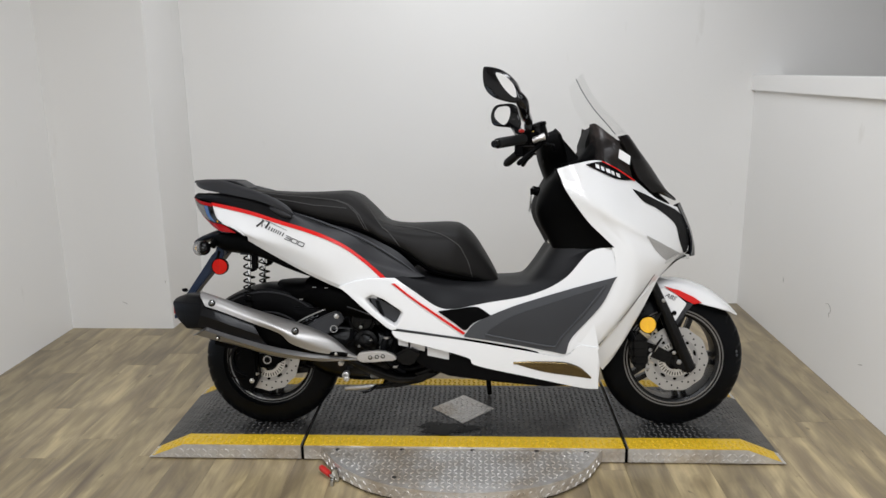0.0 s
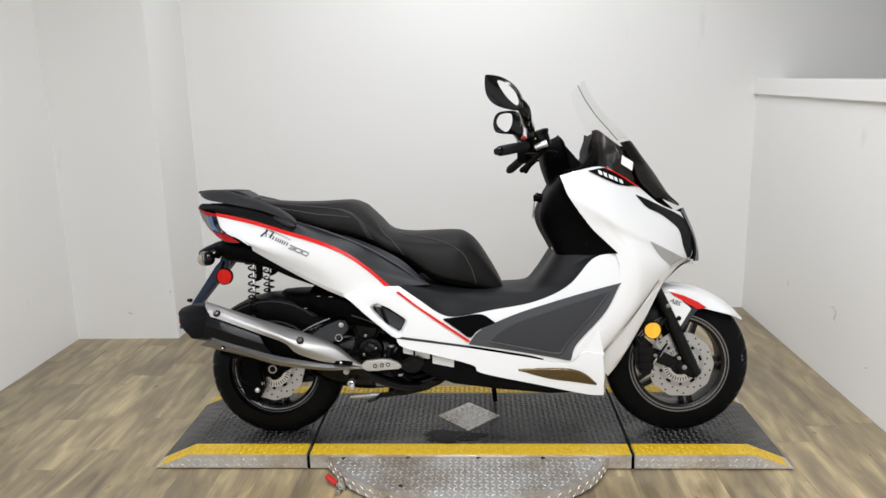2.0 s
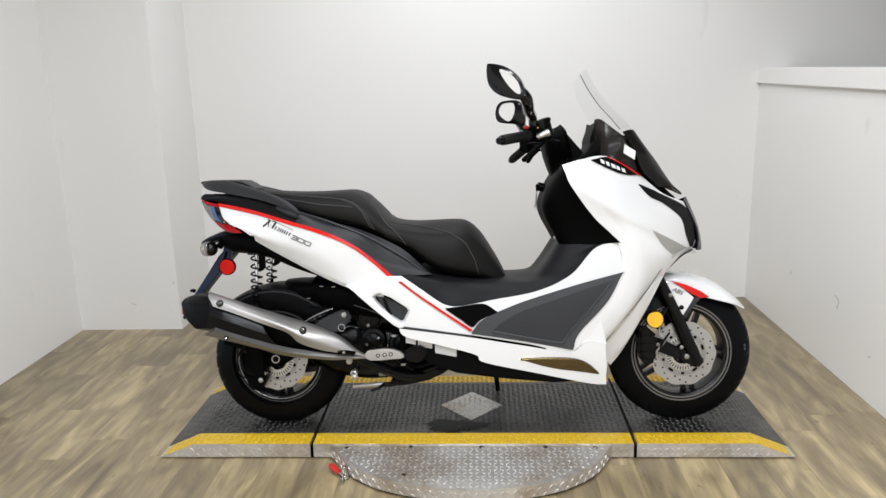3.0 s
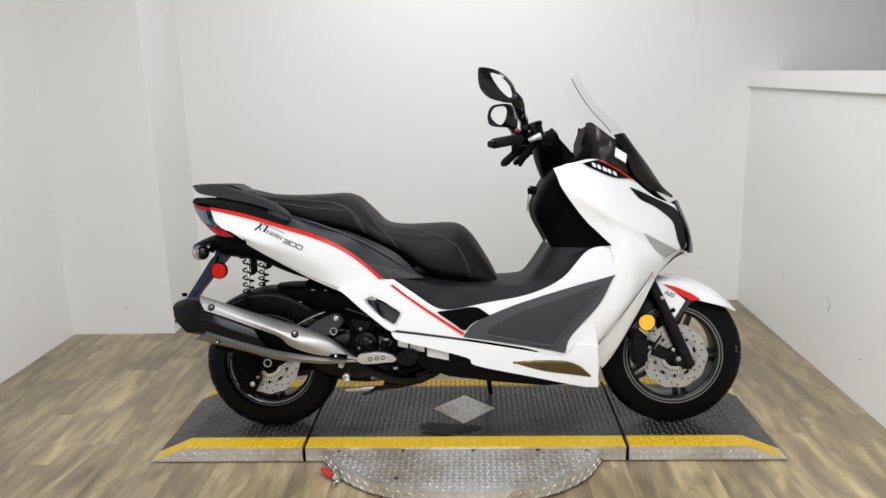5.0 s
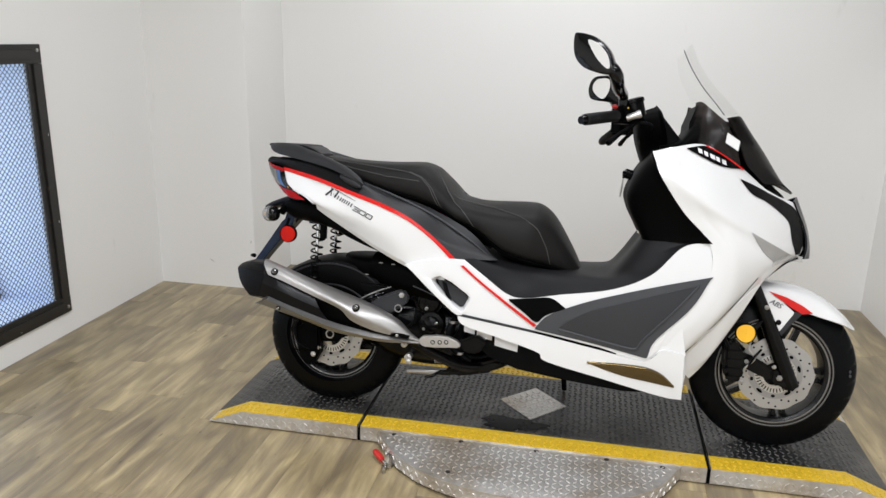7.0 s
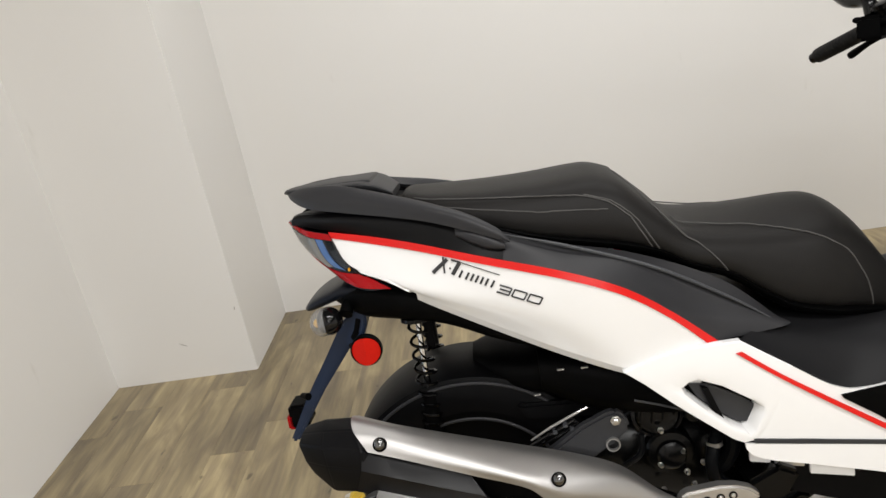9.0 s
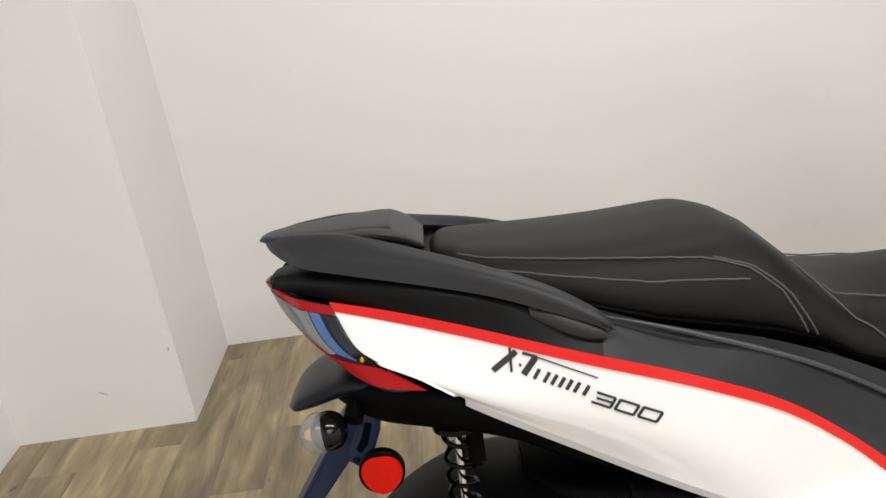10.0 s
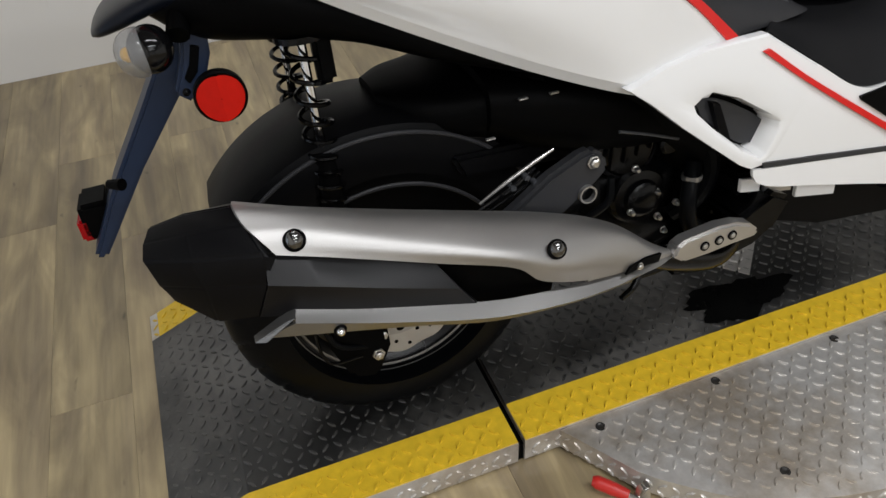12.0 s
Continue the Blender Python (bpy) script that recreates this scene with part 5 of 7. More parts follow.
part("inner_guard", loft([oval(*q, 3.0) for q in ((0.03, 0, 0.545, 0.05, 0.018, 0.03), (0.07, 0, 0.535, 0.10, 0.030, 0.04), (0.14, 0, 0.535, 0.13, 0.032, 0.06), (0.24, 0, 0.55, 0.15, 0.05, 0.09))], 24, 16), "inner", scooter, "black inner mudguard")
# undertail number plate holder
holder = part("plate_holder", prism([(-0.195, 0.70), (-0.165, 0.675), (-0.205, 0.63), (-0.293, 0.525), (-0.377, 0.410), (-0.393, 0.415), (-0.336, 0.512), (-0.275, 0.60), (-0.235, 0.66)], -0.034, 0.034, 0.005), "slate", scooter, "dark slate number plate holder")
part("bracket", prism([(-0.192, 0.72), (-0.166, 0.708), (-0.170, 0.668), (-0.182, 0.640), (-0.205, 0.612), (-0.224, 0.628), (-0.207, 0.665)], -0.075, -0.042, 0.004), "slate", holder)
part("slot", prism([(-0.190, 0.684), (-0.180, 0.680), (-0.190, 0.650), (-0.203, 0.637), (-0.208, 0.645), (-0.198, 0.660)], -0.077, -0.073, 0.001), "inner", holder)
for bx, bz in ((-0.176, 0.696), (-0.210, 0.628)):
    part("bracket_screw", bolt((bx, -0.075, bz), 0.004, 0.004), "cast", holder)
part("reflector_tab", prism([(-0.196, 0.634), (-0.176, 0.646), (-0.160, 0.63), (-0.172, 0.612)], -0.100, -0.090, 0.002), "inner", holder)
part("rear_reflector", block(-0.406, -0.386, 0.006, 0.07, 0.422, 0.456, 0.004), "red_lens", holder, "small red rear reflector")
part("reflector_mount", block(-0.398, -0.355, 0.0, 0.066, 0.425, 0.480, 0.006), "inner", holder)
part("knob", tube([(-0.335, -0.066, 0.53), (-0.318, -0.082, 0.532)], [0.006, 0.008], 4, 10), "inner", holder)


def round_reflector(x, y, z, r, material, label, turn=0):
    bm = lathe([(0, 0.006), (r * 1.1, 0.006), (r * 1.1, -0.006), (r * 1.02, -0.008), (r, -0.005), (0, -0.005)], (0, 0, 0), 40)
    bm.transform(Matrix.Translation((x, y, z)) @ Matrix.Rotation(radians(turn), 4, "Z"))
    ob = part("side_reflector", bm, "inner", scooter, label)
    bm = bmesh.new()
    for half in (1, -1):
        arc = [(r * 0.98 * math.sin(math.pi * k / 24) * half, r * 0.98 * math.cos(math.pi * k / 24)) for k in range(25)]
        g = [[bm.verts.new((u * f, -0.0150 + 0.0100 * abs(u * f) / r, v * f)) for u, v in arc] for f in (0.02, 0.5, 1.0)]
        grid_faces(bm, g)
    bm.transform(Matrix.Translation((x, y, z)) @ Matrix.Rotation(radians(turn), 4, "Z"))
    part("reflector_lens", bm, material, ob, "", 4)


round_reflector(-0.172, -0.112, 0.627, 0.029, "reflector", "round red side reflector", 0)
for s in (1,):
    stalk = part("turn_signal", blob((-0.233, -0.114 * s, 0.697), 0.026, 0.027, 0.028), "gloss", scooter, "black rear indicator with clear lens")
    part("signal_lens", blob((-0.247, -0.114 * s, 0.696), 0.026, 0.0275, 0.0285), "frost", stalk, "clear lens")
    part("signal_bulb", blob((-0.258, -0.114 * s, 0.696), 0.009, 0.009, 0.009), "amber", stalk, "amber bulb")
    part("signal_arm", tube([(-0.20, -0.11 * s, 0.705), (-0.19, -0.07 * s, 0.735), (-0.18, -0.04 * s, 0.745)], [0.014, 0.011, 0.014], 8, 12), "inner", stalk)
for s in (1, -1):
    # twin shocks
    top, foot = Vector((-0.062, -0.098 * s, 0.70)), Vector((-0.068, -0.115 * s, 0.30))
    shock = part("shock_absorber", tube([top, top.lerp(foot, 0.5), foot], [0.005, 0.005, 0.016, 0.018], 12, 14), "cast", scooter, "black twin shock absorber")
    part("shock_mount", block(-0.052, -0.028, -0.104 * s - 0.012, -0.104 * s + 0.012, 0.612, 0.70, 0.006), "inner", shock)
    coil = []
    for i in range(360):
        k = i / 359
        c = top.lerp(foot, 0.06 + 0.84 * k)
        a = 2 * math.pi * (9.5 * k + 6 * k * k)
        coil.append((c.x + 0.0200 * math.cos(a), c.y + 0.0200 * math.sin(a), c.z))
    part("coil_spring", tube(coil, 0.0034, 360, 7, smooth=False), "spring", shock, "glossy black coil spring")
    part("damper_rod", tube([top.lerp(foot, 0.03), top.lerp(foot, 0.46)], 0.006, 4, 12), "chrome", shock, "chrome damper rod")
    part("damper_body", tube([top.lerp(foot, 0.44), top.lerp(foot, 0.98)], 0.018, 4, 16), "inner", shock)
    for k in (0.06, 0.90):
        c = top.lerp(foot, k)
        part("spring_seat", lathe([(0.012, -0.004), (0.034, -0.004), (0.034, 0.004), (0.012, 0.004)], c, 24, axis="z"), "cast", shock)

# muffler
muf = part("muffler", loft([oval(*s, 2.8) for s in ((-0.22, -0.25, 0.475, 0.03, 0.06, 0.055), (-0.1, -0.256, 0.455, 0.033, 0.055, 0.055), (0.0, -0.26, 0.428, 0.034, 0.052, 0.055), (0.1, -0.264, 0.398, 0.034, 0.048, 0.05), (0.2, -0.264, 0.372, 0.030, 0.042, 0.04), (0.28, -0.264, 0.35, 0.024, 0.028, 0.03), (0.34, -0.264, 0.322, 0.012, 0.008, 0.01))], 36, 40), "inner", scooter, "matte silver and black exhaust muffler")
CAP = [[(-0.284, -0.195, 0.520), (-0.292, -0.208, 0.527), (-0.299, -0.232, 0.522), (-0.304, -0.250, 0.510), (-0.294, -0.256, 0.475), (-0.286, -0.246, 0.446), (-0.270, -0.215, 0.440)],
       [(-0.245, -0.198, 0.528), (-0.248, -0.226, 0.542), (-0.249, -0.260, 0.534), (-0.250, -0.284, 0.513), (-0.246, -0.290, 0.478), (-0.246, -0.272, 0.418), (-0.244, -0.225, 0.408)],
       [(-0.186, -0.196, 0.525), (-0.190, -0.246, 0.547), (-0.187, -0.279, 0.538), (-0.174, -0.303, 0.508), (-0.178, -0.309, 0.473), (-0.197, -0.294, 0.424), (-0.190, -0.227, 0.398)],
       [(-0.130, -0.205, 0.505), (-0.130, -0.242, 0.520), (-0.130, -0.270, 0.505), (-0.130, -0.286, 0.484), (-0.130, -0.292, 0.456), (-0.130, -0.280, 0.413), (-0.130, -0.232, 0.390)]]
part("end_cap", faceted(CAP, 0.003), "cap_black", muf, "black angular end cap", 25)
S_TOP = [(-0.192, -0.198, 0.528), (-0.12, -0.222, 0.512), (-0.02, -0.222, 0.479), (0.1, -0.214, 0.437), (0.2, -0.208, 0.402), (0.28, -0.218, 0.372), (0.34, -0.242, 0.330), (0.377, -0.262, 0.313)]
S_RID = [(-0.194, -0.246, 0.549), (-0.12, -0.260, 0.528), (-0.02, -0.263, 0.494), (0.1, -0.262, 0.457), (0.2, -0.262, 0.424), (0.28, -0.262, 0.387), (0.34, -0.264, 0.339), (0.378, -0.266, 0.315)]
S_UPP = [(-0.189, -0.279, 0.540), (-0.12, -0.288, 0.522), (-0.02, -0.296, 0.488), (0.1, -0.301, 0.451), (0.2, -0.300, 0.417), (0.28, -0.290, 0.382), (0.34, -0.278, 0.335), (0.379, -0.267, 0.314)]
S_LOW = [(-0.163, -0.306, 0.505), (-0.10, -0.312, 0.485), (0.012, -0.322, 0.446), (0.105, -0.327, 0.412), (0.148, -0.322, 0.374), (0.23, -0.310, 0.343), (0.32, -0.291, 0.326), (0.379, -0.268, 0.310)]
BULGE = (0.004, 0.005, 0.009, 0.018, 0.020, 0.010, 0.003, 0.0)
S_OUT = [(0.5 * (a[0] + b[0]), 0.5 * (a[1] + b[1]) - d, 0.5 * (a[2] + b[2]) + 0.001) for a, b, d in zip(S_UPP, S_LOW, BULGE)]
shield = part("heat_shield", sheet([S_TOP, S_RID, S_UPP, S_OUT, S_LOW], 64, 24, 0.005), "muffler", muf, "matte silver heat shield", 60)
# black side panel: a step under the shield, an upper facet that catches light, and the face turned down
B_1 = [(-0.175, -0.296, 0.504), (-0.10, -0.300, 0.482), (-0.04, -0.306, 0.461), (0.012, -0.310, 0.442)]
B_2 = [(-0.176, -0.300, 0.500), (-0.10, -0.305, 0.477), (-0.04, -0.310, 0.456), (0.014, -0.314, 0.437)]
B_3 = [(-0.180, -0.311, 0.473), (-0.10, -0.321, 0.450), (-0.04, -0.325, 0.430), (0.034, -0.328, 0.406)]
B_4 = [(-0.198, -0.297, 0.426), (-0.10, -0.307, 0.406), (-0.04, -0.309, 0.388), (0.062, -0.311, 0.360)]
B_0 = [(-0.172, -0.290, 0.512), (-0.10, -0.298, 0.490), (-0.04, -0.304, 0.469), (0.012, -0.308, 0.451)]
part("side_panel", sheet([B_0, B_1, B_2, B_3, B_4], 24, 5, 0.004, creased=True), "muffler_black", muf, "satin black panel below the shield", 18)
part("recess_floor", sheet([[(0.0, -0.300, 0.46), (0.10, -0.306, 0.42), (0.17, -0.300, 0.38)], [(0.03, -0.299, 0.39), (0.10, -0.302, 0.375), (0.17, -0.298, 0.35)], [(0.05, -0.29, 0.35), (0.10, -0.294, 0.345), (0.17, -0.29, 0.33)]], 12, 8, 0.003), "inner", muf)
R_X = (-0.157, -0.037, 0.077, 0.176, 0.25, 0.30, 0.345, 0.378)
R_1 = [(-0.157, -0.300, 0.430), (-0.037, -0.308, 0.394), (0.077, -0.312, 0.362), (0.176, -0.306, 0.343), (0.25, -0.296, 0.331), (0.30, -0.286, 0.325), (0.345, -0.275, 0.317), (0.378, -0.266, 0.310)]
R_2 = [(-0.162, -0.320, 0.420), (-0.037, -0.328, 0.381), (0.077, -0.331, 0.349), (0.176, -0.323, 0.330), (0.25, -0.309, 0.319), (0.30, -0.298, 0.316), (0.345, -0.283, 0.309), (0.378, -0.268, 0.308)]
R_3 = [(-0.200, -0.306, 0.402), (-0.037, -0.314, 0.364), (0.077, -0.317, 0.333), (0.176, -0.309, 0.316), (0.25, -0.297, 0.306), (0.30, -0.288, 0.305), (0.345, -0.276, 0.304), (0.378, -0.266, 0.304)]
R_4 = [(-0.200, -0.29, 0.396), (-0.037, -0.298, 0.356), (0.077, -0.300, 0.325), (0.176, -0.292, 0.311), (0.25, -0.284, 0.306), (0.30, -0.278, 0.304), (0.345, -0.27, 0.303), (0.378, -0.265, 0.303)]
part("lower_rail", sheet([R_1, R_2, R_3, R_4], 44, 4, 0.005, creased=True), "rail_shaded", muf, "dull silver lower rail, darkened for its downturned face", 18)
part("rail_end", faceted([[(-0.156, -0.300, 0.430), (-0.161, -0.321, 0.427), (-0.199, -0.315, 0.401), (-0.199, -0.29, 0.397)], [(-0.166, -0.299, 0.427), (-0.171, -0.317, 0.423), (-0.212, -0.306, 0.399), (-0.212, -0.288, 0.397)]], 0.001), "rail_shaded", muf)
part("shield_slot", sheet([[(0.284, -0.3055, 0.340), (0.31, -0.298, 0.341), (0.343, -0.288, 0.334)], [(0.276, -0.3055, 0.330), (0.305, -0.299, 0.330), (0.338, -0.289, 0.322)]], 14, 4, 0.004), "inner", muf)
part("slot_bolt", bolt((0.300, -0.299, 0.334), 0.0045, 0.006), "steel", muf)
for bx, by, bz in ((-0.14, -0.3025, 0.515), (0.163, -0.328, 0.421), (-0.115, -0.3215, 0.394)):
    big = bz > 0.41
    tip = Matrix.Translation((bx, by, bz)) @ Matrix.Rotation(radians(-24 if big else 6), 4, "X")
    bm = lathe([(0.0130, 0.001), (0.0124, -0.002), (0.0112, -0.0025), (0.0, -0.0025)] if big else [(0.008, 0), (0.007, -0.002), (0, -0.002)], (0, 0, 0), 28)
    bm.transform(tip)
    part("recess", bm, "inner", muf)
    bm = blob((0, -0.001, 0.001 if big else 0), 0.0104 if big else 0.0055, 0.008, 0.0112 if big else 0.0055)
    bm.transform(tip)
    part("bolt", bm, "bolt_dark" if big else "chrome", muf, "domed dark chrome bolt")
part("header_pipe", tube([(0.33, -0.235, 0.31), (0.42, -0.22, 0.26), (0.52, -0.19, 0.22), (0.62, -0.12, 0.22), (0.70, -0.05, 0.26)], 0.019, 30, 14), "cast", muf)

# swing arm
arm = part("swing_arm", prism([(0.268, 0.466), (0.288, 0.470), (0.308, 0.455), (0.312, 0.432), (0.285, 0.408), (0.242, 0.380), (0.12, 0.300), (0.07, 0.300), (0.06, 0.345), (0.171, 0.413), (0.222, 0.446)], -0.197, -0.172, 0.006), "arm_grey", scooter, "dark grey cast swing arm")
part("pivot_bolt", bolt((0.286, -0.198, 0.452), 0.008, 0.010, sides=6), "steel", arm, "steel pivot bolt")
part("axle_arm", prism([(0.14, 0.33), (0.11, 0.295), (0.03, 0.245), (-0.02, 0.240), (-0.035, 0.27), (-0.015, 0.300), (0.06, 0.345)], -0.128, -0.108, 0.006), "inner", arm)
part("axle_nut", bolt((0.006, -0.130, 0.272), 0.008, 0.010, sides=6), "cast", arm, "black axle nut")
part("axle_washer", lathe([(0.016, -0.129), (0.016, -0.132), (0.012, -0.132), (0.012, -0.129)], (0.006, 0, 0.272), 24, closed=True), "rim_lip", arm)
part("axle", tube([(0.004, -0.125, 0.266), (0.004, -0.05, 0.262)], 0.016, 4, 14), "cast", arm)
part("sensor_bolt", bolt((-0.036, -0.130, 0.219), 0.008, 0.010, sides=6), "steel", arm, "steel bolt")
part("caliper", prism([(-0.118, 0.225), (-0.112, 0.30), (-0.07, 0.335), (-0.03, 0.30), (-0.028, 0.20), (-0.055, 0.148), (-0.095, 0.160)], -0.145, -0.092, 0.008), "inner", arm, "black rear brake caliper")
part("caliper_bolt", bolt((-0.05, -0.145, 0.195), 0.008, 0.008, sides=6), "steel", arm)
part("brake_hose", tube([(-0.06, -0.14, 0.21), (-0.11, -0.15, 0.24), (-0.12, -0.15, 0.30), (-0.08, -0.14, 0.34), (0.05, -0.15, 0.36)], 0.0045, 40, 8), "rubber", arm)
part("sensor_cable", tube([(-0.075, -0.15, 0.205), (-0.125, -0.155, 0.215), (-0.135, -0.155, 0.27), (-0.12, -0.15, 0.32)], 0.0025, 30, 6), "cast", arm, "thin braided cable")
part("brake_rod", tube([(0.125, -0.170, 0.418), (0.165, -0.172, 0.441), (0.214, -0.172, 0.463), (0.24, -0.17, 0.472)], [0.002, 0.0028, 0.0028, 0.002], 16, 10), "rim_lip", arm, "steel rod")
part("hose_clamp", lathe([(0.011, -0.004), (0.0135, -0.004), (0.0135, 0.004), (0.011, 0.004)], (0.276, -0.20, 0.405), 20, closed=True), "rim_lip", arm)
for (ax, az), (bx, bz), r in (((0.122, 0.405), (0.212, 0.449), 0.004), ((0.135, 0.40), (0.22, 0.44), 0.003)):
    part("cable", tube([(ax, -0.168, az), ((ax + bx) / 2, -0.176, (az + bz) / 2 + 0.004), (bx, -0.165, bz)], r, 16, 8), "gloss", arm)
for bx, bz in ((0.172, 0.434), (0.193, 0.445), (0.205, 0.434)):
    part("cable_clip", block(bx - 0.004, bx + 0.004, -0.184, -0.166, bz - 0.003, bz + 0.003, 0.001), "panel_grey", arm)


# engine and underside
eng = part("engine", loft([oval(*s, 3.2) for s in ((0.14, 0.02, 0.30, 0.10, 0.08, 0.08), (0.22, 0.0, 0.31, 0.135, 0.11, 0.11), (0.32, 0, 0.30, 0.14, 0.13, 0.12), (0.42, 0, 0.30, 0.14, 0.12, 0.12), (0.52, 0, 0.31, 0.13, 0.10, 0.11), (0.62, 0, 0.33, 0.12, 0.09, 0.09))], 32, 30), "cast", scooter, "black cast engine")
part("clutch_cover", lathe([(0.048, 0.02), (0.048, -0.014), (0.043, -0.021), (0.030, -0.023), (0.028, -0.032), (0.022, -0.036), (0, -0.036)], (0.388, -0.14, 0.350), 40), "cast", eng, "round black engine cover")
part("pump_cover", lathe([(0.045, 0.02), (0.045, -0.012), (0.038, -0.02), (0, -0.022)], (0.372, -0.135, 0.43), 32), "cast", eng)
part("pump_ring", lathe([(0.05, -0.006), (0.05, -0.014), (0.044, -0.016), (0.044, -0.006)], (0.372, -0.135, 0.43), 32, closed=True), "rim", eng)
part("starter", tube([(0.44, -0.12, 0.44), (0.56, -0.12, 0.42)], 0.034, 6, 18, smooth=False), "cast", eng)
for k, (bx, bz) in enumerate(((0.408, 0.359), (0.365, 0.335), (0.413, 0.314), (0.424, 0.287), (0.371, 0.407), (0.445, 0.33))):
    part("engine_bolt", bolt((bx, -0.170, bz), 0.0048, 0.012, sides=6), "steel", eng, "steel bolt head")
for bx, bz, r in ((0.31, 0.222, 0.013), (0.293, 0.268, 0.010)):
    part("boss", lathe([(r, 0.03), (r, -0.004), (r * 0.55, -0.006), (r * 0.5, 0.004), (0, 0.004)], (bx, -0.16, bz), 20), "alloy", eng, "bare alloy boss")
for pts, r, mat in (([(0.45, -0.15, 0.43), (0.49, -0.17, 0.42), (0.505, -0.17, 0.37), (0.49, -0.16, 0.32), (0.46, -0.14, 0.29)], 0.015, "rubber"),
                    ([(0.325, -0.2, 0.488), (0.37, -0.2, 0.473), (0.422, -0.2, 0.453)], 0.0022, "panel_grey"),
                    ([(0.18, -0.13, 0.345), (0.25, -0.15, 0.38), (0.30, -0.15, 0.43), (0.40, -0.14, 0.47), (0.52, -0.16, 0.45)], 0.0035, "rubber"),
                    ([(0.30, -0.15, 0.33), (0.33, -0.165, 0.36), (0.335, -0.165, 0.40)], 0.006, "rubber"),
                    ([(0.36, -0.13, 0.475), (0.45, -0.15, 0.47), (0.56, -0.17, 0.44), (0.62, -0.18, 0.40)], 0.0025, "panel_grey"),
                    ([(0.47, -0.16, 0.30), (0.50, -0.17, 0.27), (0.55, -0.17, 0.25), (0.60, -0.16, 0.26)], 0.007, "rubber")):
    part("hose", tube(pts, r, 24, 10), mat, eng)
for i in range(7):
    part("cooling_fin", prism([(0.53 + 0.012 * i, 0.40), (0.536 + 0.012 * i, 0.40), (0.536 + 0.012 * i, 0.27), (0.53 + 0.012 * i, 0.27)], -0.15, -0.10, 0.001), "cast", eng)
part("intake_box", loft([oval(*s, 3) for s in ((0.16, 0, 0.545, 0.15, 0.04, 0.06), (0.24, 0, 0.53, 0.17, 0.05, 0.09), (0.36, 0, 0.50, 0.18, 0.06, 0.09), (0.46, 0, 0.48, 0.18, 0.05, 0.07))], 24, 12), "inner", eng, "black intake box")
for bx, bz in ((0.20, 0.555), (0.245, 0.553), (0.15, 0.51)):
    part("cable_tie", block(bx - 0.008, bx + 0.006, -0.172, -0.165, bz - 0.001, bz + 0.001, 0.001), "alloy", eng)
cvt = [(0.115 * math.cos(radians(a)), 0.27 + 0.115 * math.sin(radians(a))) for a in range(90, 271, 15)]
part("transmission_case", prism(cvt + [(0.10, 0.165), (0.30, 0.18), (0.44, 0.20), (0.50, 0.26), (0.50, 0.36), (0.44, 0.41), (0.30, 0.40), (0.10, 0.385)], 0.09, 0.19, 0.015), "cast", eng, "black transmission case beside the wheel")
# pillion peg
peg = part("pillion_peg", prism([(0.370, 0.312), (0.374, 0.327), (0.388, 0.335), (0.445, 0.341), (0.475, 0.338), (0.500, 0.329), (0.516, 0.314), (0.508, 0.305), (0.47, 0.303), (0.43, 0.299), (0.388, 0.298)], -0.280, -0.255, 0.004), "alloy", scooter, "folded bare alloy pillion footpeg")
for bx in (0.420, 0.444, 0.466):
    part("peg_hole", lathe([(0.0075, -0.001), (0.0075, -0.0025), (0.005, -0.0025), (0.005, -0.001)], (bx, -0.279, 0.317 + 0.1 * (bx - 0.42)), 20, closed=True), "inner", peg)
    part("peg_stud", bolt((bx, -0.279, 0.317 + 0.1 * (bx - 0.42)), 0.0042, 0.005), "steel", peg)
part("peg_bracket", prism([(0.50, 0.32), (0.56, 0.35), (0.60, 0.33), (0.57, 0.28), (0.52, 0.285)], -0.25, -0.15, 0.008), "cast", peg)
# centre stand and side stand
stand = part("centre_stand", tube([(0.30, -0.11, 0.160), (0.38, -0.115, 0.166), (0.47, -0.12, 0.175), (0.56, -0.13, 0.215), (0.64, -0.16, 0.25)], [0.009, 0.009, 0.010, 0.014, 0.018], 24, 12), "cast", scooter, "black centre stand folded up")
part("stand_tip", tube([(0.299, -0.1105, 0.160), (0.36, -0.1145, 0.1645), (0.42, -0.118, 0.1695)], 0.0100, 4, 12), "rim_lip", stand, "worn stand tip")
part("stand_cross", prism([(0.44, 0.19), (0.52, 0.215), (0.62, 0.25), (0.66, 0.24), (0.60, 0.20), (0.50, 0.178)], -0.18, 0.18, 0.01), "cast", stand)
part("side_stand", tube([(0.835, 0.20, 0.22), (0.850, 0.225, 0.12), (0.858, 0.24, 0.045)], [0.013, 0.011, 0.010], 12, 12), "cast", scooter, "black side stand")
part("sump_guard", prism([(0.51, 0.378), (0.77, 0.315), (0.81, 0.288), (1.0, 0.246), (1.20, 0.205), (1.05, 0.198), (0.86, 0.215), (0.70, 0.235), (0.60, 0.27), (0.53, 0.33)], -0.222, 0.222, 0.012), "black", scooter, "black belly cover")
for x0, x1, z0, z1, mat in ((0.516, 0.552, 0.352, 0.374, "paper"), (0.560, 0.612, 0.340, 0.362, "alloy"), (0.622, 0.700, 0.314, 0.344, "paper")):
    dz = (x1 - x0) * 0.2
    part("sticker", prism([(x0, z1), (x1, z1 - dz), (x1, z0 - dz), (x0, z0)], -0.2285, -0.2215, 0.001), mat, scooter, "pale printed sticker")


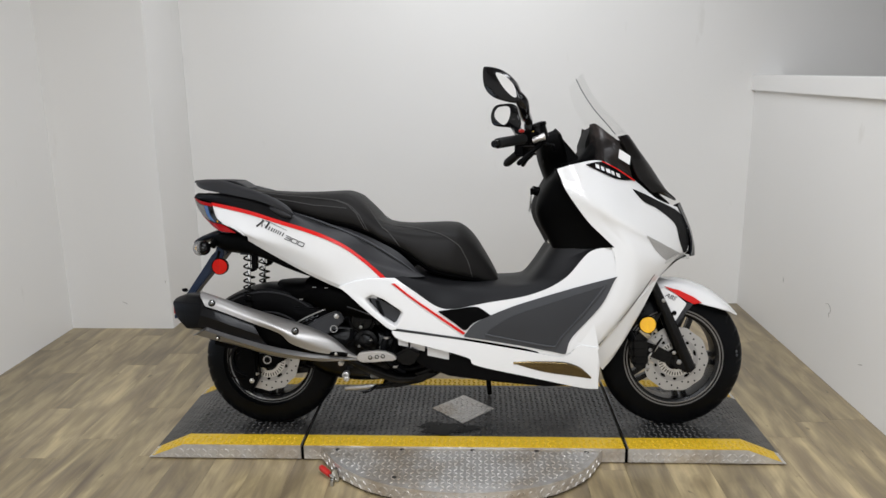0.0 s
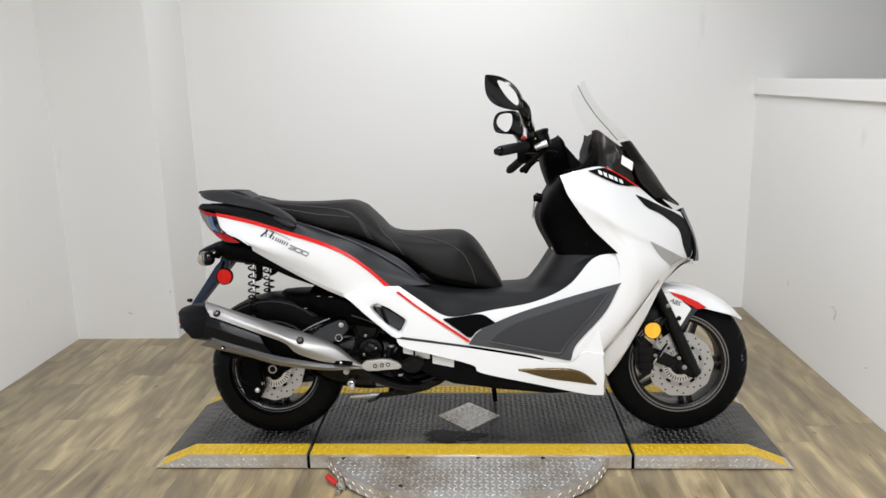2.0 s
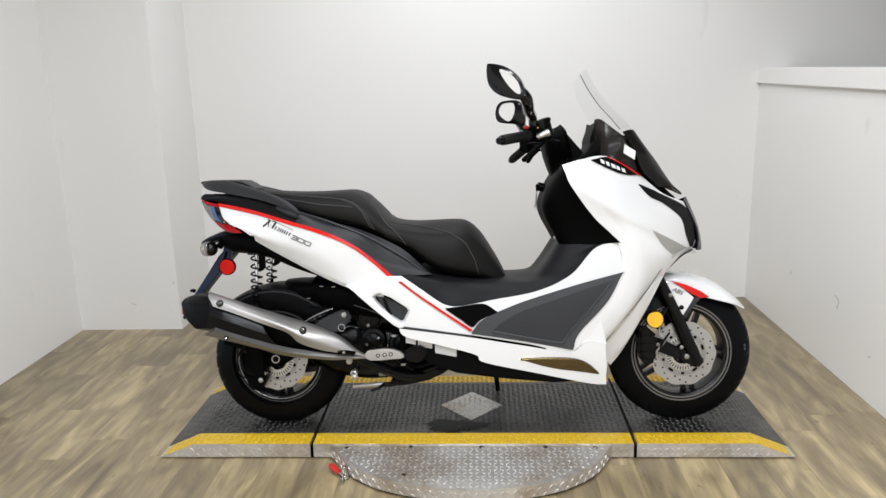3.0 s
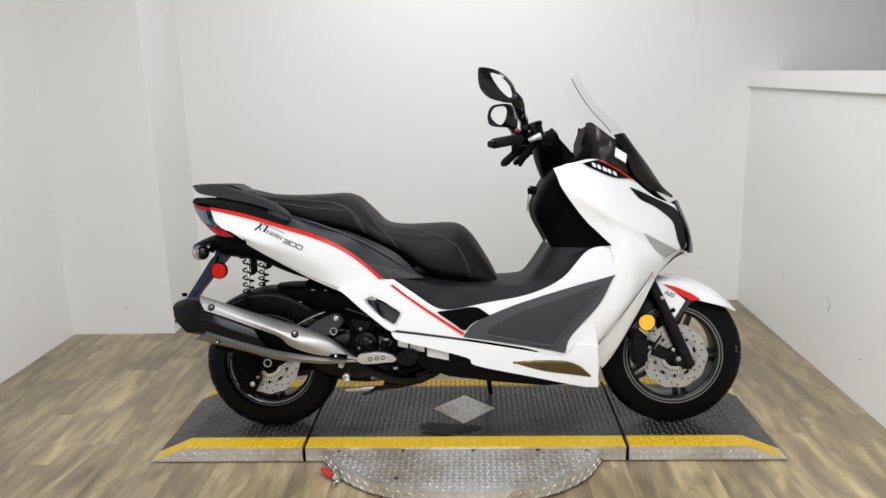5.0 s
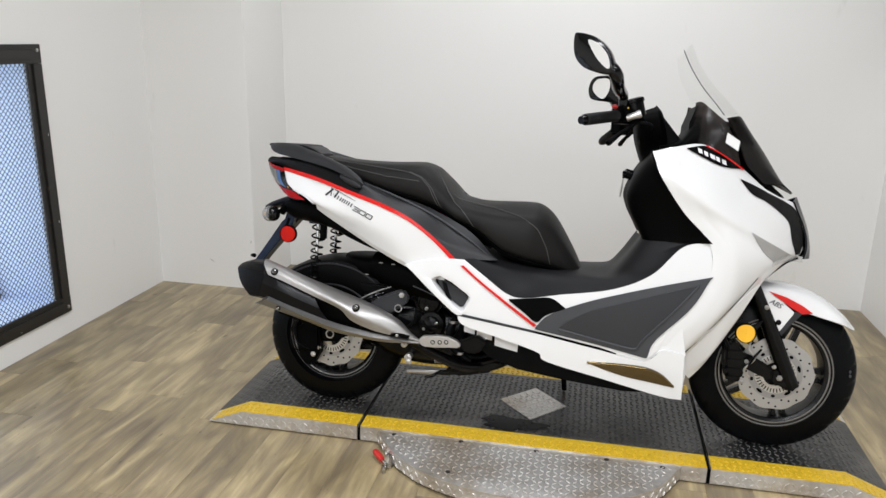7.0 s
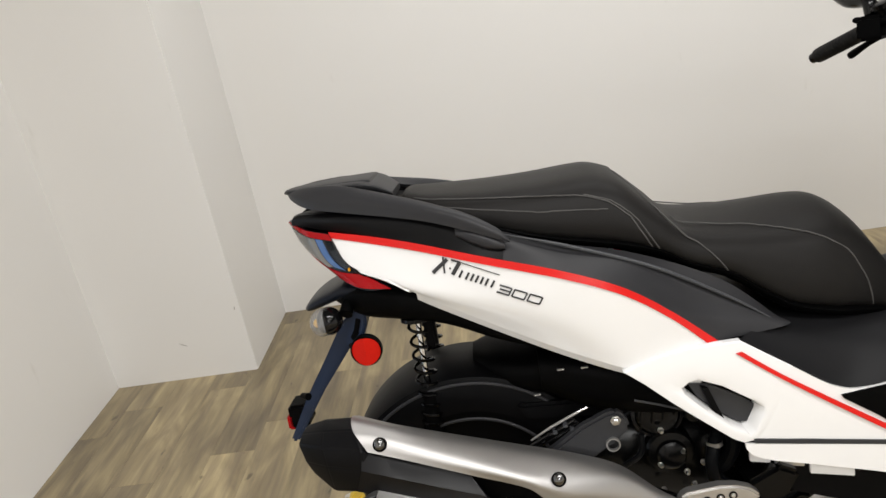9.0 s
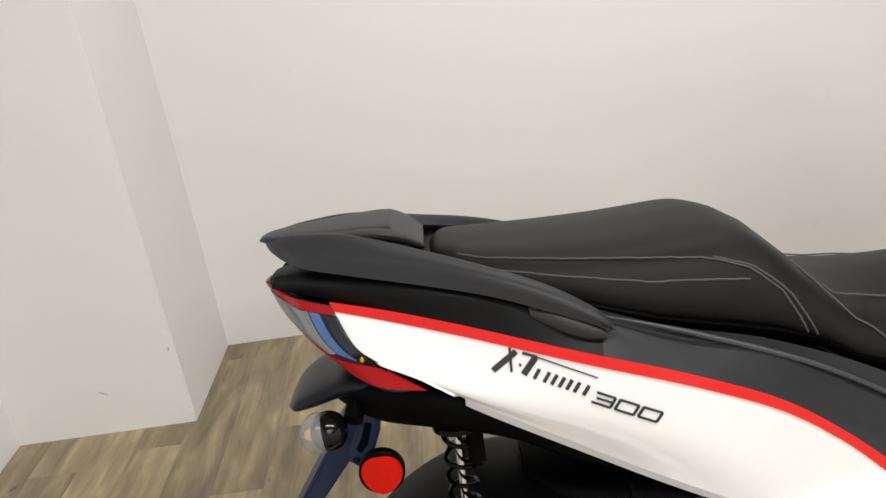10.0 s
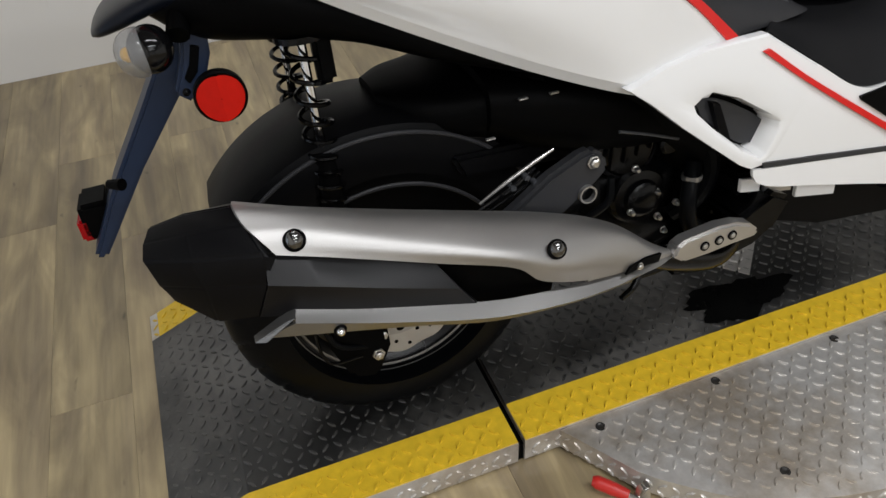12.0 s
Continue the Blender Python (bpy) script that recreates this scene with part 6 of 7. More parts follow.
# bolts, hose and stand fittings low on the engine
for bx, bz, r in ((0.297, 0.270, 0.008), (0.424, 0.243, 0.006), (0.366, 0.280, 0.005), (0.492, 0.258, 0.006), (0.315, 0.212, 0.010)):
    part("flange_bolt", bolt((bx, -0.168, bz), r, 0.010, sides=6), "steel", eng, "steel flange bolt")
part("coolant_hose", tube([(0.478, -0.165, 0.385), (0.462, -0.182, 0.355), (0.458, -0.186, 0.322), (0.472, -0.182, 0.28), (0.534, -0.17, 0.236)], 0.013, 30, 14), "rubber", eng, "black coolant hose")
for k in (0.37, 0.262):
    part("hose_band", lathe([(0.0135, -0.004), (0.0155, -0.004), (0.0155, 0.004), (0.0135, 0.004)], (0.468 if k > 0.3 else 0.497, -0.176, k), 20, axis="z", closed=True), "rim_lip", eng)
part("stand_eye", lathe([(0.006, -0.004), (0.013, -0.004), (0.013, 0.004), (0.006, 0.004)], (0.502, -0.14, 0.182), 20, closed=True), "rim_lip", stand, "worn stand eye")
coil = [(0.40 + 0.09 * i / 159, -0.13 + 0.007 * math.cos(i * 0.8), 0.212 + 0.007 * math.sin(i * 0.8)) for i in range(160)]
part("return_spring", tube(coil, 0.0013, 160, 6, smooth=False), "rim_lip", stand, "steel return spring")
part("stand_tang", tube([(0.42, -0.12, 0.172), (0.40, -0.135, 0.160), (0.37, -0.145, 0.152)], [0.007, 0.006, 0.005], 10, 10), "cast", stand)
part("oil_filler", lathe([(0.017, 0), (0.017, -0.010), (0.013, -0.014), (0, -0.014)], (0.437, -0.150, 0.425), 24), "cast", eng, "black oil filler cap")
for i in range(5):
    part("case_rib", prism([(0.335 + 0.022 * i, 0.408 + 0.006 * i), (0.339 + 0.022 * i, 0.408 + 0.006 * i), (0.345 + 0.022 * i, 0.455), (0.341 + 0.022 * i, 0.455)], -0.162, -0.12, 0.001), "cast", eng)

# ---- front end ----
FG = np.array([cr(c, 60) for c in ROWS_F])
FG = np.array([cr(FG[:, i], 90) for i in range(60)]).reshape(-1, 3)


def fair_y(x, z):
    """The fairing's skin at a place in side view."""
    d = (FG[:, 0] - x) ** 2 + (FG[:, 2] - z) ** 2
    k = np.argpartition(d, 5)[:5]
    w = 1 / (d[k] + 1e-6)
    return float((FG[k, 1] * w).sum() / w.sum())


def fair(name, rows, material, label, off=0.003, nu=24, nv=6):
    return both(name, lambda s: drape(rows, fair_y, off, nu, nv, 0.005, s), material, scooter, label, 60)


fair("air_slit", [[(1.362, 0.914), (1.409, 0.896), (1.469, 0.870), (1.529, 0.845), (1.566, 0.820), (1.590, 0.770), (1.600, 0.715), (1.590, 0.676)], [(1.363, 0.909), (1.403, 0.868), (1.453, 0.845), (1.498, 0.816), (1.538, 0.780), (1.554, 0.723), (1.568, 0.690), (1.575, 0.675)]], "cover_black", "black air slit running down into the nose", 0.003, 48, 8)
fair("front_signal", [[(1.408, 0.748), (1.48, 0.712), (1.556, 0.674)], [(1.410, 0.744), (1.45, 0.692), (1.494, 0.655)]], "alloy", "clear front indicator", 0.003, 16, 6)
fair("signal_cover", [[(1.407, 0.749), (1.48, 0.713), (1.557, 0.675)], [(1.410, 0.743), (1.449, 0.690), (1.493, 0.653)]], "lens", "clear indicator lens", 0.006, 16, 6)
badge = fair("badge_panel", [[(1.185, 1.001), (1.249, 1.010), (1.31, 0.978), (1.368, 0.945)], [(1.188, 0.998), (1.235, 0.975), (1.29, 0.952), (1.33, 0.945)]], "gloss", "black badge panel", 0.0045, 24, 8)
fair("badge_stripe", [[(1.245, 1.0135), (1.30, 0.988), (1.372, 0.945)], [(1.245, 1.0100), (1.30, 0.9835), (1.368, 0.9415)]], "red", "red pinstripe", 0.006, 16, 3)
# maker's mark as plain white shapes
for b, s in zip(badge, (1, -1)):
    for k, w in enumerate((0.013, 0.012, 0.016, 0.012, 0.014)):
        x, z = 1.219 + 0.0193 * k, 1.0035 - 0.0077 * k
        part("mark", drape([[(x, z), (x + w, z - 0.4 * w)], [(x + 0.003, z - 0.014), (x + 0.003 + w, z - 0.014 - 0.4 * w)]], fair_y, 0.0065, 5, 4, 0.005, s), "paper", b, "plain white mark")
# crease line and nose
NOSE_R = [(1.555, -0.05, 0.845), (1.597, -0.052, 0.755), (1.607, -0.055, 0.70), (1.600, -0.058, 0.662)]
NOSE_C = [(1.572, 0, 0.86), (1.612, 0, 0.765), (1.628, 0, 0.70), (1.631, 0, 0.660)]
part("headlight", sheet([NOSE_R, NOSE_C, flip(NOSE_R)], 20, 14, 0.006), "dark_lens", scooter, "dark headlight lens on the nose")
part("chin", sheet([[(1.583, -0.07, 0.668), (1.54, -0.072, 0.642), (1.47, -0.102, 0.582), (1.40, -0.112, 0.50), (1.32, -0.122, 0.39)], [(1.60, 0, 0.66), (1.55, 0, 0.635), (1.48, 0, 0.58), (1.41, 0, 0.5), (1.33, 0, 0.39)], [(1.583, 0.07, 0.668), (1.54, 0.072, 0.642), (1.47, 0.102, 0.582), (1.40, 0.112, 0.50), (1.32, 0.122, 0.39)]], 24, 14, 0.005), "inner", scooter, "black inner fairing")
both("lip", lambda s: sheet([[(1.49, -0.15, 0.655), (1.54, -0.11, 0.675), (1.60, -0.05, 0.668)], [(1.492, -0.152, 0.640), (1.54, -0.112, 0.655), (1.605, -0.05, 0.650)]], 14, 4, 0.004, s), "lens", scooter, "clear lower lip")
both("wheel_arch", lambda s: sheet([[(1.475, -0.135, 0.60), (1.385, -0.185, 0.51), (1.30, -0.205, 0.42), (1.228, -0.214, 0.350)], [(1.42, -0.155, 0.50), (1.343, -0.175, 0.375), (1.30, -0.18, 0.325), (1.240, -0.19, 0.285)], [(1.41, -0.145, 0.47), (1.338, -0.158, 0.350), (1.300, -0.160, 0.292), (1.264, -0.165, 0.250)]], 24, 12, 0.004, s), "white", scooter, "white inner wheel arch")
both("front_skirt", lambda s: sheet([[(1.148, -0.25, 0.372), (1.19, -0.248, 0.36), (1.232, -0.235, 0.352)], [(1.16, -0.25, 0.29), (1.20, -0.25, 0.28), (1.242, -0.232, 0.285)], [(1.15, -0.236, 0.208), (1.20, -0.235, 0.200), (1.236, -0.225, 0.198)]], 12, 12, 0.006, s), "white", scooter, "white front skirt corner")
TOP = [(0.93, 0.301), (1.02, 0.303), (1.11, 0.300), (1.165, 0.282), (1.208, 0.245)]
LOW = [(0.935, 0.296), (1.00, 0.276), (1.06, 0.262), (1.13, 0.252), (1.205, 0.240)]
PROUD = (0.003, 0.007, 0.013, 0.013, 0.005)
# the brown tint stands for the yellow deck edge mirrored in the recess
both("spoiler_recess", lambda s: sheet([[(x, side_y(x, z) - 0.002, z + 0.002) for x, z in TOP], [(x, side_y(x, z) - k, z - 0.004) for (x, z), k in zip(TOP, PROUD)], [(x, side_y(x, z) - 0.004, z) for x, z in LOW]], 26, 16, 0.002, s), "recess_tint", scooter, "dark glossy skirt recess with a painted yellow-brown reflection")
fair("panel_joint", [[(1.230, 0.350), (1.328, 0.460), (1.405, 0.550), (1.445, 0.605)], [(1.233, 0.346), (1.331, 0.456), (1.408, 0.547), (1.447, 0.603)]], "panel_grey", "fine joint along the fairing's front edge", 0.001, 40, 3)
both("trim_line", lambda s: skin([[(0.513, 0.420), (0.627, 0.405), (0.758, 0.387)], [(0.515, 0.412), (0.627, 0.397), (0.758, 0.379)]], 0.003, 24, 3, 0.006, s), "grey", scooter, "grey trim strip")

both("corner_panel", lambda s: skin([[(1.02, 0.356), (1.10, 0.348), (1.15, 0.41), (1.21, 0.47)], [(1.02, 0.322), (1.10, 0.310), (1.17, 0.33), (1.236, 0.346)]], -0.003, 20, 10, 0.004, s), "white", scooter, "white corner of the skirt")

# screen: clear above, smoked below
SC = [(1.182, 1.347), (1.207, 1.283), (1.25, 1.218), (1.30, 1.168), (1.357, 1.115), (1.392, 1.073), (1.454, 0.999), (1.522, 0.903), (1.568, 0.862)]
SE = [(1.155, 1.315), (1.173, 1.262), (1.205, 1.205), (1.235, 1.165), (1.27, 1.125), (1.31, 1.078), (1.345, 1.02), (1.375, 0.96), (1.46, 0.885)]
EDGE_Y = [-0.105, -0.15, -0.175, -0.19, -0.20, -0.205, -0.20, -0.175, -0.11]


def screen_rows(a, b):
    c = cr([(x, 0, z) for x, z in SC], 41)[a:b]
    e = cr([(x, y, z) for (x, z), y in zip(SE, EDGE_Y)], 41)[a:b]
    q = c * 0.38 + e * 0.62
    q[:, 0] += 0.016
    q[:, 2] += 0.012
    for k in (c, e, q):
        k[:, 0] += 0.010 * np.clip((k[:, 2] - 1.05) / 0.1, 0, 1)
    q[:, 1] = e[:, 1] * 0.66
    fl = lambda p: p * np.array([1, -1, 1])
    return [e[::2], q[::2], c[::2], fl(q)[::2], fl(e)[::2]]


part("windscreen", sheet(screen_rows(0, 24), 30, 26, 0.003), "screen", scooter, "clear moulded windscreen", 60)
part("screen_edge", tube([tuple(q) for q in screen_rows(0, 24)[0]], 0.0016, 40, 6), "panel_grey", scooter, "polished edge of the screen")
part("screen_base", sheet(screen_rows(23, 41), 24, 26, 0.004), "smoke", scooter, "smoked dark lower screen", 60)
part("screen_inner", sheet([[(x - 0.022, y * 0.93, z - 0.012) for x, y, z in r] for r in screen_rows(25, 41)], 20, 20, 0.004), "inner", scooter, "black screen support")
both("screen_wing", lambda s: sheet([[(1.216, -0.10, 1.152), (1.236, -0.15, 1.146), (1.30, -0.196, 1.085)], [(1.212, -0.12, 1.09), (1.245, -0.18, 1.07), (1.33, -0.20, 1.03)], [(1.212, -0.14, 1.005), (1.26, -0.195, 1.005), (1.36, -0.175, 0.955)]], 16, 12, 0.004, s), "smoke2", scooter, "smoked wind deflector")
part("dashboard", loft([oval(*s, 3) for s in ((1.115, 0, 1.0, 0.11, 0.012, 0.02), (1.17, 0, 1.01, 0.15, 0.014, 0.04), (1.222, 0, 1.04, 0.16, 0.06, 0.06), (1.27, 0, 1.05, 0.17, 0.06, 0.08), (1.34, 0, 1.0, 0.15, 0.05, 0.06), (1.42, 0, 0.93, 0.1, 0.03, 0.05))], 28, 26), "inner", scooter, "black dashboard binnacle")
part("dash_hood", prism([(1.199, 1.03), (1.200, 1.085), (1.222, 1.148), (1.232, 1.144), (1.230, 1.08), (1.238, 1.02)], -0.12, 0.12, 0.006), "inner", scooter)
part("screen_sticker", sheet([[(1.298, -0.252, 1.052), (1.338, -0.245, 1.028)], [(1.295, -0.25, 1.022), (1.335, -0.243, 0.998)]], 4, 4, 0.001), "paper", scooter, "small white sticker on the screen")

# steering
bar = part("handlebar", tube([(0.905, -0.342, 1.075), (0.962, -0.275, 1.088), (1.01, -0.20, 1.09), (1.055, -0.10, 1.085), (1.07, 0, 1.08), (1.055, 0.10, 1.085), (1.01, 0.20, 1.09), (0.985, 0.275, 1.07), (0.955, 0.345, 1.048)], 0.0115, 60, 12), "inner", scooter, "black handlebar")
part("steering_cover", loft([[(x + dx, y, z + dz) for dx, y, dz in ((-w, 0, -0.02), (-w * 0.8, -h, -0.01), (0, -h * 1.1, 0.0), (w * 0.8, -h, 0.01), (w, 0, 0.02), (w * 0.8, h, 0.01), (0, h * 1.1, 0.0), (-w * 0.8, h, -0.01))] for x, z, w, h in ((1.115, 0.95, 0.045, 0.07), (1.10, 1.0, 0.05, 0.075), (1.085, 1.05, 0.05, 0.10), (1.075, 1.10, 0.045, 0.11), (1.07, 1.125, 0.03, 0.09))], 24, 16), "inner", bar, "black handlebar cover")
part("stem_cover", prism([(1.06, 1.12), (1.10, 1.13), (1.19, 1.025), (1.17, 1.0), (1.09, 0.95), (1.045, 1.04)], -0.07, 0.07, 0.012), "inner", bar)
for s in (1, -1):
    tip, p0 = (Vector((0.868, -0.385, 1.066)), Vector((0.962, -0.275, 1.088))) if s == 1 else (Vector((0.936, 0.395, 1.03)), Vector((0.985, 0.275, 1.07)))
    d = tip - p0
    grip = part("grip", tube([p0 + d * k for k in (0, 0.05, 0.5, 0.95, 1.0)], [0.019, 0.0175, 0.0165, 0.0175, 0.016], 20, 16), "grip", bar, "ribbed black rubber grip")
    for k in range(12):
        part("grip_rib", tube([p0 + d * (0.1 + 0.07 * k), p0 + d * (0.12 + 0.07 * k)], 0.0182, 3, 14), "grip", grip)
    part("bar_end", tube([p0 + d, p0 + d * 1.12], [0.014, 0.012], 4, 14), "cast", bar)
    part("switch_block", block(-0.028, 0.028, -0.03, 0.03, -0.028, 0.026, 0.008, Matrix.Translation(p0 - d * 0.22) @ Matrix.Rotation(radians(40 * s), 4, "Z")), "inner", bar, "black switch block")
    drop = 1.0 if s == 1 else 0.25
    part("lever", tube([p0 + d * k + Vector((x, 0, -z * drop)) for k, x, z in ((-0.25, 0.045, 0.012), (0.1, 0.055, 0.030), (0.4, 0.054, 0.045), (0.78, 0.058, 0.066), (0.85, 0.058, 0.070))], [0.009, 0.007, 0.0065, 0.0095, 0.0075], 24, 10), "inner", bar, "black brake lever")
    part("lever_bracket", tube([p0 - d * 0.30 + Vector((0.006, -0.030 * s, -0.012)), p0 - d * 0.30 + Vector((0.022, -0.034 * s, -0.006)), p0 - d * 0.30 + Vector((0.044, -0.030 * s, 0.002))], [0.012, 0.010, 0.013], 10, 12), "alloy", bar, "bare alloy lever bracket")
    seat_at = p0 - d * 0.40 + Vector((0.018, 0, 0.022))
    bm = lathe([(0.0, -0.030), (0.029, -0.030), (0.031, 0.012), (0.035, 0.014), (0.035, 0.024), (0.027, 0.028), (0, 0.028)], seat_at, 24, axis="z")
    bmesh.ops.rotate(bm, cent=seat_at, matrix=Matrix.Rotation(radians(-18), 3, "Y"), verts=bm.verts)
    part("fluid_reservoir", bm, "cast", bar, "black brake fluid reservoir")
    part("cable_adjuster", tube([(1.066, -0.10 * s, 1.095), (1.080, -0.10 * s, 1.115), (1.092, -0.10 * s, 1.125)], [0.004, 0.004, 0.007], 8, 8), "cast", bar, "black cable adjuster")
    part("switch", blob(p0 - d * 0.06 + Vector((-0.012, -0.012 * s, 0.026)), 0.010, 0.010, 0.007, u=12, v=8), "red_grip" if s == 1 else "inner", bar, "red stop switch" if s == 1 else "black switch")
    part("cable", tube([p0 - d * 0.25 + Vector((0.03, 0, -0.02)), p0 - d * 0.5 + Vector((0.06, 0, -0.03)), Vector((1.09, -0.09 * s, 1.05)), Vector((1.11, -0.06 * s, 0.98))], 0.005, 24, 8), "rubber", bar)
    # mirrors, turned out towards the flank
    base = p0 - d * 0.15 + Vector((0.004, 0, 0.03))
    if s == 1:
        head, slope = Vector((0.885, -0.42, 1.255)), -0.6
        rim_pts = ((-0.064, 0.054), (-0.051, 0.063), (-0.002, 0.046), (0.036, 0.007), (0.054, -0.045), (0.045, -0.062), (0.010, -0.056), (-0.034, -0.036), (-0.06, 0.0))
        glass_pts = ((-0.020, 0.037), (0.007, 0.028), (0.036, -0.004), (0.047, -0.040), (0.036, -0.044), (0.006, -0.012))
    else:
        head, slope = Vector((0.914, 0.40, 1.235)), -0.6
        rim_pts = ((-0.045, 0.019), (-0.034, 0.040), (-0.010, 0.050), (0.044, 0.047), (0.066, 0.015), (0.072, -0.054), (0.02, -0.051), (-0.034, -0.040), (-0.048, -0.010))
        glass_pts = ((-0.033, 0.011), (-0.022, 0.033), (-0.006, 0.042), (0.034, 0.039), (0.040, 0.0), (0.025, -0.036), (0.005, -0.043), (-0.026, -0.016))
    back = Vector((-slope, 1, 0)).normalized()
    ringat = lambda pts, k, t: [tuple(head + Vector((a * k, a * k * slope, b * k)) + back * t) for a, b in pts]
    foot = head + Vector((0.05, 0.05 * slope, -0.055)) + back * 0.02
    mir = part("mirror", tube([base, base + Vector((-0.002, -0.012 * s, 0.03)), base.lerp(foot, 0.55), foot, head + back * 0.03], [0.014, 0.016, 0.019, 0.020, 0.014], 24, 12), "gloss", scooter, "glossy black mirror turned outward on its arm")
    shell = part("mirror_shell", loft([ringat(rim_pts, 0.93, -0.004), ringat(rim_pts, 1.0, 0.0), ringat(rim_pts, 0.98, 0.016), ringat(rim_pts, 0.78, 0.04), ringat(rim_pts, 0.4, 0.056), ringat(rim_pts, 0.08, 0.06)], 44, 26), "gloss", mir, "glossy black mirror housing", 60)
    part("mirror_glass", loft([ringat(glass_pts, 1.0 if s == 1 else 0.9, -0.0065), ringat(glass_pts, 1.0 if s == 1 else 0.9, -0.003)], 40), "mirror", shell, "mirror glass")
part("tag", block(0.985, 0.999, -0.27, -0.262, 1.098, 1.118, 0.002), "yellow", bar, "small yellow tag")
lock = part("ignition_lock", tube([(1.035, -0.03, 0.905), (1.012, -0.035, 0.912)], [0.018, 0.016], 6, 16), "cast", scooter, "black ignition lock with a key")
part("key", prism([(1.004, 0.918), (1.014, 0.92), (1.016, 0.895), (1.006, 0.89)], -0.038, -0.033, 0.002), "inner", lock, "black headed key")
part("key_tag", tube([(1.008, -0.036, 0.893), (1.005, -0.036, 0.86), (1.001, -0.038, 0.83)], [0.002, 0.004, 0.003], 8, 8), "steel", lock, "hanging steel key tag")
part("glove_lock", bolt((1.075, -0.10, 0.72), 0.008, 0.008), "steel", scooter)

# fork, fender and brake
for s in (1, -1):
    leg = part("fork_leg", tube([(1.40, -0.088 * s, 0.68), (1.455, -0.09 * s, 0.56), (1.53, -0.094 * s, 0.395), (1.60, -0.096 * s, 0.237)], [0.019, 0.021, 0.025, 0.025], 20, 18), "cast", scooter, "black front fork leg")
    part("fork_foot", prism([(1.575, 0.27), (1.60, 0.285), (1.617, 0.245), (1.598, 0.222), (1.56, 0.24), (1.53, 0.255), (1.53, 0.29)], -0.115 * s, -0.075 * s, 0.006), "cast", leg)
    part("fork_pinch", bolt((1.556, -0.112 * s, 0.268), 0.008, 0.012 * s, sides=6), "rim_lip", leg, "steel axle end")
    part("fork_clip", bolt((1.495, -0.112, 0.50), 0.006, 0.006), "steel", leg)
FE = [(1.455, -0.07, 0.532), (1.52, -0.085, 0.526), (1.59, -0.09, 0.500), (1.645, -0.088, 0.482), (1.728, -0.078, 0.459), (1.792, -0.02, 0.430)]
FS = [(1.46, -0.06, 0.556), (1.53, -0.068, 0.560), (1.60, -0.07, 0.546), (1.66, -0.066, 0.522), (1.74, -0.056, 0.474), (1.795, -0.014, 0.432)]
FC = [(1.46, 0, 0.568), (1.51, 0, 0.573), (1.583, 0, 0.568), (1.63, 0, 0.556), (1.694, 0, 0.526), (1.758, 0, 0.477), (1.798, 0, 0.434)]
fender = part("front_fender", sheet([FE, FS, FC, flip(FS), flip(FE)], 36, 26, 0.004), "white", scooter, "glossy white front fender", 60)
for s in (1, -1):
    y0 = lambda d: (-0.096 - d) * s
    part("fender_side", prism([(1.480, 0.539), (1.494, 0.550), (1.540, 0.524), (1.588, 0.485), (1.560, 0.44), (1.533, 0.398), (1.518, 0.43)], min(y0(0), y0(-0.01)), max(y0(0), y0(-0.01)), 0.003), "white", fender)
    part("fender_edge", prism([(1.586, 0.490), (1.611, 0.486), (1.578, 0.445), (1.548, 0.400), (1.530, 0.372), (1.531, 0.398), (1.560, 0.443)], min(y0(0.002), y0(-0.008)), max(y0(0.002), y0(-0.008)), 0.002), "grey", fender, "dark fender edge")
    part("fender_stripe", prism([(1.499, 0.552), (1.557, 0.536), (1.609, 0.512), (1.641, 0.490), (1.610, 0.484), (1.578, 0.500), (1.536, 0.527)], min(y0(0.003), y0(-0.006)), max(y0(0.003), y0(-0.006)), 0.001), "red", fender, "red fender stripe")
    turn = Matrix.Translation((1.503 if s == 1 else 1.548, y0(0.0012), 0.514 if s == 1 else 0.494)) @ Matrix.Rotation(radians(25 * s), 4, "Y") @ (pose(0, 0, 0, 90) if s == 1 else pose(0, 0, 0, 90, 0, 180))
    part("fender_mark", lettering("ABS", 0.0240, turn), "grey", fender, "small grey raised letters")
    part("fender_bolt", bolt((1.539, y0(0.001), 0.451), 0.007, 0.006 * s), "cast", fender)
cal = part("front_caliper", prism([(1.375, 0.372), (1.402, 0.385), (1.43, 0.36), (1.445, 0.30), (1.44, 0.255), (1.42, 0.235), (1.39, 0.245), (1.378, 0.30)], -0.125, -0.055, 0.010), "cast", scooter, "black front brake caliper")
for z in (0.345, 0.315, 0.285, 0.258):
    part("caliper_rib", block(1.385, 1.43, -0.132, -0.122, z - 0.006, z + 0.006, 0.002), "cast", cal)
part("caliper_mount", prism([(1.43, 0.345), (1.47, 0.33), (1.54, 0.295), (1.575, 0.30), (1.56, 0.25), (1.50, 0.265), (1.44, 0.29)], -0.105, -0.085, 0.006), "cast", cal)
for bx, bz in ((1.455, 0.365), (1.448, 0.315), (1.535, 0.305), (1.44, 0.245)):
    part("caliper_bolt", bolt((bx, -0.118, bz), 0.006, 0.010, sides=6), "steel" if bx > 1.5 else "rim_lip", cal, "steel bolt")
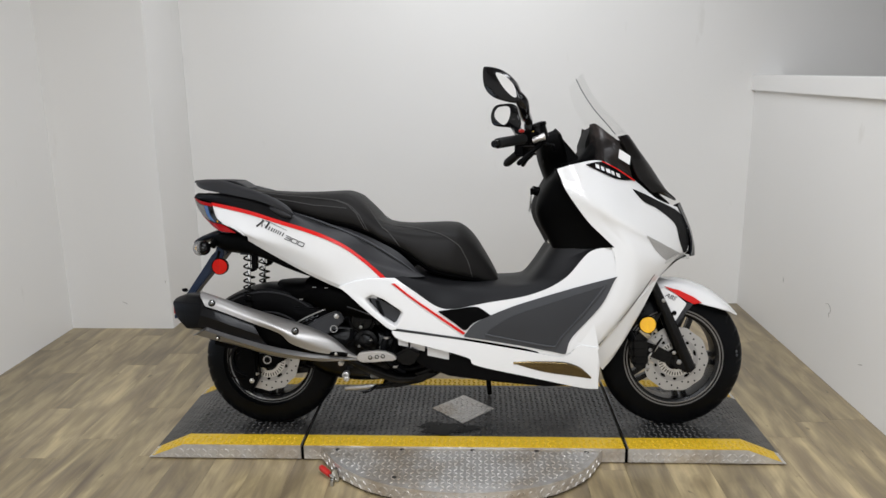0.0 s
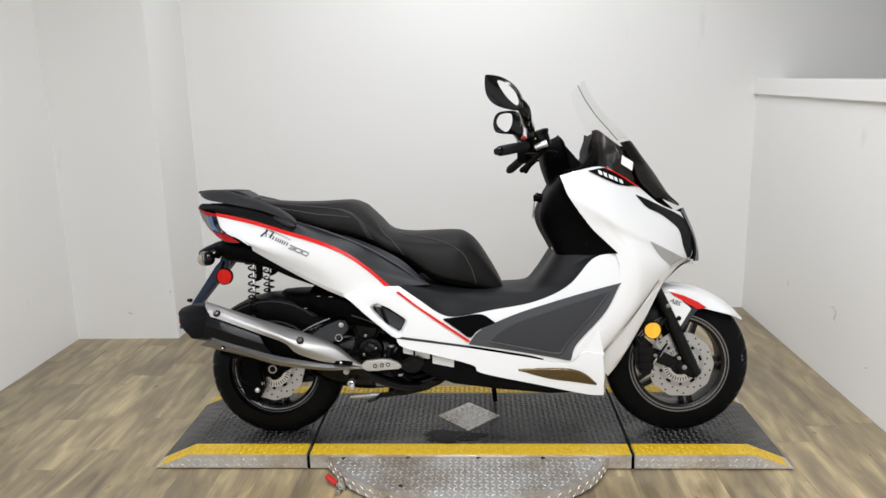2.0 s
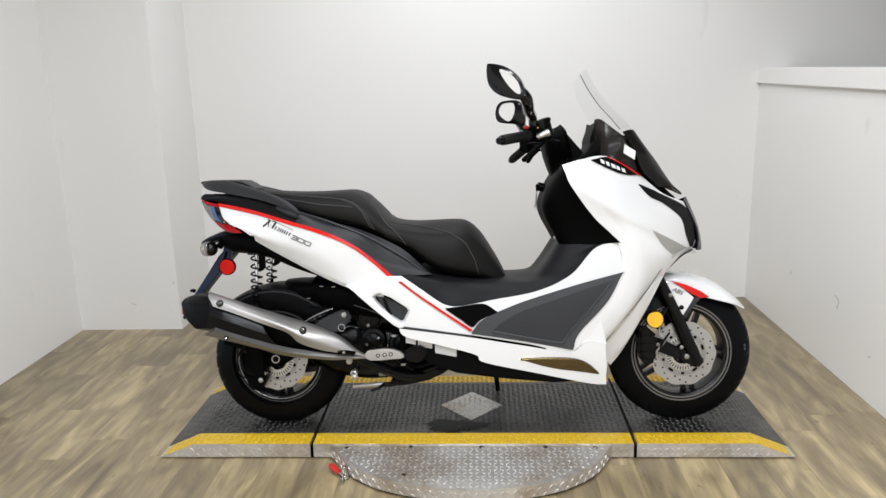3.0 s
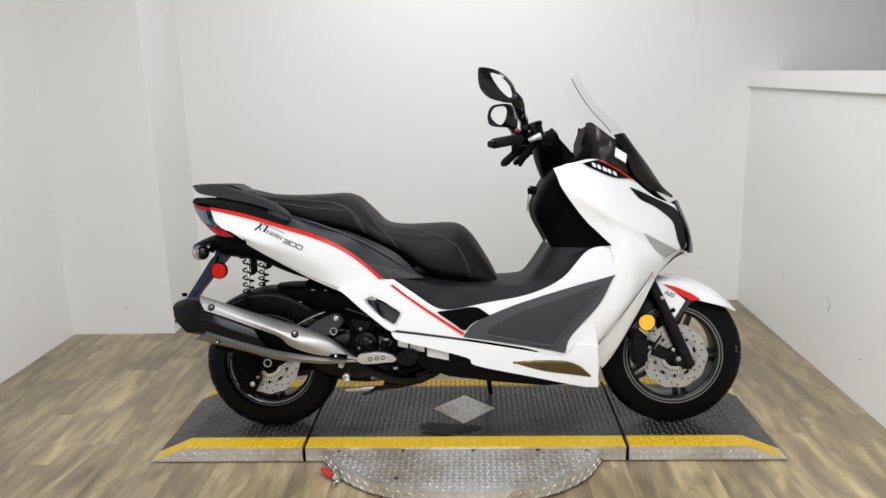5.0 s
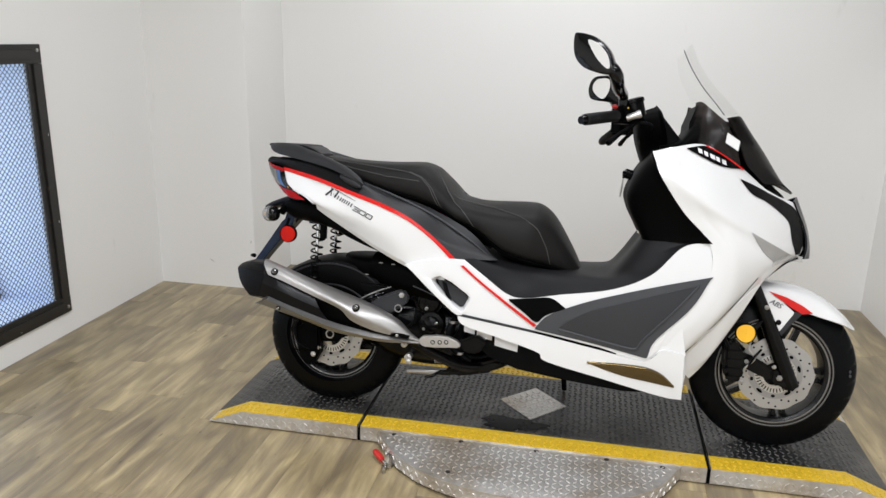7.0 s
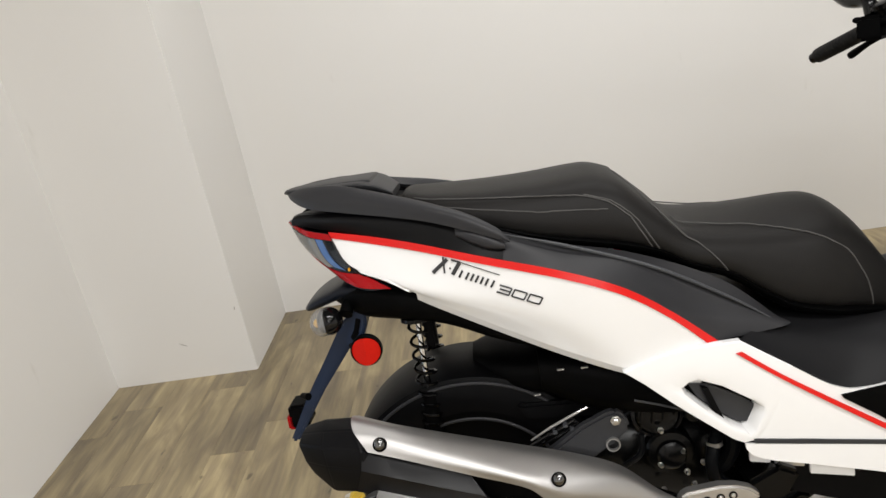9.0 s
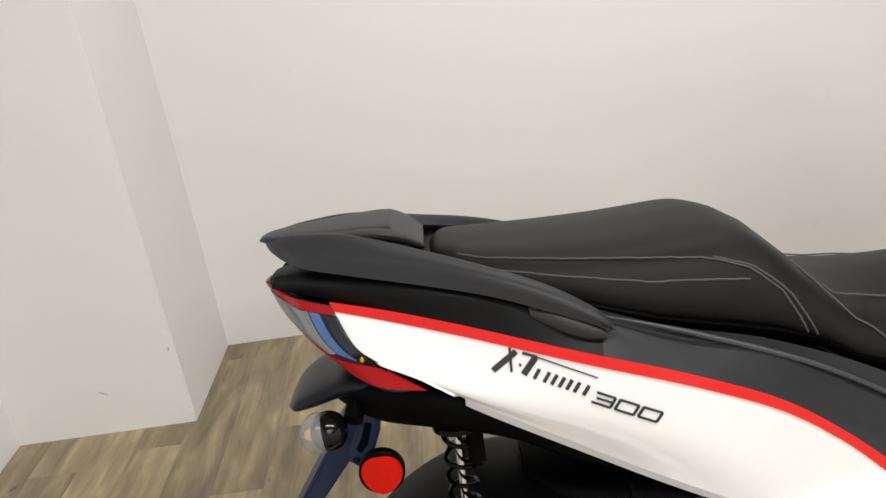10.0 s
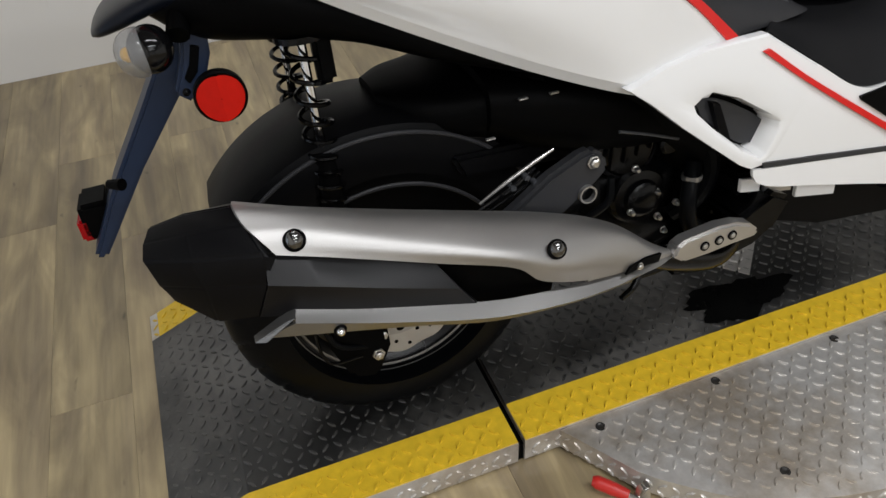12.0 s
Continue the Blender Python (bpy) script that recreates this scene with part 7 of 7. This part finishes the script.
for pts, r, mat in (([(1.42, -0.115, 0.46), (1.39, -0.13, 0.44), (1.37, -0.13, 0.40), (1.385, -0.13, 0.36)], 0.0055, "rubber"), ([(1.43, -0.11, 0.48), (1.40, -0.125, 0.50), (1.37, -0.12, 0.47), (1.365, -0.12, 0.42), (1.38, -0.12, 0.35)], 0.004, "rubber"),
                    ([(1.46, -0.115, 0.40), (1.45, -0.13, 0.36), (1.47, -0.13, 0.33), (1.44, -0.13, 0.29), (1.46, -0.12, 0.265)], 0.0035, "steel"), ([(1.49, -0.12, 0.36), (1.47, -0.135, 0.34), (1.45, -0.13, 0.30)], 0.004, "rubber")):
    part("brake_hose", tube(pts, r, 24, 8), mat, cal)
round_reflector(1.434, -0.128, 0.413, 0.030, "amber", "round amber side reflector")
part("reflector_arm", prism([(1.405, 0.40), (1.46, 0.44), (1.49, 0.46), (1.47, 0.42), (1.44, 0.385)], -0.12, -0.108, 0.003), "cast", scooter)

# model lettering on the tail: plain strokes and the number
TG = np.array([cr(c, 80) for c in (RED_LOW, WHITE_MID, WHITE_LOW)])
TG = np.array([cr(TG[:, i], 50) for i in range(80)]).reshape(-1, 3)


def tail_y(x, z):
    d = (TG[:, 0] - x) ** 2 + (TG[:, 2] - z) ** 2
    k = np.argpartition(d, 5)[:5]
    w = 1 / (d[k] + 1e-6)
    return float((TG[k, 1] * w).sum() / w.sum())


L0, LU, LV = np.array((-0.008, 0.781)), np.array((0.927, -0.375)), np.array((0.55, 0.835))


def stroke(parent, s, a, b, w):
    """A slanted bar between two points given along and across the lettering."""
    p, q = (L0 + LU * k[0] + LV * k[1] for k in (a, b))
    n = np.array((-(q - p)[1], (q - p)[0]))
    n = n / np.linalg.norm(n) * w / 2
    part("letter_stroke", drape([[tuple(p + n), tuple(q + n)], [tuple(p - n), tuple(q - n)]], tail_y, 0.0022, 6, 2, 0.003, s), "ink", parent)


for t, s in zip(tails, (1, -1)):
    # plain strokes of the model mark: a tall crossed pair, a barred stem, a long thin overline and a row of short bars
    for a, b, w in (((0.000, 0.001), (0.013, 0.034), 0.0065), ((0.004, 0.036), (0.020, 0.007), 0.0030), ((0.0245, 0.018), (0.0255, 0.020), 0.0030),
                    ((0.034, 0.009), (0.036, 0.035), 0.0070), ((0.020, 0.035), (0.037, 0.036), 0.0030), ((0.036, 0.036), (0.110, 0.035), 0.0011),
                    *(((u, 0.008), (u, 0.022), 0.0036) for u in (0.047, 0.059, 0.068, 0.077, 0.086, 0.095, 0.106))):
        stroke(t, s, a, b, w)
    # the number 300
    for k, kind in enumerate("300"):
        u = 0.118 + 0.0275 * k
        bars = [((u, 0.017), (u + 0.022, 0.017)), ((u, 0.003), (u + 0.022, 0.003)), ((u + 0.022, 0.017), (u + 0.022, 0.003))]
        bars.append(((u + 0.003, 0.010), (u + 0.021, 0.010)) if kind == "3" else ((u, 0.017), (u, 0.003)))
        for a, b in bars:
            stroke(t, s, a, b, 0.0024)

# ---- floor planks ----
PW, PL, PF = 0.152, 0.92, -3.4
meshes = {}


def plank_mesh(w, ln):
    key = (round(w, 3), round(ln, 3))
    if key not in meshes:
        me = bpy.data.meshes.new("plank")
        g = 0.0002
        b = 0.0005
        ring = lambda d, z: [(g + d, g + d, z), (w - g - d, g + d, z), (w - g - d, ln - g - d, z), (g + d, ln - g - d, z)]
        v = ring(0, -0.004) + ring(0, -b * 0.6) + ring(b, 0)
        f = [(0, 1, 5, 4), (1, 2, 6, 5), (2, 3, 7, 6), (3, 0, 4, 7), (4, 5, 9, 8), (5, 6, 10, 9), (6, 7, 11, 10), (7, 4, 8, 11), (8, 9, 10, 11)]
        me.from_pydata(v, [], f)
        me.materials.append(M["plank"])
        meshes[key] = me
    return meshes[key]


rng = random.Random(7)
x = -1.547
while x < XR - 0.002:
    x0 = max(x, XL + 0.001)
    w = min(PW - x0 + x, XR - 0.001 - x0)
    y = PF - rng.random() * PL
    while y < YB:
        y0, y1 = max(y, PF), min(y + PL, YB - 0.001)
        if y1 - y0 > 0.02:
            pk = new("plank", plank_mesh(w, y1 - y0))
            pk.parent = floor
            pk.location = (x0, y0, 0)
        y += PL
    x += PW
